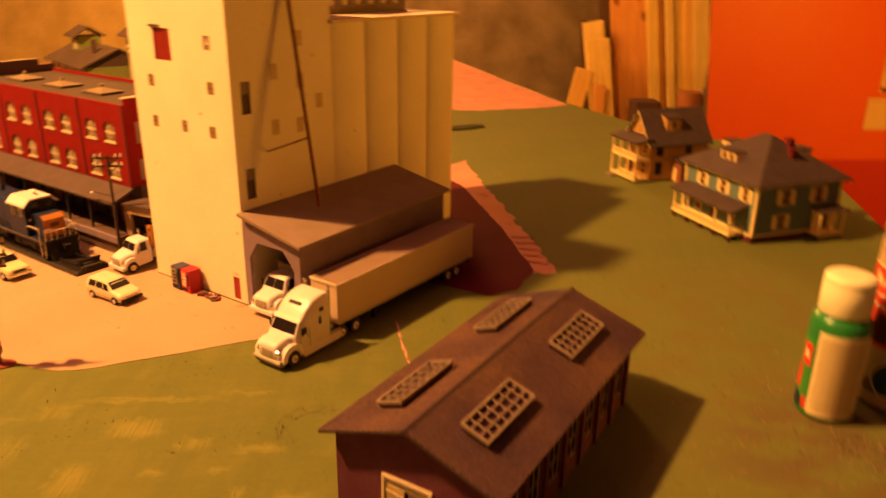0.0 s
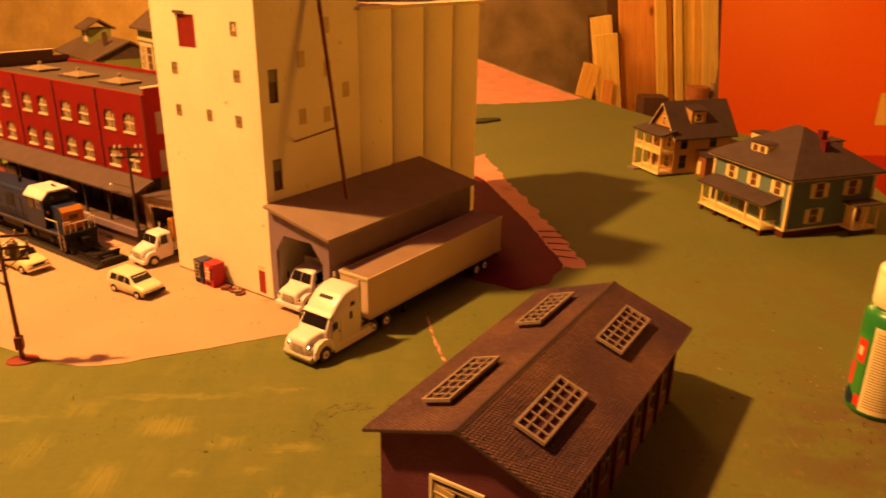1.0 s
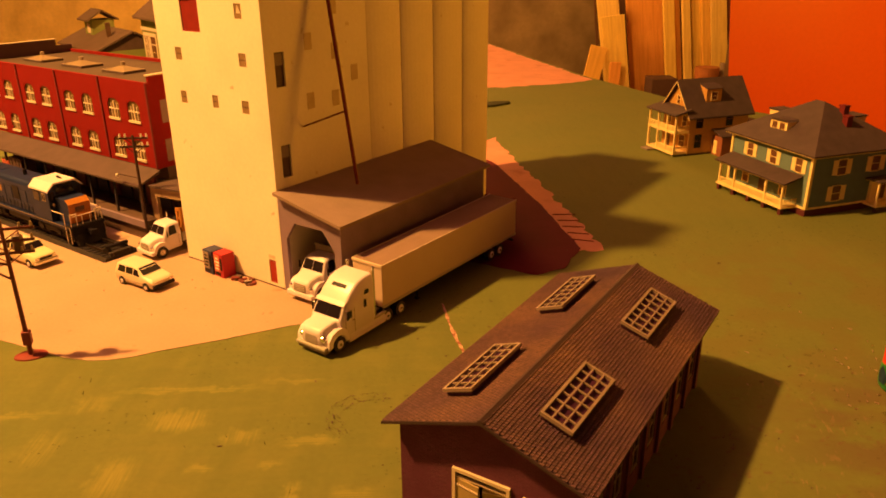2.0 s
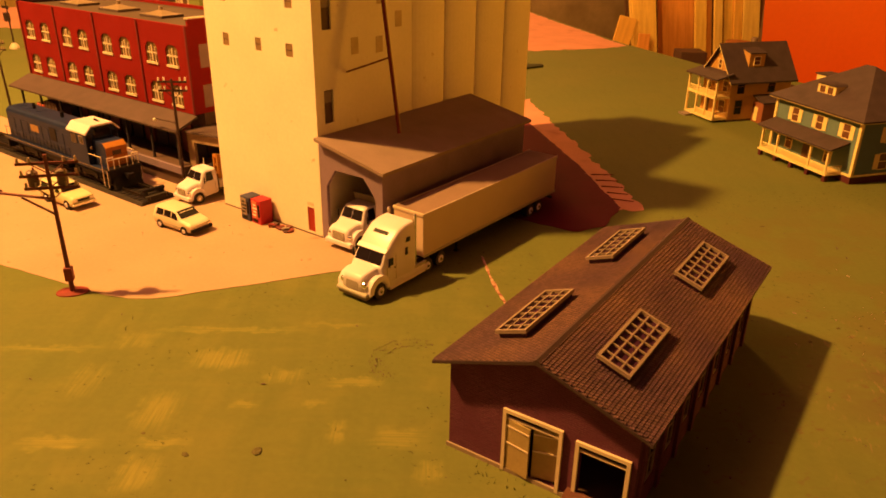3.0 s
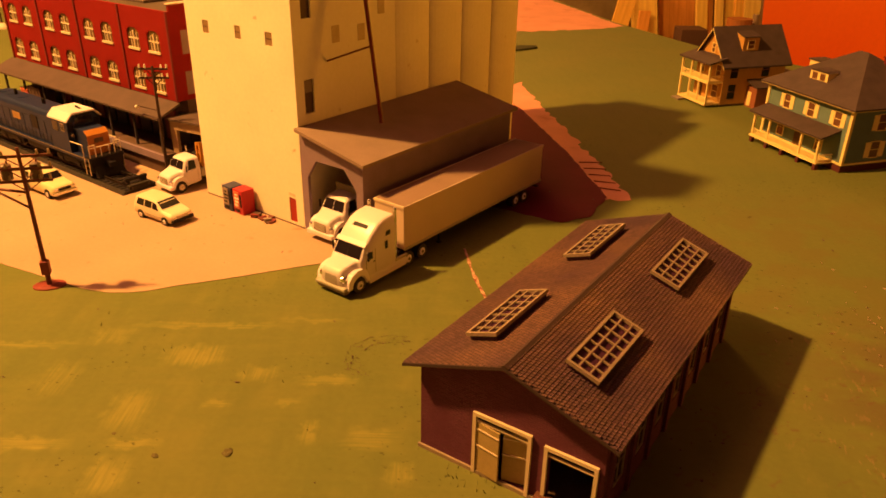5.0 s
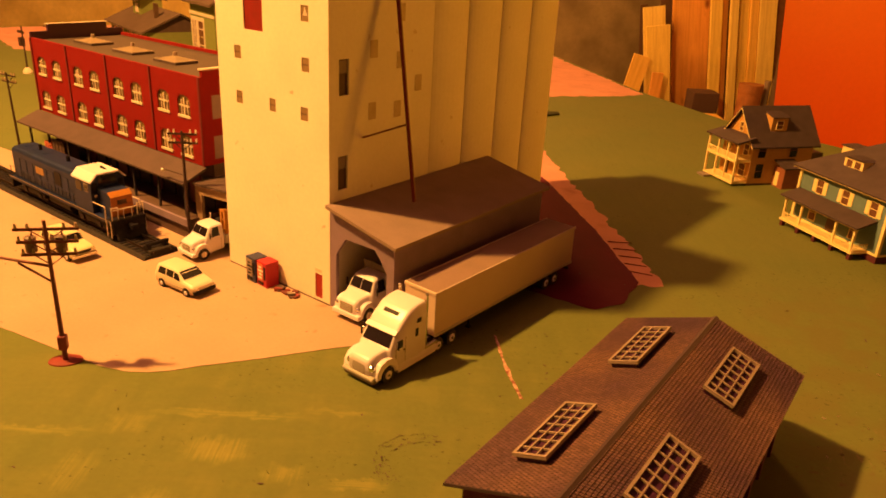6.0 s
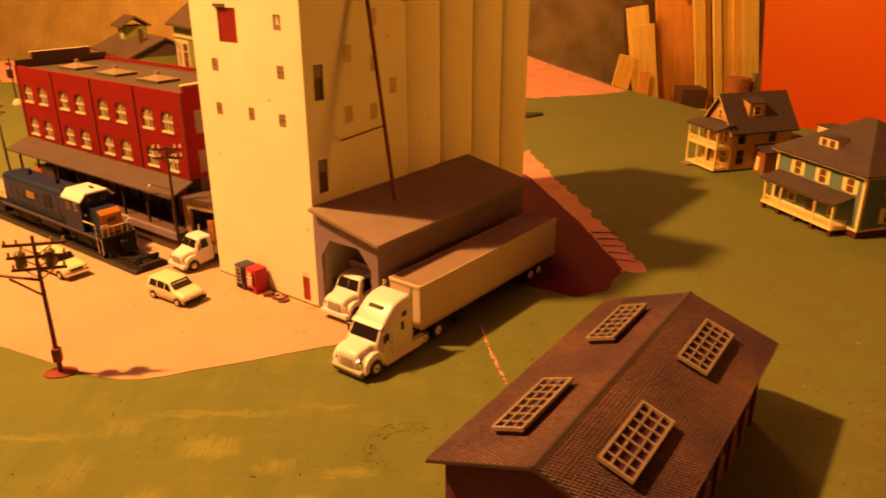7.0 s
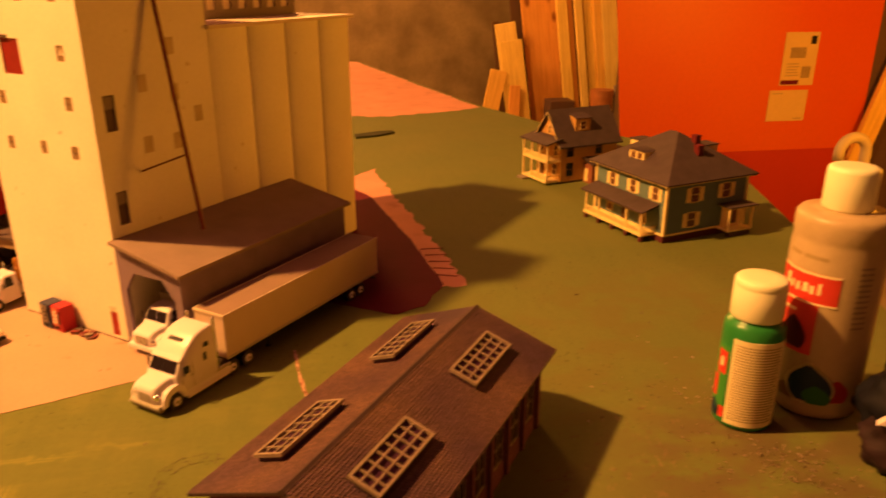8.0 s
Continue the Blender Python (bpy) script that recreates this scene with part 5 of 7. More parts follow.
def semi_tractor():
    t = thing("semi_tractor", "white long-nosed semi tractor with a high sleeper cab", "truck", pose(-0.327, 0.3665, 0.0))
    st = [(0.0000, 0.0084, 0.0066, 0.0080, 0.0148, 0.0172), (0.0016, 0.0098, 0.0080, 0.0062, 0.0160, 0.0192), (0.0060, 0.0106, 0.0090, 0.0055, 0.0172, 0.0208), (0.0140, 0.0118, 0.0106, 0.0050, 0.0186, 0.0224),
          (0.0156, 0.0144, 0.0130, 0.0050, 0.0186, 0.0226), (0.0212, 0.0150, 0.0124, 0.0050, 0.0212, 0.0312), (0.0226, 0.0150, 0.0130, 0.0050, 0.0230, 0.0330), (0.0295, 0.0150, 0.0130, 0.0050, 0.0310, 0.0396),
          (0.0360, 0.0150, 0.0130, 0.0050, 0.0360, 0.0442), (0.0430, 0.0150, 0.0132, 0.0050, 0.0380, 0.0460), (0.0505, 0.0150, 0.0132, 0.0060, 0.0385, 0.0464)]
    body = body_part("body", st, WHITE_GLOSS, t, "white hood, cab and sleeper")
    part("windscreen", screen(st[4], st[5], 0.0012, 0.05, 0.93), GLASS, body)
    part("screen_mid_bar", tube((0, 0.0160, 0.0233), (0, 0.0209, 0.0308), 0.00028, seg=6), BLACK, body)
    part("sun_visor", prism([(0.0198, 0.0312), (0.0202, 0.0306), (0.0228, 0.0328), (0.0226, 0.0336)], -0.0134, 0.0134, "x", bevel=0.0003), WHITE_GLOSS, body, "white sun visor")
    part("roof_light_slot", screen(st[7], st[8], 0.0064, 0.06, 0.44), BLACK, body)
    part("hood_crease", B((-0.0004, 0.0004, 0.0030, 0.0150, 0.0185, 0.0188)), WHITE_GLOSS, body)
    flat = [(a, b, b, d, 0.0, 1.0) for a, b, c, d, e, f in st]
    for s in (-1, 1):
        part("side_window", side_glass(flat, 0.0208, 0.0262, 0.0214, 0.0268, s, 0.0022, 0), GLASS, body)
        part("sleeper_window", side_glass(flat, 0.0392, 0.0420, 0.0238, 0.0298, s), GLASS, body)
        part("upper_window", side_glass(flat, 0.0398, 0.0448, 0.0336, 0.0370, s, 0.001, 0), GLASS, body)
        for y in (0.0196, 0.0290):
            part("door_seam", B((min(s * 0.0149, s * 0.0152), max(s * 0.0149, s * 0.0152), y, y + 0.0002, 0.0098, 0.0280)), CREAM_GREY, body)
        part("door_handle", B((min(s * 0.0150, s * 0.0155), max(s * 0.0150, s * 0.0155), 0.0268, 0.0284, 0.0188, 0.0193)), BLACK, body)
        part("headlight", bulge(s * 0.0094, 0.0022, 0.0128, 0.0030, 0.0024, 0.0026), LAMP_GLASS, body, "bright headlight")
        part("mirror", B((min(s * 0.0162, s * 0.0174), max(s * 0.0162, s * 0.0174), 0.0196, 0.0206, 0.0218, 0.0282), bevel=0.0003), BLACK, body)
        part("mirror_arm", tube((s * 0.0148, 0.0204, 0.0276), (s * 0.0168, 0.0200, 0.0276), 0.0003, seg=6), SILVER, body)
        pipe = part("exhaust_pipe", tube((s * 0.0122, 0.0535, 0.010), (s * 0.0122, 0.0535, 0.0490), 0.0012, seg=12), SILVER, t, "upright chrome exhaust pipe")
        part("pipe_tip", bulge(s * 0.0122, 0.0535, 0.0492, 0.0013, 0.0013, 0.0011), SILVER, pipe)
        part("fuel_tank", tube((s * 0.0115, 0.036, 0.0065), (s * 0.0115, 0.054, 0.0065), 0.0038, seg=16), WHITE_GLOSS, t)
        wheel(t, s * 0.0151, 0.0128, 0.0058, 0.0036)
        for y in (0.066, 0.082):
            wheel(t, s * 0.0145, y, 0.0058, 0.0062)
        wheel_arch_fender(body, s, 0.0125, 0.0110, 0.0069, 0.0176, 0.0092, 0.0153, "swept white front fender")
        part("side_skirt", B((min(s * 0.0118, s * 0.0151), max(s * 0.0118, s * 0.0151), 0.0225, 0.0630, 0.0026, 0.0095), bevel=0.0008), WHITE_GLOSS, body, "white side skirt")
        part("deck_step", B((min(s * 0.0085, s * 0.0150), max(s * 0.0085, s * 0.0150), 0.0500, 0.0640, 0.0095, 0.0112)), SILVER_GREY, body)
    part("grille", prism([(-0.0006, 0.0086), (0.0010, 0.0086), (0.0014, 0.0156), (0.0001, 0.0154)], -0.0058, 0.0058, "x", bevel=0.0005), GRILLE, body, "pale grille")
    for k in range(9):
        part("grille_bar", prism([(-0.0008, 0.0092), (-0.0006, 0.0092), (0.0000, 0.0148), (-0.0002, 0.0148)], -0.0050 + 0.0012 * k, -0.0047 + 0.0012 * k, "x"), SILVER_GREY, body)
    part("bumper", prism([(-0.0016, 0.0052), (0.0044, 0.0052), (0.0044, 0.0080), (-0.0010, 0.0080), (-0.0018, 0.0070)], -0.0138, 0.0138, "x", bevel=0.0007), SILVER_GREY, body, "grey front bumper")
    part("air_dam", B((-0.0130, 0.0130, -0.0004, 0.0046, 0.0026, 0.0052), bevel=0.0005), BUMPER, body, "brown-grey air dam")
    part("chassis", B((-0.0055, 0.0055, 0.050, 0.098, 0.0062, 0.0102)), BLACK, t)
    part("deck_plate", B((-0.013, 0.013, 0.0505, 0.0640, 0.0102, 0.0112)), SILVER_GREY, t)
    part("fifth_wheel", B((-0.007, 0.007, 0.074, 0.088, 0.0102, 0.0118)), BLACK, t)
    return t


GRILLE = mat("pale_grey_grille", (0.48, 0.40, 0.36), 0.4, 0.15)
BUMPER = mat("brown_grey_trim", (0.24, 0.17, 0.14), 0.45, 0.2)
HOIST = mat("hoist_yellow_paint", (0.46, 0.19, 0.035), 0.5, 0.3)
LAMP_GLASS = mat("lamp_glass", (0.92, 0.90, 0.86), 0.16, 0.03, bump=0, metal=1.0)
SILVER_GREY = mat("grey_plastic", (0.42, 0.38, 0.32), 0.4, 0.15)
semi_tractor()


def box_trailer():
    t = thing("box_trailer", "long cream box trailer with a dusty tan roof", "trailer", pose(-0.3285, 0.4295, 0.0, 0, 0, -0.9))
    part("box", B((-0.0143, 0.0143, 0.0, 0.1915, 0.0132, 0.0466), bevel=0.0006), TRAILER_SIDE, t, "cream ribbed trailer box")
    part("roof", B((-0.0138, 0.0138, 0.0008, 0.1907, 0.0466, 0.0472)), TRAILER_ROOF, t, "dusty tan trailer roof")
    part("front_cap", B((-0.0147, 0.0147, -0.0006, 0.0006, 0.0452, 0.0476), bevel=0.0003), CREAM, t)
    for s in (-1, 1):
        part("top_rail", B((s * 0.0145 - 0.0004, s * 0.0145 + 0.0004, 0.0, 0.1915, 0.0450, 0.0474)), TRAILER_SIDE, t)
        part("bottom_rail", B((s * 0.0145 - 0.0004, s * 0.0145 + 0.0004, 0.0, 0.1915, 0.0128, 0.0146)), SILVER_GREY, t)
        part("landing_leg", tube((s * 0.009, 0.048, 0.002), (s * 0.009, 0.048, 0.0132), 0.0009, seg=8), BLACK, t)
        part("landing_foot", B((s * 0.009 - 0.0018, s * 0.009 + 0.0018, 0.0465, 0.0495, 0.0008, 0.002)), BLACK, t)
        for y in (0.151, 0.1645):
            wheel(t, s * 0.0143, y, 0.0058, 0.0062)
        part("rear_door", B((min(s * 0.0003, s * 0.0138), max(s * 0.0003, s * 0.0138), 0.1915, 0.1920, 0.0145, 0.0450)), TRAILER_SIDE, t)
    part("bogie", B((-0.0075, 0.0075, 0.143, 0.173, 0.0070, 0.0132)), BLACK, t)
    part("underframe", B((-0.011, 0.011, 0.006, 0.186, 0.0112, 0.0132)), BLACK, t)
    part("rear_guard", B((-0.013, 0.013, 0.189, 0.1908, 0.0065, 0.0085), (-0.008, -0.007, 0.189, 0.190, 0.0085, 0.0132), (0.007, 0.008, 0.189, 0.190, 0.0085, 0.0132)), BLACK, t)
    return t


TRAILER_SIDE = mat("cream_trailer_side", (0.60, 0.46, 0.37), 0.45, 0.08, 40, 700, 0.04)
TRAILER_ROOF = mat("dusty_trailer_roof", (0.26, 0.170, 0.135), 0.7, 0.2, 40, 700, 0.1)
box_trailer()


def work_truck(label, m, bed):
    """A snub-nosed white work truck with a box bed, a crane bed or the like behind the cab."""
    t = thing("work_truck", label, "truck", m, "white work trucks")
    st = [(0.0000, 0.0082, 0.0064, 0.0085, 0.0140, 0.0160), (0.0014, 0.0096, 0.0078, 0.0066, 0.0150, 0.0178), (0.0050, 0.0104, 0.0088, 0.0060, 0.0160, 0.0194), (0.0120, 0.0116, 0.0104, 0.0060, 0.0176, 0.0212),
          (0.0145, 0.0136, 0.0118, 0.0060, 0.0182, 0.0217), (0.0188, 0.0139, 0.0108, 0.0060, 0.0205, 0.0302), (0.0222, 0.0139, 0.0108, 0.0060, 0.0208, 0.0319), (0.0330, 0.0139, 0.0110, 0.0070, 0.0208, 0.0322)]
    body = body_part("cab", st, WHITE_GLOSS, t, "white hood and cab")
    part("windscreen", screen(st[4], st[5], 0.0010, 0.06, 0.94), GLASS, body)
    for s in (-1, 1):
        part("side_window", side_glass(st, 0.0196, 0.0285, 0.06, 0.82, s, 0.0026, 0), GLASS, body)
        part("headlight", bulge(s * 0.0104, 0.0018, 0.0126, 0.0023, 0.0020, 0.0017), LAMP_GLASS, body)
        part("mirror", B((min(s * 0.0152, s * 0.0166), max(s * 0.0152, s * 0.0166), 0.0165, 0.0173, 0.0205, 0.0268), bevel=0.0003), BLACK, body)
        wheel_arch_fender(body, s, 0.0105, 0.0092, 0.0066, 0.0166, 0.0088, 0.0142, "rounded white fender")
        part("door_seam", B((min(s * 0.0138, s * 0.0141), max(s * 0.0138, s * 0.0141), 0.0300, 0.0302, 0.0080, 0.0205)), CREAM_GREY, body)
        wheel(t, s * 0.0140, 0.0105, 0.0058, 0.0034, rim=CREAM)
        wheel(t, s * 0.0140, 0.0560, 0.0060, 0.0062)
    # White mid bar stands in for a bright mark on the windscreen.
    part("screen_mid_bar", tube((0, 0.0147, 0.0221), (0, 0.0187, 0.0300), 0.0003, seg=6), WHITE_GLOSS, body)
    part("grille", prism([(-0.0007, 0.0092), (0.0008, 0.0092), (0.0012, 0.0158), (-0.0001, 0.0157)], -0.0066, 0.0066, "x", bevel=0.0004), BUMPER, body, "dark grille")
    for k in range(4):
        part("grille_bar", B((-0.0058, 0.0058, -0.0009 + 0.0001 * k, -0.0005 + 0.0001 * k, 0.0100 + 0.0014 * k, 0.0104 + 0.0014 * k)), SILVER_GREY, body)
    part("bumper", B((-0.0138, 0.0138, -0.0016, 0.0026, 0.0046, 0.0084), bevel=0.0009), WHITE_GLOSS, body, "white front bumper")
    part("chassis", B((-0.006, 0.006, 0.010, 0.075, 0.0062, 0.0105)), BLACK, t)
    if bed == "flat":
        part("bed", B((-0.0145, 0.0145, 0.0345, 0.080, 0.0110, 0.0135)), SILVER_GREY, t)
        part("headboard", B((-0.0145, 0.0145, 0.0345, 0.0358, 0.0135, 0.0350), (-0.0150, 0.0150, 0.0340, 0.0363, 0.0350, 0.0366)), SILVER_GREY, t, "grey headboard")
        part("bed_side", B((-0.0145, -0.0135, 0.036, 0.080, 0.0135, 0.0250)), SILVER_GREY, t)
        part("bed_side", B((0.0135, 0.0145, 0.036, 0.080, 0.0135, 0.0250)), SILVER_GREY, t)
    else:
        part("bed", B((-0.0140, 0.0140, 0.0345, 0.072, 0.0110, 0.0200)), SILVER_GREY, t)
        for x in (0.0040, 0.0098):
            part("crane_post", prism([(0.0362, 0.0140), (0.0420, 0.0140), (0.0400, 0.0430), (0.0362, 0.0450)], x, x + 0.0026, "x", bevel=0.0004), HOIST, t, "orange-yellow hoist post")
        for z in (0.0230, 0.0330, 0.0415):
            part("crane_rung", B((0.0066, 0.0098, 0.0368, 0.0392, z, z + 0.0022)), HOIST, t)
        part("crane_arm", prism([(0.036, 0.0425), (0.066, 0.034), (0.066, 0.038), (0.036, 0.0455)], 0.0060, 0.0105, "x"), HOIST, t)
        part("hose_reel", tube((-0.008, 0.042, 0.026), (-0.001, 0.042, 0.026), 0.0055, seg=18), BLACK, t)
        part("air_horn", tube((-0.009, 0.034, 0.031), (-0.009, 0.034, 0.0385), 0.0007, seg=8), SILVER, t)
    return t


work_truck("white work truck with a grey flat bed inside the shed", pose(-0.3925, 0.4205, 0.0004), "flat")
work_truck("white work truck with an orange hoist beside the elevator", pose(-0.5770, 0.4065, 0.0004, 0, 0, -3) @ Matrix.Diagonal((0.92, 0.92, 0.90, 1.0)), "hoist")


def minivan():
    t = thing("minivan", "pale yellow minivan with dark windows parked on the yard", "van", pose(-0.5045, 0.3740, 0.0004, 0, 0, 94) @ Matrix.Diagonal((1.0, 0.95, 0.90, 1.0)))
    st = [(0.0000, 0.0092, 0.0072, 0.0045, 0.0085, 0.0098), (0.0020, 0.0108, 0.0086, 0.0034, 0.0092, 0.0114), (0.0110, 0.0113, 0.0098, 0.0030, 0.0110, 0.0130), (0.0130, 0.0113, 0.0099, 0.0030, 0.0116, 0.0134),
          (0.0210, 0.0113, 0.0090, 0.0030, 0.0120, 0.0198), (0.0260, 0.0113, 0.0090, 0.0030, 0.0120, 0.0206), (0.0440, 0.0113, 0.0090, 0.0030, 0.0120, 0.0206), (0.0485, 0.0111, 0.0086, 0.0032, 0.0118, 0.0196), (0.0505, 0.0104, 0.0090, 0.0040, 0.0110, 0.0125)]
    body = body_part("body", st, IVORY, t, "pale yellow body")
    part("windscreen", screen(st[3], st[4], 0.0008), GLASS, body)
    part("rear_window", screen(st[8], st[7], 0.0010, 0.2, 0.9), GLASS, body)
    for s in (-1, 1):
        for a, b, c, d in ((0.0165, 0.0245, 0.0035, 0.0), (0.0258, 0.0345, 0.0, 0.0), (0.0358, 0.0455, 0.0, 0.0015)):
            part("side_window", side_glass(st, a, b, 0.12, 0.80, s, c, d), GLASS, body)
        part("headlight", B((min(s * 0.0095, s * 0.0055), max(s * 0.0095, s * 0.0055), -0.0002, 0.0016, 0.0072, 0.0092), bevel=0.0004), SILVER, body)
        for y in (0.0095, 0.0410):
            part("fender_arch", tube((s * 0.0103, y, 0.0038), (s * 0.0115, y, 0.0038), 0.0044, seg=20), BLACK, body)
            wheel(t, s * 0.0117, y, 0.0037, 0.0024)
    part("bumper", B((-0.0105, 0.0105, -0.0009, 0.0022, 0.0034, 0.0068), bevel=0.0006), BLACK, body, "dark front bumper")
    for a in (-0.01165, 0.0113):
        part("side_trim", B((a, a + 0.00035, 0.014, 0.036, 0.0060, 0.0066)), SILVER_GREY, body)
    return t


def estate_car():
    t = thing("pickup_wagon", "cream utility wagon with a roof rack on the yard", "car", pose(-0.6330, 0.3440, 0.0004, 0, 0, 92))
    st = [(0.0000, 0.0096, 0.0076, 0.0045, 0.0090, 0.0106), (0.0018, 0.0106, 0.0088, 0.0036, 0.0096, 0.0118), (0.0150, 0.0109, 0.0096, 0.0032, 0.0112, 0.0130), (0.0165, 0.0109, 0.0097, 0.0032, 0.0116, 0.0133),
          (0.0225, 0.0109, 0.0088, 0.0032, 0.0120, 0.0190), (0.0260, 0.0109, 0.0088, 0.0032, 0.0120, 0.0196), (0.0490, 0.0109, 0.0088, 0.0032, 0.0120, 0.0196), (0.0530, 0.0107, 0.0084, 0.0036, 0.0116, 0.0186), (0.0545, 0.0100, 0.0086, 0.0042, 0.0110, 0.0124)]
    body = body_part("body", st, CREAM_PAINT, t, "cream body")
    part("windscreen", screen(st[3], st[4], 0.0008), GLASS, body)
    part("rear_window", screen(st[8], st[7], 0.0010, 0.2, 0.9), GLASS, body)
    for s in (-1, 1):
        for a, b, c in ((0.0190, 0.0270, 0.0030), (0.0285, 0.0370, 0), (0.0385, 0.0500, 0)):
            part("side_window", side_glass(st, a, b, 0.12, 0.80, s, c, 0.001), GLASS, body)
        part("roof_rail", tube((s * 0.007, 0.026, 0.0206), (s * 0.007, 0.049, 0.0206), 0.0004, seg=6), SILVER_GREY, body)
        part("headlight", B((min(s * 0.0098, s * 0.0060), max(s * 0.0098, s * 0.0060), -0.0002, 0.0014, 0.0078, 0.0100), bevel=0.0004), SILVER, body)
        for y in (0.0100, 0.0435):
            part("fender_arch", tube((s * 0.0100, y, 0.0041), (s * 0.0111, y, 0.0041), 0.0047, seg=20), BLACK, body)
            wheel(t, s * 0.0113, y, 0.0040, 0.0024)
    part("grille", B((-0.0055, 0.0055, -0.0004, 0.001, 0.0078, 0.0098)), BLACK, body)
    part("bumper", B((-0.0108, 0.0108, -0.0012, 0.0020, 0.0042, 0.0068), bevel=0.0006), SILVER, body)
    return t


CREAM_PAINT = mat("cream_car_paint", (0.70, 0.61, 0.38), 0.3, 0.08)
minivan()
estate_car()


# ---- railway ----
def track():
    t = thing("railway_track", "dark model railway track with black ties and rails", "railway track")
    xa, xb, yc = -1.60, -0.598, 0.396
    part("roadbed", prism([(yc - 0.019, 0), (yc + 0.019, 0), (yc + 0.0165, 0.0032), (yc - 0.0165, 0.0032)], xa, xb, "x"), ROADBED, t, "dark cinder roadbed")
    for s in (-1, 1):
        y = yc + s * 0.0085
        part("rail", B((xa, xb, y - 0.0009, y + 0.0009, 0.0036, 0.0041), (xa, xb, y - 0.0003, y + 0.0003, 0.0041, 0.0054), (xa, xb, y - 0.0006, y + 0.0006, 0.0054, 0.0061)), RAIL, t, "dull steel rail")
    me = None
    for k in range(int((xb - xa) / 0.0068)):
        x = xb - 0.003 - 0.0068 * k
        if me is None:
            ob = part("tie", B((-0.0016, 0.0016, yc - 0.0150, yc + 0.0150, 0.0018, 0.0038)), BLACK, t)
            me = ob.data
        else:
            ob = new("tie", me)
            ob.parent = t
        ob.location = (x, 0, 0)
    return t


ROADBED = mat("dark_roadbed", (0.030, 0.021, 0.017), 0.85, 0.4, 200, 1500, 0.6)
RAIL = mat("dull_rail", (0.09, 0.06, 0.05), 0.35, 0.2, metal=0.8)
track()


def locomotive():
    """A road switcher: long hood to the rear, cab, and a low orange nose at the front."""
    t = thing("locomotive", "navy blue diesel locomotive with white cab roof and orange nose", "locomotive", pose(-0.646, 0.396, 0.0061, 0, 0, 90))
    # local y runs rearwards from the front coupler
    deck = part("deck", B((-0.0172, 0.0172, 0.003, 0.202, 0.0135, 0.0165)), NAVY, t, "blue deck with a pale edge")
    for s in (-1, 1):
        part("deck_edge", B((s * 0.0174 - 0.0004, s * 0.0174 + 0.0004, 0.003, 0.202, 0.0162, 0.0166)), SILL, deck)
    part("fuel_tank", prism([(-0.013, 0.0045), (0.013, 0.0045), (0.0155, 0.0085), (0.0150, 0.0135), (-0.0150, 0.0135), (-0.0155, 0.0085)], 0.082, 0.122, "y"), BLACK, t)
    for y in (0.046, 0.160):
        b = part("bogie", B((-0.0135, 0.0135, y - 0.024, y + 0.024, 0.0042, 0.0100), (-0.006, 0.006, y - 0.010, y + 0.010, 0.0100, 0.0135), bevel=0.0008), BLACK, t, "black wheel truck")
        for k in (-0.0155, 0.0155):
            part("axle_box", B((-0.0145, 0.0145, y + k - 0.003, y + k + 0.003, 0.0040, 0.0085)), BLACK, b)
            part("wheelset", tube((-0.0092, y + k, 0.0056), (0.0092, y + k, 0.0056), 0.0056, seg=20), RAIL, b)
    hood = part("long_hood", prism([(-0.0142, 0.0165), (0.0142, 0.0165), (0.0142, 0.0440), (0.0130, 0.0466), (0.0104, 0.0482), (0.0, 0.0488), (-0.0104, 0.0482), (-0.0130, 0.0466), (-0.0142, 0.0440)], 0.064, 0.194, "y"), NAVY, t, "navy long hood")
    for k in range(9):
        y = 0.0665 + 0.0140 * k
        for s in (-1, 1):
            part("hood_door", B((s * 0.0144 - 0.0002, s * 0.0144 + 0.0002, y, y + 0.0120, 0.0185, 0.0390)), NAVY, hood)
    part("hood_sign", B((0.0146, 0.0149, 0.128, 0.144, 0.0310, 0.0380)), YELLOW_SIGN, hood, "small yellow panel")
    part("hood_sign", B((-0.0149, -0.0146, 0.128, 0.144, 0.0310, 0.0380)), YELLOW_SIGN, hood, "small yellow panel")
    for s in (-1, 1):
        part("hood_grille", B((s * 0.0147 - 0.0002, s * 0.0147 + 0.0002, 0.094, 0.106, 0.0280, 0.0410)), CREAM_GREY if s > 0 else BLACK, hood)
    for y in (0.168, 0.184, 0.146):
        part("roof_fan", tube((0, y, 0.0483), (0, y, 0.0490), 0.0050, seg=24), NAVY, hood)
    part("exhaust", tube((0, 0.104, 0.048), (0, 0.104, 0.0540), 0.0018, seg=12), BLACK, hood)
    part("exhaust", tube((0, 0.160, 0.048), (0, 0.160, 0.0545), 0.0016, seg=12), BLACK, hood)
    part("rear_light", B((-0.003, 0.003, 0.194, 0.1952, 0.040, 0.043)), CREAM, hood)
    cab = part("cab", prism([(-0.0166, 0.0165), (0.0166, 0.0165), (0.0166, 0.0462), (0.0105, 0.0522), (-0.0105, 0.0522), (-0.0166, 0.0462)], 0.034, 0.064, "y"), NAVY, t, "navy cab")
    roof = part("cab_roof", prism([(-0.0176, 0.0460), (-0.0108, 0.0524), (0.0108, 0.0524), (0.0176, 0.0460), (0.0176, 0.0474), (0.0110, 0.0540), (-0.0110, 0.0540), (-0.0176, 0.0474)], 0.0310, 0.0655, "y"), WHITE_GLOSS, t, "white cab roof")
    part("horn", tube((0.003, 0.040, 0.0535), (0.003, 0.048, 0.0550), 0.0012, seg=8), BLACK, roof)
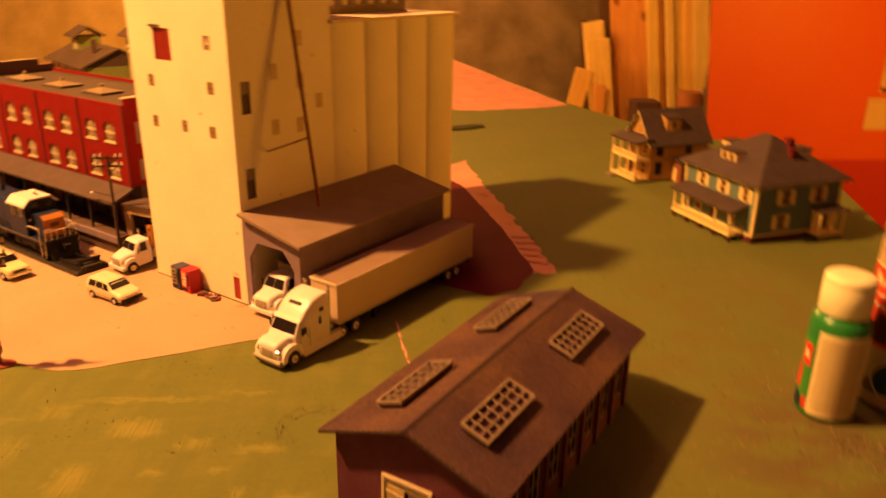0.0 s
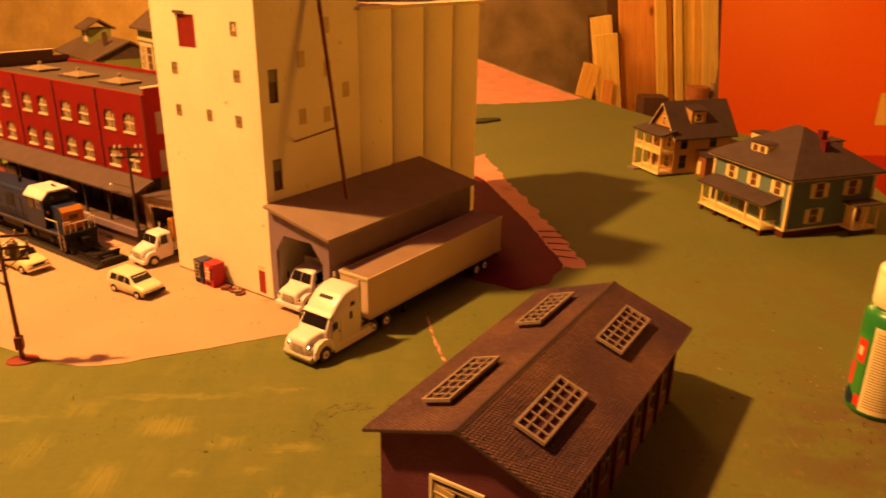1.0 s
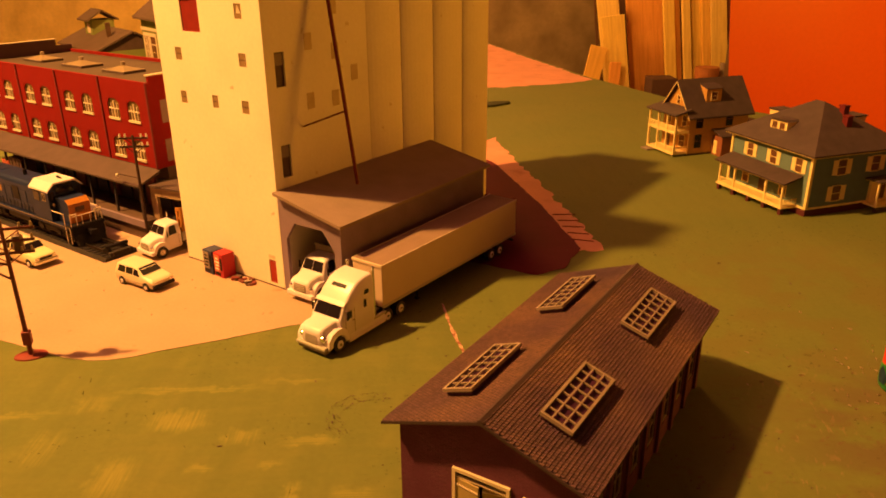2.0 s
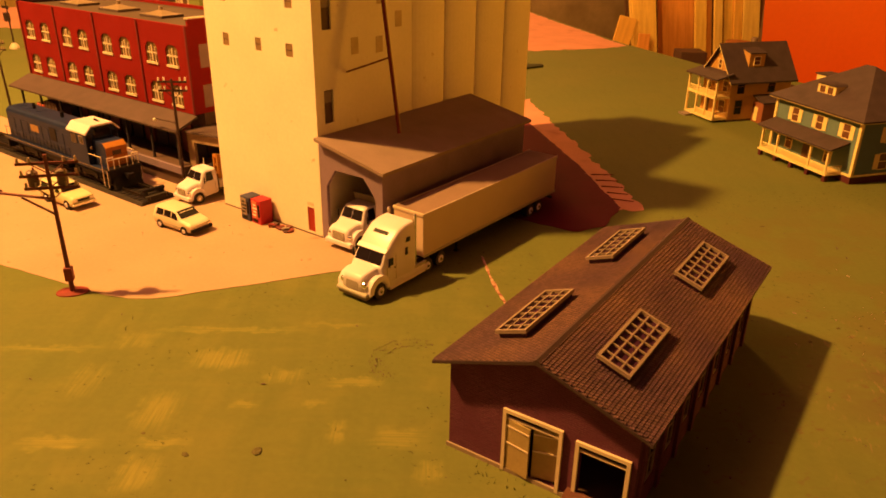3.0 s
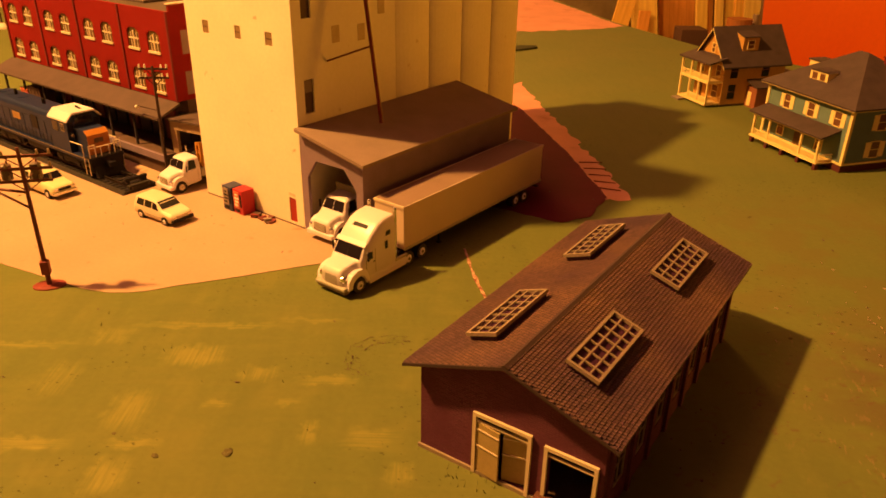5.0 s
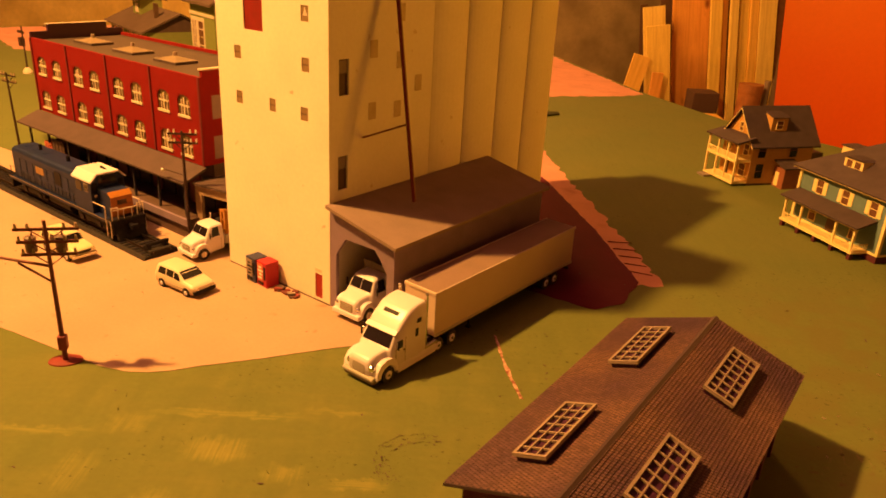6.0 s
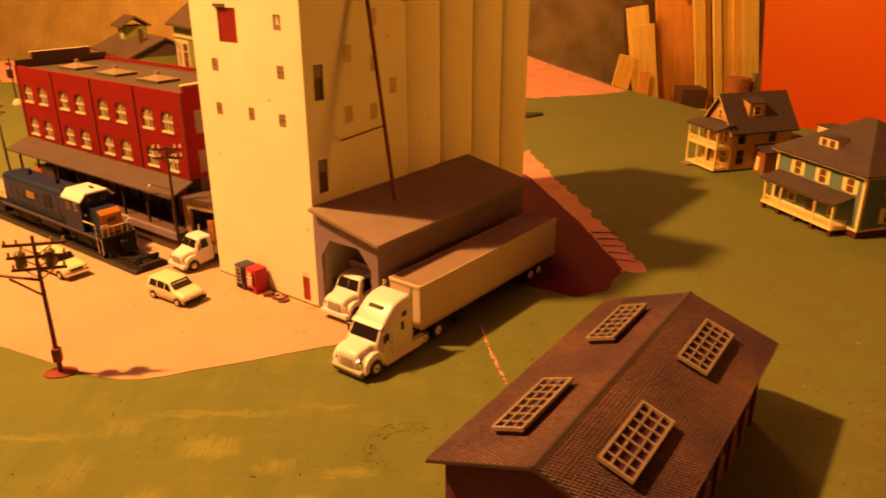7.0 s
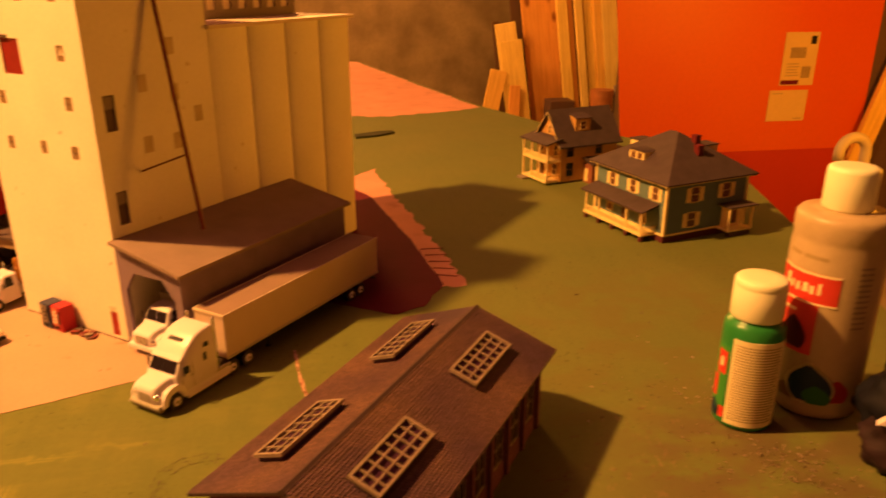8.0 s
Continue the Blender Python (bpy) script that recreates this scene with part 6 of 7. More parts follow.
    for s in (-1, 1):
        f = part("cab_window", B((s * 0.0167 - 0.0003, s * 0.0167 + 0.0003, 0.0385, 0.0455, 0.0360, 0.0438)), CREAM_GREY, cab, "pale cab window frame")
        for y in (0.0392, 0.0424):
            part("pane", B((s * 0.0167 - 0.0005, s * 0.0167 + 0.0005, y, y + 0.0024, 0.0370, 0.0430)), GLASS, f)
        part("cab_window", B((s * 0.0167 - 0.0003, s * 0.0167 + 0.0003, 0.050, 0.060, 0.0350, 0.0440)), GLASS, cab)
        part("front_window", B((min(s * 0.0105, s * 0.0155), max(s * 0.0105, s * 0.0155), 0.0334, 0.0340, 0.0360, 0.0450)), GLASS, cab)
    part("front_window", B((-0.0085, 0.0085, 0.0334, 0.0340, 0.0420, 0.0480)), GLASS, cab)
    nose = part("nose", prism([(0.0124, 0.0165), (0.0340, 0.0165), (0.0340, 0.0405), (0.0164, 0.0392), (0.0124, 0.0356)], -0.0108, 0.0108, "x"), NAVY, t, "navy short hood")
    part("nose_front", B((-0.0106, 0.0106, 0.0116, 0.0124, 0.0172, 0.0356), bevel=0.0003), ORANGE, nose, "orange nose front")
    # Brow in a yellower orange that carries the highlight on the nose top.
    part("nose_brow", prism([(0.0116, 0.0356), (0.0124, 0.0354), (0.0166, 0.0393), (0.0160, 0.0399)], -0.0106, 0.0106, "x"), BROW, nose, "sloping brow in yellow-orange for its highlight")
    part("nose_marking", B((-0.0046, 0.0042, 0.0112, 0.0116, 0.0282, 0.0322)), DARK_BROWN, nose)
    for k in range(3):
        part("nose_seam", B((-0.0104, 0.0104, 0.0113, 0.0116, 0.0195 + 0.0040 * k, 0.0197 + 0.0040 * k)), DARK_BROWN, nose)
    part("headlight", bulge(-0.0130, 0.0320, 0.0330, 0.0014, 0.0014, 0.0018), CAN, nose, "round grey lamp")
    part("number_box", B((-0.006, 0.006, 0.0318, 0.0334, 0.0486, 0.0514)), BLACK, cab)
    part("pilot", B((-0.0160, 0.0160, 0.0020, 0.0045, 0.0035, 0.0165)), BLACK, t, "black pilot")
    part("plough", prism([(-0.003, -0.0015), (0.0020, -0.0015), (0.0020, 0.0085)], -0.0140, 0.0140, "x"), BLACK, t)
    part("coupler", B((-0.0020, 0.0020, -0.0045, 0.0030, 0.0085, 0.0120), (-0.0035, 0.0035, -0.0075, -0.0040, 0.0080, 0.0125), bevel=0.0005), BLACK, t)
    part("rear_pilot", B((-0.0160, 0.0160, 0.1995, 0.2020, 0.0035, 0.0165)), BLACK, t)
    part("porch_floor", B((-0.0170, 0.0170, 0.0030, 0.0120, 0.0165, 0.0172)), BLACK, t)
    # handrails with stanchions
    for s in (-1, 1):
        bm = bmesh.new()
        for k in range(10):
            y = 0.068 + 0.0143 * k
            tube((s * 0.0168, y, 0.0165), (s * 0.0168, y, 0.0275), 0.00032, seg=5, bm=bm)
        tube((s * 0.0168, 0.066, 0.0275), (s * 0.0168, 0.199, 0.0275), 0.00032, seg=5, bm=bm)
        part("handrail", bm, NAVY, t)
        bm = bmesh.new()
        for x, y in ((0.0155, 0.0036), (0.0095, 0.0036), (0.0168, 0.0120)):
            tube((s * x, y, 0.0030 if y < 0.01 else 0.0165), (s * x, y, 0.0290), 0.0005, seg=5, bm=bm)
        tube((s * 0.0155, 0.0036, 0.0285), (s * 0.0095, 0.0036, 0.0285), 0.0005, seg=5, bm=bm)
        tube((s * 0.0168, 0.0120, 0.0285), (s * 0.0168, 0.0320, 0.0285), 0.0005, seg=5, bm=bm)
        if s > 0:
            tube((-0.0155, 0.0036, 0.0262), (0.0155, 0.0036, 0.0262), 0.0005, seg=5, bm=bm)
            for x in (-0.0040, 0.0040):
                tube((x, 0.0036, 0.0165), (x, 0.0036, 0.0262), 0.0004, seg=5, bm=bm)
        part("front_handrail", bm, CREAM, t, "pale front handrail")
        for y in (0.0040, 0.0112):
            part("step_edge", tube((s * 0.0172, y, 0.0005), (s * 0.0172, y, 0.0165), 0.0005, seg=6), CREAM, t, "pale step edge")
        for k in range(3):
            part("step", B((min(s * 0.0120, s * 0.0172), max(s * 0.0120, s * 0.0172), 0.0045, 0.0110, 0.0000 + 0.0045 * k, 0.0006 + 0.0045 * k)), BLACK, t)
    return t


CAN = mat("grey_can", (0.16, 0.095, 0.075), 0.5, 0.25)
SILL = mat("tarnished_deck_edge", (0.17, 0.115, 0.08), 0.6, 0.3)
BROW = mat("highlight_orange_paint", (0.50, 0.20, 0.035), 0.45, 0.2)
YELLOW_SIGN = mat("yellow_panel_paint", (0.30, 0.17, 0.055), 0.5, 0.2)
locomotive()


def track_end_shade():
    """Black block added for the locomotive's shadow at the end of the rails."""
    b = thing("track_end_shade", "black block added for the shadow at the end of the track", "buffer stop", pose(-0.6045, 0.396, 0.0061))
    for s in (-1, 1):
        part("strut", prism([(-0.009, 0.0), (0.002, 0.0), (0.0010, 0.0058), (-0.0012, 0.0058)], s * 0.0085 - 0.0012, s * 0.0085 + 0.0012, "y"), BLACK, b)
    part("beam", B((-0.0020, 0.0010, -0.0110, 0.0110, 0.0034, 0.0062), bevel=0.0005), BLACK, b)
    part("ballast_block", B((0.0012, 0.0060, -0.0110, 0.0110, -0.0056, 0.0008), bevel=0.0008), ROADBED, b)


track_end_shade()


# ---- poles and yard clutter ----
def oval(profile, sx, sy):
    bm = lathe(profile, 24)
    for v in bm.verts:
        v.co.x, v.co.y = v.co.x * sx, v.co.y * sy
    return bm


def utility_pole(label, m, height, arms, can=False, lamp_arm=False, base=False, dots=None, tone=None):
    """A brown pole with crossarms, insulators and, where it has them, transformer cans and a lamp arm."""
    tone = tone or POLE_BROWN
    p = thing("utility_pole", label, "pole", m, "utility poles")
    part("shaft", tube((0, 0, 0), (0, 0, height), 0.0017, 0.0011, 10), tone, p)
    for z, half in arms:
        a = part("crossarm", B((-half, half, 0.0012, 0.0026, z - 0.0008, z + 0.0010)), tone, p)
        for k in (-0.92, -0.55, 0.55, 0.92):
            part("insulator", tube((half * k, 0.0019, z + 0.0010), (half * k, 0.0019, z + 0.0042), 0.0010, 0.0007, 8), dots or INSULATOR, a)
        part("brace", tube((half * 0.55, 0.0028, z - 0.0006), (0, 0.0024, z - 0.0075), 0.0004, seg=5), tone, a)
        part("brace", tube((-half * 0.55, 0.0028, z - 0.0006), (0, 0.0024, z - 0.0075), 0.0004, seg=5), tone, a)
    if can:
        for x in (-0.0112, 0.0066):
            c = part("transformer", tube((x, 0.0055, height - 0.0225), (x, 0.0055, height - 0.0130), 0.0035, seg=18), CAN, p, "grey-brown transformer can")
            part("can_lid", tube((x, 0.0055, height - 0.0130), (x, 0.0055, height - 0.0120), 0.0037, 0.0022, 18), CAN, c)
            part("bushing", tube((x + 0.0012, 0.0055, height - 0.0120), (x + 0.0012, 0.0055, height - 0.0100), 0.0006, seg=6), tone, c)
    if lamp_arm:
        z = height - 0.030
        a = part("lamp_arm", tube((0, -0.0015, z), (-0.0380, 0.0150, z + 0.001), 0.0010, seg=8), tone, p)
        part("arm_brace", tube((0, -0.0015, z - 0.011), (-0.0210, 0.0075, z - 0.001), 0.0008, seg=6), tone, a)
        part("lamp_head", tube((-0.0420, 0.0166, z - 0.0012), (-0.0350, 0.0140, z + 0.002), 0.0022, 0.0016, 10), tone, a)
    if base:
        part("box", B((-0.0028, 0.0028, -0.0028, 0.0028, 0.0095, 0.0195), bevel=0.0008), RED_BROWN, p, "red-brown box on the pole")
        part("base_plate", oval([(0.0128, 0.0), (0.0124, 0.0009), (0.006, 0.0014)], 0.86, 0.60), RED_BROWN, p, "red-brown base plate")
    return p


POLE_DARK = mat("near_black_pole_plastic", (0.045, 0.020, 0.018), 0.6, 0.2)
WHITE_DOT = mat("white_insulator", (0.82, 0.76, 0.70), 0.3, 0.1)
INSULATOR = mat("pale_insulator", (0.40, 0.28, 0.18), 0.4, 0.2)
utility_pole("brown utility pole with three crossarms and a red-brown base", pose(-0.4870, 0.2525, 0.0, 0, 0, 50), 0.1000, ((0.0935, 0.0190), (0.0850, 0.0180), (0.0765, 0.0165)), True, True, True)
annex_pole = utility_pole("dark utility pole with pale insulators beside the annex", pose(-0.6060, 0.4300, 0.0004, 0, 0, 40), 0.1060, ((0.1030, 0.0130), (0.0950, 0.0130)), dots=WHITE_DOT, tone=POLE_DARK)
arm = part("lamp_arm", tube((0, 0, 0.0655), (-0.0262, 0.0220, 0.0645), 0.0006, seg=6), POLE_DARK, annex_pole)
part("globe", bulge(-0.0268, 0.0225, 0.0632, 0.0018, 0.0018, 0.0016), WHITE_DOT, arm, "small white lamp globe")
utility_pole("dark leaning utility pole on the green beyond the track", pose(-1.045, 0.474, 0.0, 0, -3, 0), 0.092, ((0.088, 0.020), (0.080, 0.020)), tone=POLE_DARK)
utility_pole("dark utility pole beyond the warehouse", pose(-1.30, 0.66, 0.0, 0, 0, 20), 0.115, ((0.112, 0.022), (0.102, 0.022)), tone=POLE_DARK)


def signal_post():
    p = thing("signal_post", "thin dark signal post with a pale round base", "signal", pose(-1.541, 0.714, 0.0))
    part("base", lathe([(0.009, 0.0), (0.009, 0.003), (0.006, 0.008), (0.003, 0.011)], 20), CREAM, p, "pale round base")
    part("shaft", tube((0, 0, 0.010), (0, 0, 0.088), 0.0016, 0.0012, 10), POLE_DARK, p)
    part("signal_box", B((-0.012, -0.001, -0.004, 0.004, 0.050, 0.066), bevel=0.0008), POLE_DARK, p)
    part("cross_board", B((-0.014, 0.012, -0.0022, -0.0012, 0.074, 0.079), bevel=0.0004), POLE_DARK, p)
    return p


signal_post()


MACHINE_BLUE = mat("vending_blue", (0.030, 0.036, 0.105), 0.45, 0.25)


def vending_machines():
    for x, material, label, side in ((-0.4995, MACHINE_BLUE, "dark blue drinks vending machine beside the tower wall", "pale"), (-0.4855, RED, "red drinks vending machine beside the tower wall", "red")):
        v = thing("vending_machine", label, "vending machine", pose(x, 0.4225, 0.0004, 0, 0, -4), "vending machines")
        part("cabinet", B((-0.0064, 0.0064, -0.0065, 0.0060, 0.0, 0.0215), bevel=0.0004), material, v)
        part("front_panel", B((-0.0052, 0.0022, -0.0069, -0.0065, 0.0050, 0.0200)), CREAM_GREY if side == "pale" else SALMON, v, "pale printed front")
        for k in range(4):
            part("print_shape", B((-0.0042 + 0.0011 * (k % 2), 0.0004 + 0.0009 * (k % 3), -0.0071, -0.0069, 0.0070 + 0.0031 * k, 0.0085 + 0.0031 * k)), WHITE_DOT if side == "red" else BLACK, v)
        part("coin_panel", B((0.0030, 0.0052, -0.0069, -0.0065, 0.0070, 0.0180)), BLACK, v)
        part("delivery_slot", B((-0.0045, 0.0020, -0.0070, -0.0065, 0.0018, 0.0040)), BLACK, v)


vending_machines()


def debris_heap():
    d = thing("debris_heap", "small heap of dark scrap and rubbish by the wall", "scrap heap", pose(-0.4615, 0.4225, 0.0004))
    rng = random.Random(4)
    for k in range(14):
        x, y, a = rng.uniform(-0.012, 0.012), rng.uniform(-0.0035, 0.0035), rng.uniform(0, math.pi)
        l, w, h = rng.uniform(0.0015, 0.004), rng.uniform(0.0008, 0.0018), rng.uniform(0.0008, 0.0035)
        ob = part("scrap", B((-l, l, -w, w, 0, h), bevel=0.0003), (DARK_BROWN, POLE_BROWN, RED_BROWN, CONCRETE)[k % 4], d)
        ob.location, ob.rotation_euler = (x, y, 0), (0, 0, a)
    return d


debris_heap()
# Flat sheet added to stand in for a dark, shadow-like patch here.
scrap = part("dark_ground_patch", prism([(-0.050, -0.012), (-0.010, -0.018), (0.030, -0.010), (0.036, 0.004), (0.010, 0.014), (-0.040, 0.012)], 0.0, 0.0035, "z", bevel=0.001), DARK_PATCH)
scrap.matrix_world = pose(-0.694, 1.205, 0.0, 0, 0, 62)
tagged(scrap, "dark green shadow-like patch on the green board", "offcut")


# ---- bottles and other things on the table ----
def ring_label(r, z0, z1, a0, a1, seg=18, t=0.0003):
    """A label wrapped part of the way round a bottle, between two angles in degrees."""
    bm = bmesh.new()
    rows = []
    for k in range(seg + 1):
        a = radians(a0 + (a1 - a0) * k / seg)
        c, s = math.cos(a), math.sin(a)
        rows.append([bm.verts.new((q * c, q * s, z)) for q, z in ((r, z0), (r + t, z0), (r + t, z1), (r, z1))])
    for p, q in zip(rows, rows[1:]):
        for i in range(4):
            bm.faces.new((p[i], q[i], q[(i + 1) % 4], p[(i + 1) % 4]))
    bm.faces.new(rows[0])
    bm.faces.new(rows[-1][::-1])
    return bm


def leaf_label(r, z0, z1, mid, half, n=8, t=0.0003):
    """A rounded, pointed leaf wrapped on a bottle."""
    bm = bmesh.new()
    rows = []
    for k in range(n + 1):
        f = k / n
        w = half * max(0.12, math.sin(math.pi * (0.18 + 0.82 * f)) ** 0.8)
        z = z0 + (z1 - z0) * f
        row = []
        for i in range(9):
            a = radians(mid - half * 0.25 * f + w * (i / 4 - 1))
            row.append(bm.verts.new(((r + t) * math.cos(a), (r + t) * math.sin(a), z)))
        rows.append(row)
    for p, q in zip(rows, rows[1:]):
        for i in range(8):
            bm.faces.new((p[i], p[i + 1], q[i + 1], q[i]))
    bmesh.ops.solidify(bm, geom=bm.faces[:], thickness=t)
    return bm


def green_bottle():
    b = thing("paint_bottle", "small green craft paint bottle with a cream cap and label", "bottle", pose(0.0195, 0.5480, 0.0))
    body = part("body", lathe([(0.0160, 0.0), (0.0182, 0.0015), (0.0185, 0.004), (0.0185, 0.0635), (0.0180, 0.0685), (0.0160, 0.0720), (0.0130, 0.0735), (0.0130, 0.0750)], 48), GREEN_PLASTIC, b, "translucent green paint body", True)
    part("cap", lathe([(0.0152, 0.0740), (0.0158, 0.0750), (0.0157, 0.0940), (0.0154, 0.0946), (0.0156, 0.0952), (0.0154, 0.0982), (0.0140, 0.0996), (0.0080, 0.0998)], 48), CAP, b, "cream screw cap", True)
    face = -87
    lab = part("back_label", ring_label(0.01855, 0.004, 0.0630, face - 32, face + 78, 30), LABEL, b, "cream label with fine print")
    for k in range(28):
        z = 0.0075 + k * 0.00190
        part("print_line", ring_label(0.01885, z, z + 0.0007, face - 26, face + 66 - (k * 7) % 11, 14, 0.00012), PRINT, lab)
    front = part("front_label", ring_label(0.01855, 0.012, 0.055, face - 75, face - 36, 14), GREEN_LABEL, b)
    part("badge", ring_label(0.01885, 0.036, 0.052, face - 66, face - 40, 10, 0.00015), RED_LABEL, front, "red label badge")
    part("badge_mark", ring_label(0.01902, 0.041, 0.047, face - 58, face - 48, 6, 0.0001), LABEL, front)
    part("seal", leaf_label(0.01885, 0.005, 0.0165, face - 60, 13), BLUE_SWATCH, front, "small blue oval seal")
    part("stripe", ring_label(0.01885, 0.018, 0.034, face - 74, face - 58, 8, 0.00015), RED_LABEL, front)
    part("stripe", ring_label(0.01885, 0.006, 0.014, face - 46, face - 33, 8, 0.00015), RED_LABEL, lab)
    return b


BLUE_SWATCH = mat("blue_print", (0.03, 0.075, 0.16), 0.4, 0.2)
GREEN_PLASTIC = mat("green_paint_plastic", (0.02, 0.22, 0.05), 0.3, 0.15)
GREEN_LABEL = mat("green_label", (0.04, 0.26, 0.04), 0.4, 0.1)
CAP = mat("cream_cap_plastic", (0.88, 0.85, 0.60), 0.4, 0.05)
LABEL = mat("cream_label_paper", (0.80, 0.69, 0.42), 0.5, 0.06)
PRINT = mat("faded_print", (0.36, 0.27, 0.13), 0.6, 0.1)
RED_LABEL = mat("red_label_ink", (0.62, 0.05, 0.035), 0.45, 0.1)
green_bottle()


def big_bottle():
    b = thing("paint_bottle", "large grey-brown paint bottle with a cream cap and red label", "bottle", pose(0.0580, 0.5950, 0.0))
    part("body", lathe([(0.0250, 0.0), (0.0278, 0.002), (0.0284, 0.006), (0.0284, 0.112), (0.0278, 0.117), (0.0278, 0.120), (0.0284, 0.122), (0.0284, 0.1300), (0.0279, 0.1328), (0.0262, 0.1350), (0.0210, 0.1362), (0.0130, 0.1366), (0.0130, 0.1375)], 56), GREY_PLASTIC, b, "grey-brown plastic body", True)
    part("cap", lathe([(0.0142, 0.1368), (0.0150, 0.1380), (0.0149, 0.1600), (0.0143, 0.1624), (0.0128, 0.1634), (0.008, 0.1636)], 36), CAP, b, "cream screw cap", True)
    face = -123
    r = 0.0285
    red = part("red_panel", ring_label(r, 0.080, 0.100, face - 46, face + 42, 24), RED_LABEL, b, "red label band")
    part("band_edge", ring_label(r + 0.0003, 0.0985, 0.1000, face - 46, face + 42, 24, 0.00012), LABEL, red)
    part("band_edge", ring_label(r + 0.0003, 0.0795, 0.0808, face - 46, face + 42, 24, 0.00012), LABEL, red)
    for k, (w, z0, z1) in enumerate(((7, 0.086, 0.095), (5, 0.0865, 0.0915), (5, 0.086, 0.0915), (7, 0.0865, 0.0925), (5, 0.086, 0.0915), (4, 0.0865, 0.0940))):
        part("wordmark_bar", ring_label(r + 0.0003, z0, z1, face - 30 + 9.5 * k, face - 30 + 9.5 * k + w, 6, 0.00012), LABEL, red)
    low = part("lower_panel", ring_label(r, 0.045, 0.0795, face - 46, face + 22, 20), RED_LABEL, b, "red lower label panel")
    part("fruit_mark", leaf_label(r + 0.0003, 0.048, 0.069, face - 2, 17, 10), DARK_RED, low, "dark red printed shape")
    part("print_line", ring_label(r + 0.0003, 0.072, 0.074, face - 38, face - 5, 10, 0.00012), LABEL, low)
    part("cap_text_bar", ring_label(r, 0.1085, 0.1110, face - 34, face - 12, 8, 0.0001), PRINT, b)
    part("cap_text_bar", ring_label(r, 0.1085, 0.1110, face - 6, face + 24, 8, 0.0001), PRINT, b)
    part("swatch", leaf_label(r + 0.0001, 0.0115, 0.0405, face + 31, 31), LABEL, b, "cream outline of a printed leaf")
    part("swatch", leaf_label(r + 0.0003, 0.013, 0.038, face + 31, 27), BLUE_SWATCH, b, "dark blue printed leaf")
    part("swatch", leaf_label(r + 0.0005, 0.012, 0.025, face + 40, 17), GREEN_LABEL, b, "green printed leaf")
    part("swatch", leaf_label(r, 0.014, 0.030, face + 64, 15), RED_LABEL, b, "red printed leaf")
    part("swatch", leaf_label(r, 0.012, 0.022, face + 2, 15), YELLOW_SIGN, b, "yellow printed leaf")
    for k in range(12):
        part("side_print", ring_label(r, 0.066 + 0.0036 * k, 0.0675 + 0.0036 * k, face + 62, face + 80, 6, 0.0001), CREAM_GREY, b)
    return b


GREY_PLASTIC = mat("grey_brown_plastic", (0.47, 0.355, 0.215), 0.35, 0.12)
big_bottle()


def rag():
    """The dark crumpled thing at the edge of the table."""
    b = thing("crumpled_cloth", "dark blue crumpled cloth with a shiny white tag", "cloth", pose(0.128, 0.562, 0.0))
    bm = bmesh.new()
    bmesh.ops.create_icosphere(bm, subdivisions=4, radius=1)
    for v in bm.verts:
        d = v.co.normalized()
        fold = abs(noise.noise(d * 2.3 + Vector((4, 1, 7)))) + 0.25 * abs(noise.noise(d * 4.6))
        k = 0.90 + 0.20 * noise.noise(d * 1.6) + 0.36 * fold
        v.co = Vector((d.x * 0.043 * k, d.y * 0.040 * k, max(0.0, 0.026 + d.z * 0.034 * k)))
    part("cloth", bm, CLOTH, b, "dark blue cloth", True)
    bm = bmesh.new()
    bmesh.ops.create_icosphere(bm, subdivisions=4, radius=1)
    for v in bm.verts:
        d = v.co.normalized()
        k = 0.92 + 0.22 * noise.noise(d * 1.8 + Vector((9, 2, 3))) + 0.20 * abs(noise.noise(d * 3.1))
        v.co = Vector((-0.016 + d.x * 0.027 * k, -0.026 + d.y * 0.020 * k, max(0.0, 0.015 + d.z * 0.021 * k)))
    part("cuff", bm, CUFF, b, "brown-purple folded edge", True)
    part("tag", prism([(-0.036, 0.033), (-0.026, 0.0345), (-0.022, 0.0385), (-0.032, 0.0375)], -0.042, -0.036, "y", bevel=0.0004), WHITE_GLOSS, b, "shiny white tag")
    return b


CUFF = mat("brown_purple_cloth", (0.030, 0.014, 0.020), 0.7, 0.5, 60, 900, 0.4, shine=0.2)
CLOTH = mat("dark_blue_cloth", (0.008, 0.008, 0.017), 0.7, 0.5, 60, 900, 0.4, shine=0.2)
rag()


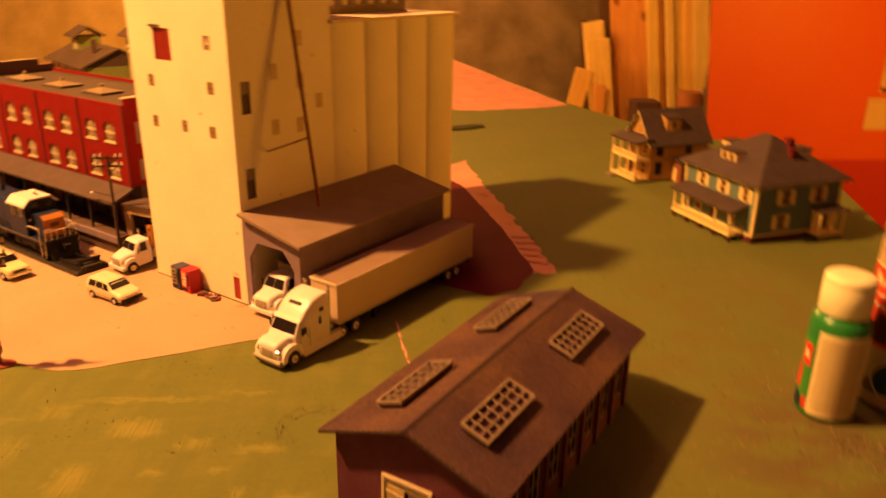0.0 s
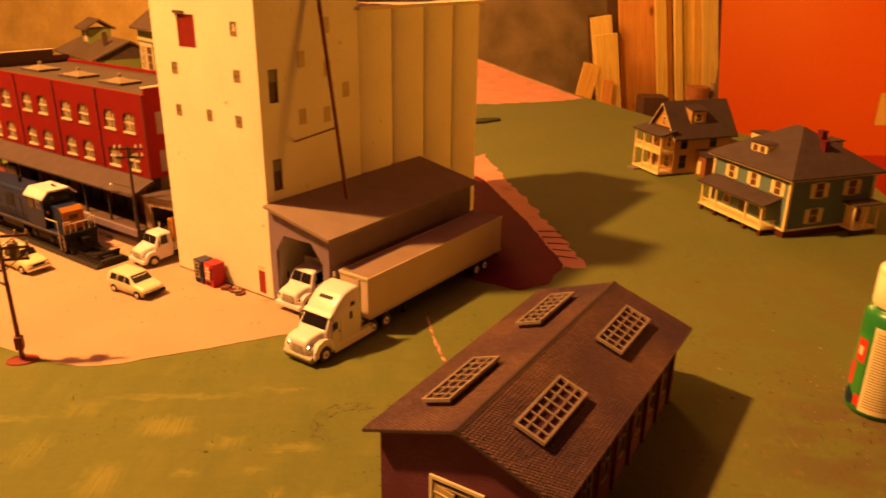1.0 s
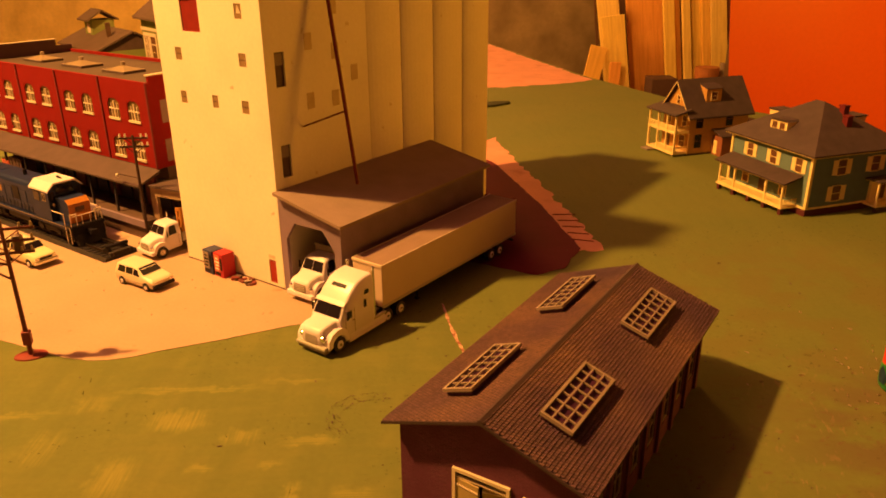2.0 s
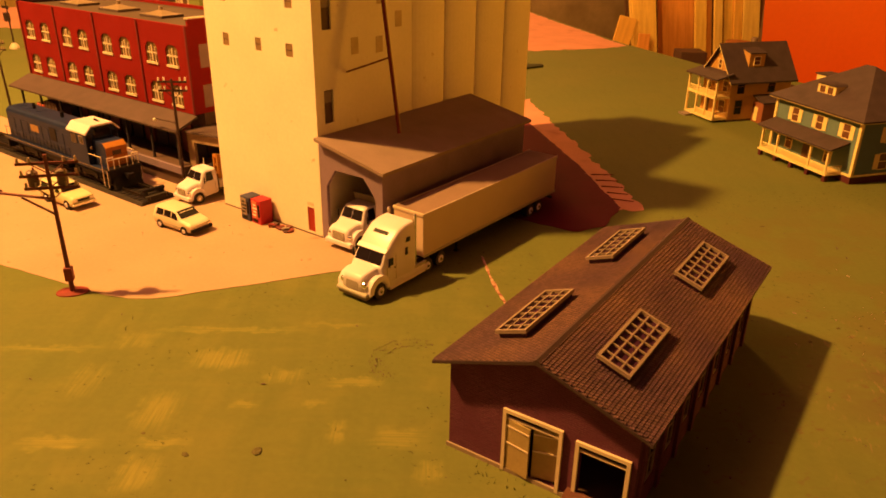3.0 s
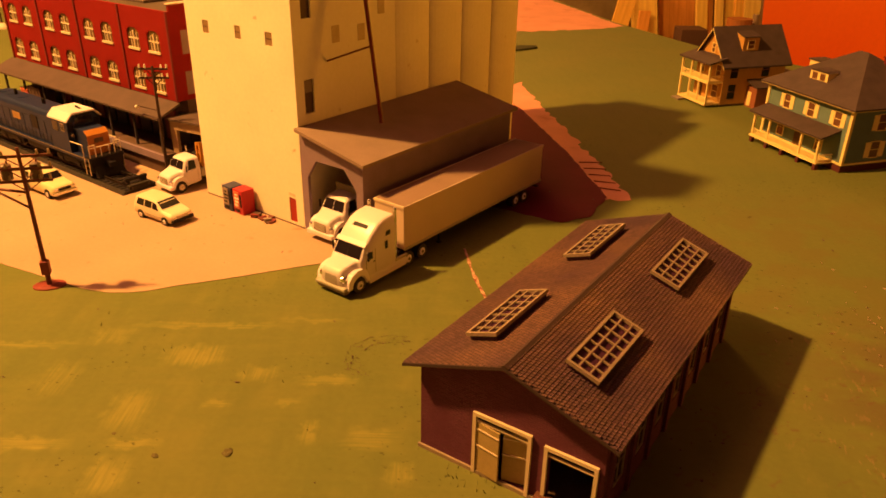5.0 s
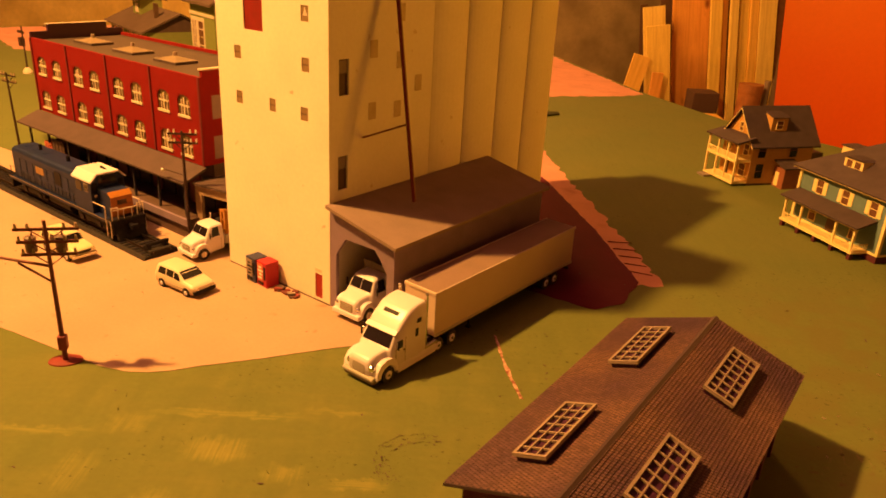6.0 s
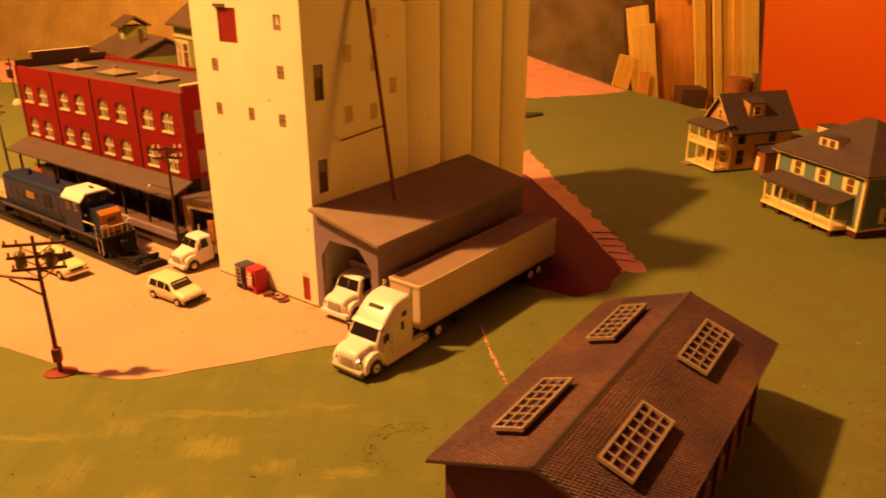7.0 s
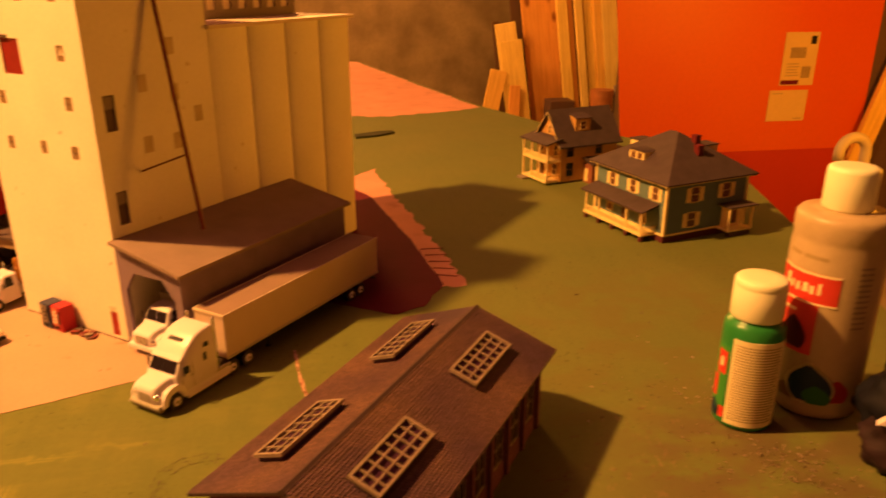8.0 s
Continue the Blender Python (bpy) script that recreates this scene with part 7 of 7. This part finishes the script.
# ---- things beyond the table ----
def wood_mat(name, tone):
    """Sawn pine: grain along the board, darker streaks and a few knots."""
    m = mat(name, tone, 0.6, 0.2, 6, 90, 0.1)
    n, l = m.node_tree.nodes, m.node_tree.links
    b, co = n["Principled BSDF"], n["Texture Coordinate"]
    color = b.inputs["Base Color"].links[0].from_socket
    for scale, lo, hi, dark, amount in (((60, 60, 2.2), 0.45, 0.65, 0.6, 0.45), ((160, 160, 5), 0.50, 0.62, 0.65, 0.35)):
        mp, t, r, x, k = n.new("ShaderNodeMapping"), n.new("ShaderNodeTexNoise"), n.new("ShaderNodeMapRange"), n.new("ShaderNodeMix"), n.new("ShaderNodeMath")
        mp.inputs["Scale"].default_value = scale
        t.inputs["Scale"].default_value = 1
        l.new(co.outputs["Object"], mp.inputs["Vector"])
        l.new(mp.outputs["Vector"], t.inputs["Vector"])
        r.inputs["From Min"].default_value, r.inputs["From Max"].default_value = lo, hi
        l.new(t.outputs["Fac"], r.inputs["Value"])
        k.operation, k.inputs[1].default_value = "MULTIPLY", amount
        l.new(r.outputs["Result"], k.inputs[0])
        x.data_type = "RGBA"
        l.new(k.outputs[0], x.inputs["Factor"])
        l.new(color, x.inputs["A"])
        x.inputs["B"].default_value = (tone[0] * dark, tone[1] * dark * 0.85, tone[2] * dark * 0.7, 1)
        color = x.outputs["Result"]
    mp, v, r, x = n.new("ShaderNodeMapping"), n.new("ShaderNodeTexVoronoi"), n.new("ShaderNodeMapRange"), n.new("ShaderNodeMix")
    mp.inputs["Scale"].default_value = (14, 14, 6.5)
    v.inputs["Scale"].default_value = 1
    l.new(co.outputs["Object"], mp.inputs["Vector"])
    l.new(mp.outputs["Vector"], v.inputs["Vector"])
    r.inputs["From Min"].default_value, r.inputs["From Max"].default_value = 0.30, 0.16
    l.new(v.outputs["Distance"], r.inputs["Value"])
    x.data_type = "RGBA"
    l.new(r.outputs["Result"], x.inputs["Factor"])
    l.new(color, x.inputs["A"])
    x.inputs["B"].default_value = (tone[0] * 0.3, tone[1] * 0.2, tone[2] * 0.15, 1)
    l.new(x.outputs["Result"], b.inputs["Base Color"])
    return m


def plank(label, x, depth, z, wid, thick, length, lean, roll, material):
    """A board on the floor leaning back against the wall; x: across, depth: ahead."""
    p = Vector((-0.02, 0.056)) + AHEAD * depth + RIGHT * x
    m = Matrix.Translation((p.x, p.y, z)) @ Matrix.Rotation(math.atan2(RIGHT.y, RIGHT.x), 4, "Z") @ Matrix.Rotation(radians(-lean), 4, "X") @ Matrix.Rotation(radians(roll), 4, "Y")
    ob = part("plank", B((-wid / 2, wid / 2, 0, thick, 0, length), bevel=0.003), material)
    ob.matrix_world = m
    return tagged(ob, label, "plank", "leaning planks")


PINE = []
for tone in ((0.95, 0.69, 0.17), (0.93, 0.58, 0.13), (0.86, 0.42, 0.10), (0.96, 0.73, 0.22)):
    PINE.append(wood_mat("pine_board", tone))
plank("short pale board leaning on the wall", 1.000, 4.45, -0.9, 0.10, 0.02, 0.64, 3, 12, PINE[1])
plank("short brown pine board end", 1.205, 4.40, -0.9, 0.066, 0.02, 0.54, 3, 2, PINE[2])
plank("narrow pine board with a cut top", 1.330, 4.52, -0.9, 0.14, 0.02, 0.80, 3, -8, PINE[0])
plank("wide pine board leaning on the wall", 1.342, 4.62, -0.9, 0.13, 0.02, 0.90, 2, -9, PINE[3])
plank("dark narrow board beside the pine boards", 1.250, 4.68, -0.9, 0.045, 0.02, 0.90, 2, -6, WOOD_DARK)
# Dark strip added to fill a shaded gap in the row of boards.
plank("dark strip for the shaded gap behind the pine boards", 1.420, 4.76, -0.9, 0.10, 0.02, 2.2, 2, -6, WOOD_DARK)
plank("broad knotty pine sheet", 1.560, 4.70, -0.9, 0.220, 0.02, 2.2, 1.5, -7.5, PINE[2])
for x, depth, wid, tone in ((1.677, 4.58, 0.066, 0), (1.732, 4.62, 0.046, 2), (1.776, 4.56, 0.046, 3), (1.842, 4.58, 0.050, 0), (1.892, 4.56, 0.046, 1), (1.968, 4.55, 0.098, 3)):
    plank("tall narrow knotty pine board" if wid < 0.09 else "tall broad pine board near the red wall", x, depth, -0.9, wid, 0.03, 2.2, 1.5, -7.6, PINE[tone])
# Another dark strip put in for the shade between the narrow boards.
plank("dark strip for the shaded gap between narrow pine boards", 1.810, 4.70, -0.9, 0.09, 0.02, 2.2, 1.5, -7.6, WOOD_DARK)
# Brown strip closing the edge between the boards and the red wall.
plank("brown strip beside the red wall", 2.060, 4.60, -0.9, 0.10, 0.03, 2.2, 1.5, -7.6, RUST_WOOD)
plank("slanting orange board beside the red wall", 2.395, 3.02, -0.9, 0.088, 0.03, 2.0, 1, 16.5, PINE[1])


def far_point(x, depth, z):
    p = Vector((-0.02, 0.056)) + AHEAD * depth + RIGHT * x
    return Matrix.Translation((p.x, p.y, z)) @ Matrix.Rotation(math.atan2(RIGHT.y, RIGHT.x), 4, "Z")


def posters():
    """Two sheets of paper on the red wall."""
    for label, x, z, w, h, kind in (("pale printed notice on the red wall", 2.175, -0.198, 0.163, 0.231, 0), ("pale blank paper sheet on the red wall", 2.147, -0.358, 0.187, 0.139, 1)):
        ob = part("paper_notice", B((-w / 2, w / 2, -0.004, -0.001, 0, h)), PAPER)
        ob.matrix_world = far_point(x, 3.1, z)
        tagged(ob, label, "notice", "papers on the wall")
        if kind == 0:
            part("picture_block", B((-w * 0.30, w * 0.15, -0.0055, -0.004, h * 0.52, h * 0.72)), PAPER_GREY, ob)
            part("picture_block", B((w * 0.10, w * 0.36, -0.0055, -0.004, h * 0.14, h * 0.36)), PAPER_GREY, ob)
            part("stamp", B((w * 0.26, w * 0.42, -0.0055, -0.004, h * 0.78, h * 0.93)), BLACK, ob)
            part("red_bar", B((-w * 0.47, w * 0.05, -0.0055, -0.004, h * 0.02, h * 0.10)), MAROON, ob)
            for k in range(5):
                part("print_line", B((-w * 0.35, w * (0.02 - 0.03 * (k % 3)), -0.0052, -0.004, h * (0.18 + 0.055 * k), h * (0.20 + 0.055 * k))), PRINT, ob)
        else:
            part("print_line", B((w * 0.2, w * 0.42, -0.0052, -0.004, h * 0.06, h * 0.10)), PRINT, ob)
            part("print_line", B((-w * 0.42, -w * 0.15, -0.0052, -0.004, h * 0.88, h * 0.91)), PRINT, ob)


PAPER = mat("old_paper", (0.62, 0.42, 0.17), 0.7, 0.12, 9, 90, 0.05)
PAPER_GREY = mat("grey_picture_print", (0.34, 0.24, 0.11), 0.7, 0.3, 40, 200, 0)
posters()


def hook_pipe():
    """The pale bent pipe that stands behind the bottles."""
    pts = [Vector((0.055, 0, -0.25)), Vector((0.055, 0, -0.1)), Vector((0.055, 0, 0.0))] + [Vector((0.055 * math.cos(a), 0, 0.055 * math.sin(a))) for a in [math.pi * k / 16 for k in range(1, 17)]] + [Vector((-0.055, 0, -0.03))]
    bm, rings = bmesh.new(), []
    for i, p in enumerate(pts):
        d = (pts[min(i + 1, len(pts) - 1)] - pts[max(i - 1, 0)]).normalized()
        side = Vector((0, 1, 0))
        up = d.cross(side)
        rings.append([bm.verts.new(p + 0.020 * (side * math.cos(a) + up * math.sin(a))) for a in [2 * math.pi * k / 18 for k in range(18)]])
    for a, c in zip(rings, rings[1:]):
        for k in range(18):
            bm.faces.new((a[k], a[(k + 1) % 18], c[(k + 1) % 18], c[k]))
    bm.faces.new(rings[0])
    bm.faces.new(rings[-1])
    ob = part("bent_pipe", bm, PIPE, None, "", True)
    ob.matrix_world = far_point(2.016, 2.45, -0.352)
    tagged(ob, "pale bent pipe standing behind the bottles", "pipe")
    post = part("pipe_post", B((0.035, 0.075, -0.02, 0.02, -0.62, -0.24)), PIPE, ob)


PIPE = mat("pale_grey_pipe", (0.46, 0.38, 0.26), 0.5, 0.15, 20, 200)
hook_pipe()


RUST = mat("rusty_orange", (0.44, 0.17, 0.06), 0.6, 0.35, 18, 120)


def floor_clutter():
    """Odds and ends at the foot of the boards."""
    for name, label, x, depth, z0, w, h, material in (("cardboard_box", "dark cardboard box among the boards", 1.50, 4.42, -0.9, 0.15, 0.45, DARK_BROWN), ("storage_box", "pale brown box beside the boards", 1.47, 4.2, -0.9, 0.15, 0.35, PINE[1]),
                                                 ("rusty_bucket", "rusty orange bucket in front of the boards", 1.705, 4.25, -0.9, 0.13, 0.53, RUST), ("white_pipe", "pale pipe end standing before the boards", 1.815, 4.3, -0.9, 0.035, 0.545, CREAM_GREY), ("grey_pipe", "grey pipe standing before the boards", 1.855, 4.28, -0.9, 0.045, 0.56, CAN)):
        if "bucket" in name or "pipe" in name:
            bm = lathe([(w * 0.42, 0), (w * 0.5, h * 0.9), (w * 0.52, h * 0.92), (w * 0.52, h), (w * 0.45, h)], 24)
        else:
            bm = B((-w / 2, w / 2, -w / 2, w / 2, 0, h), bevel=0.004)
        ob = part(name, bm, material)
        ob.matrix_world = far_point(x, depth, z0)
        tagged(ob, label, name.split("_")[-1])


floor_clutter()
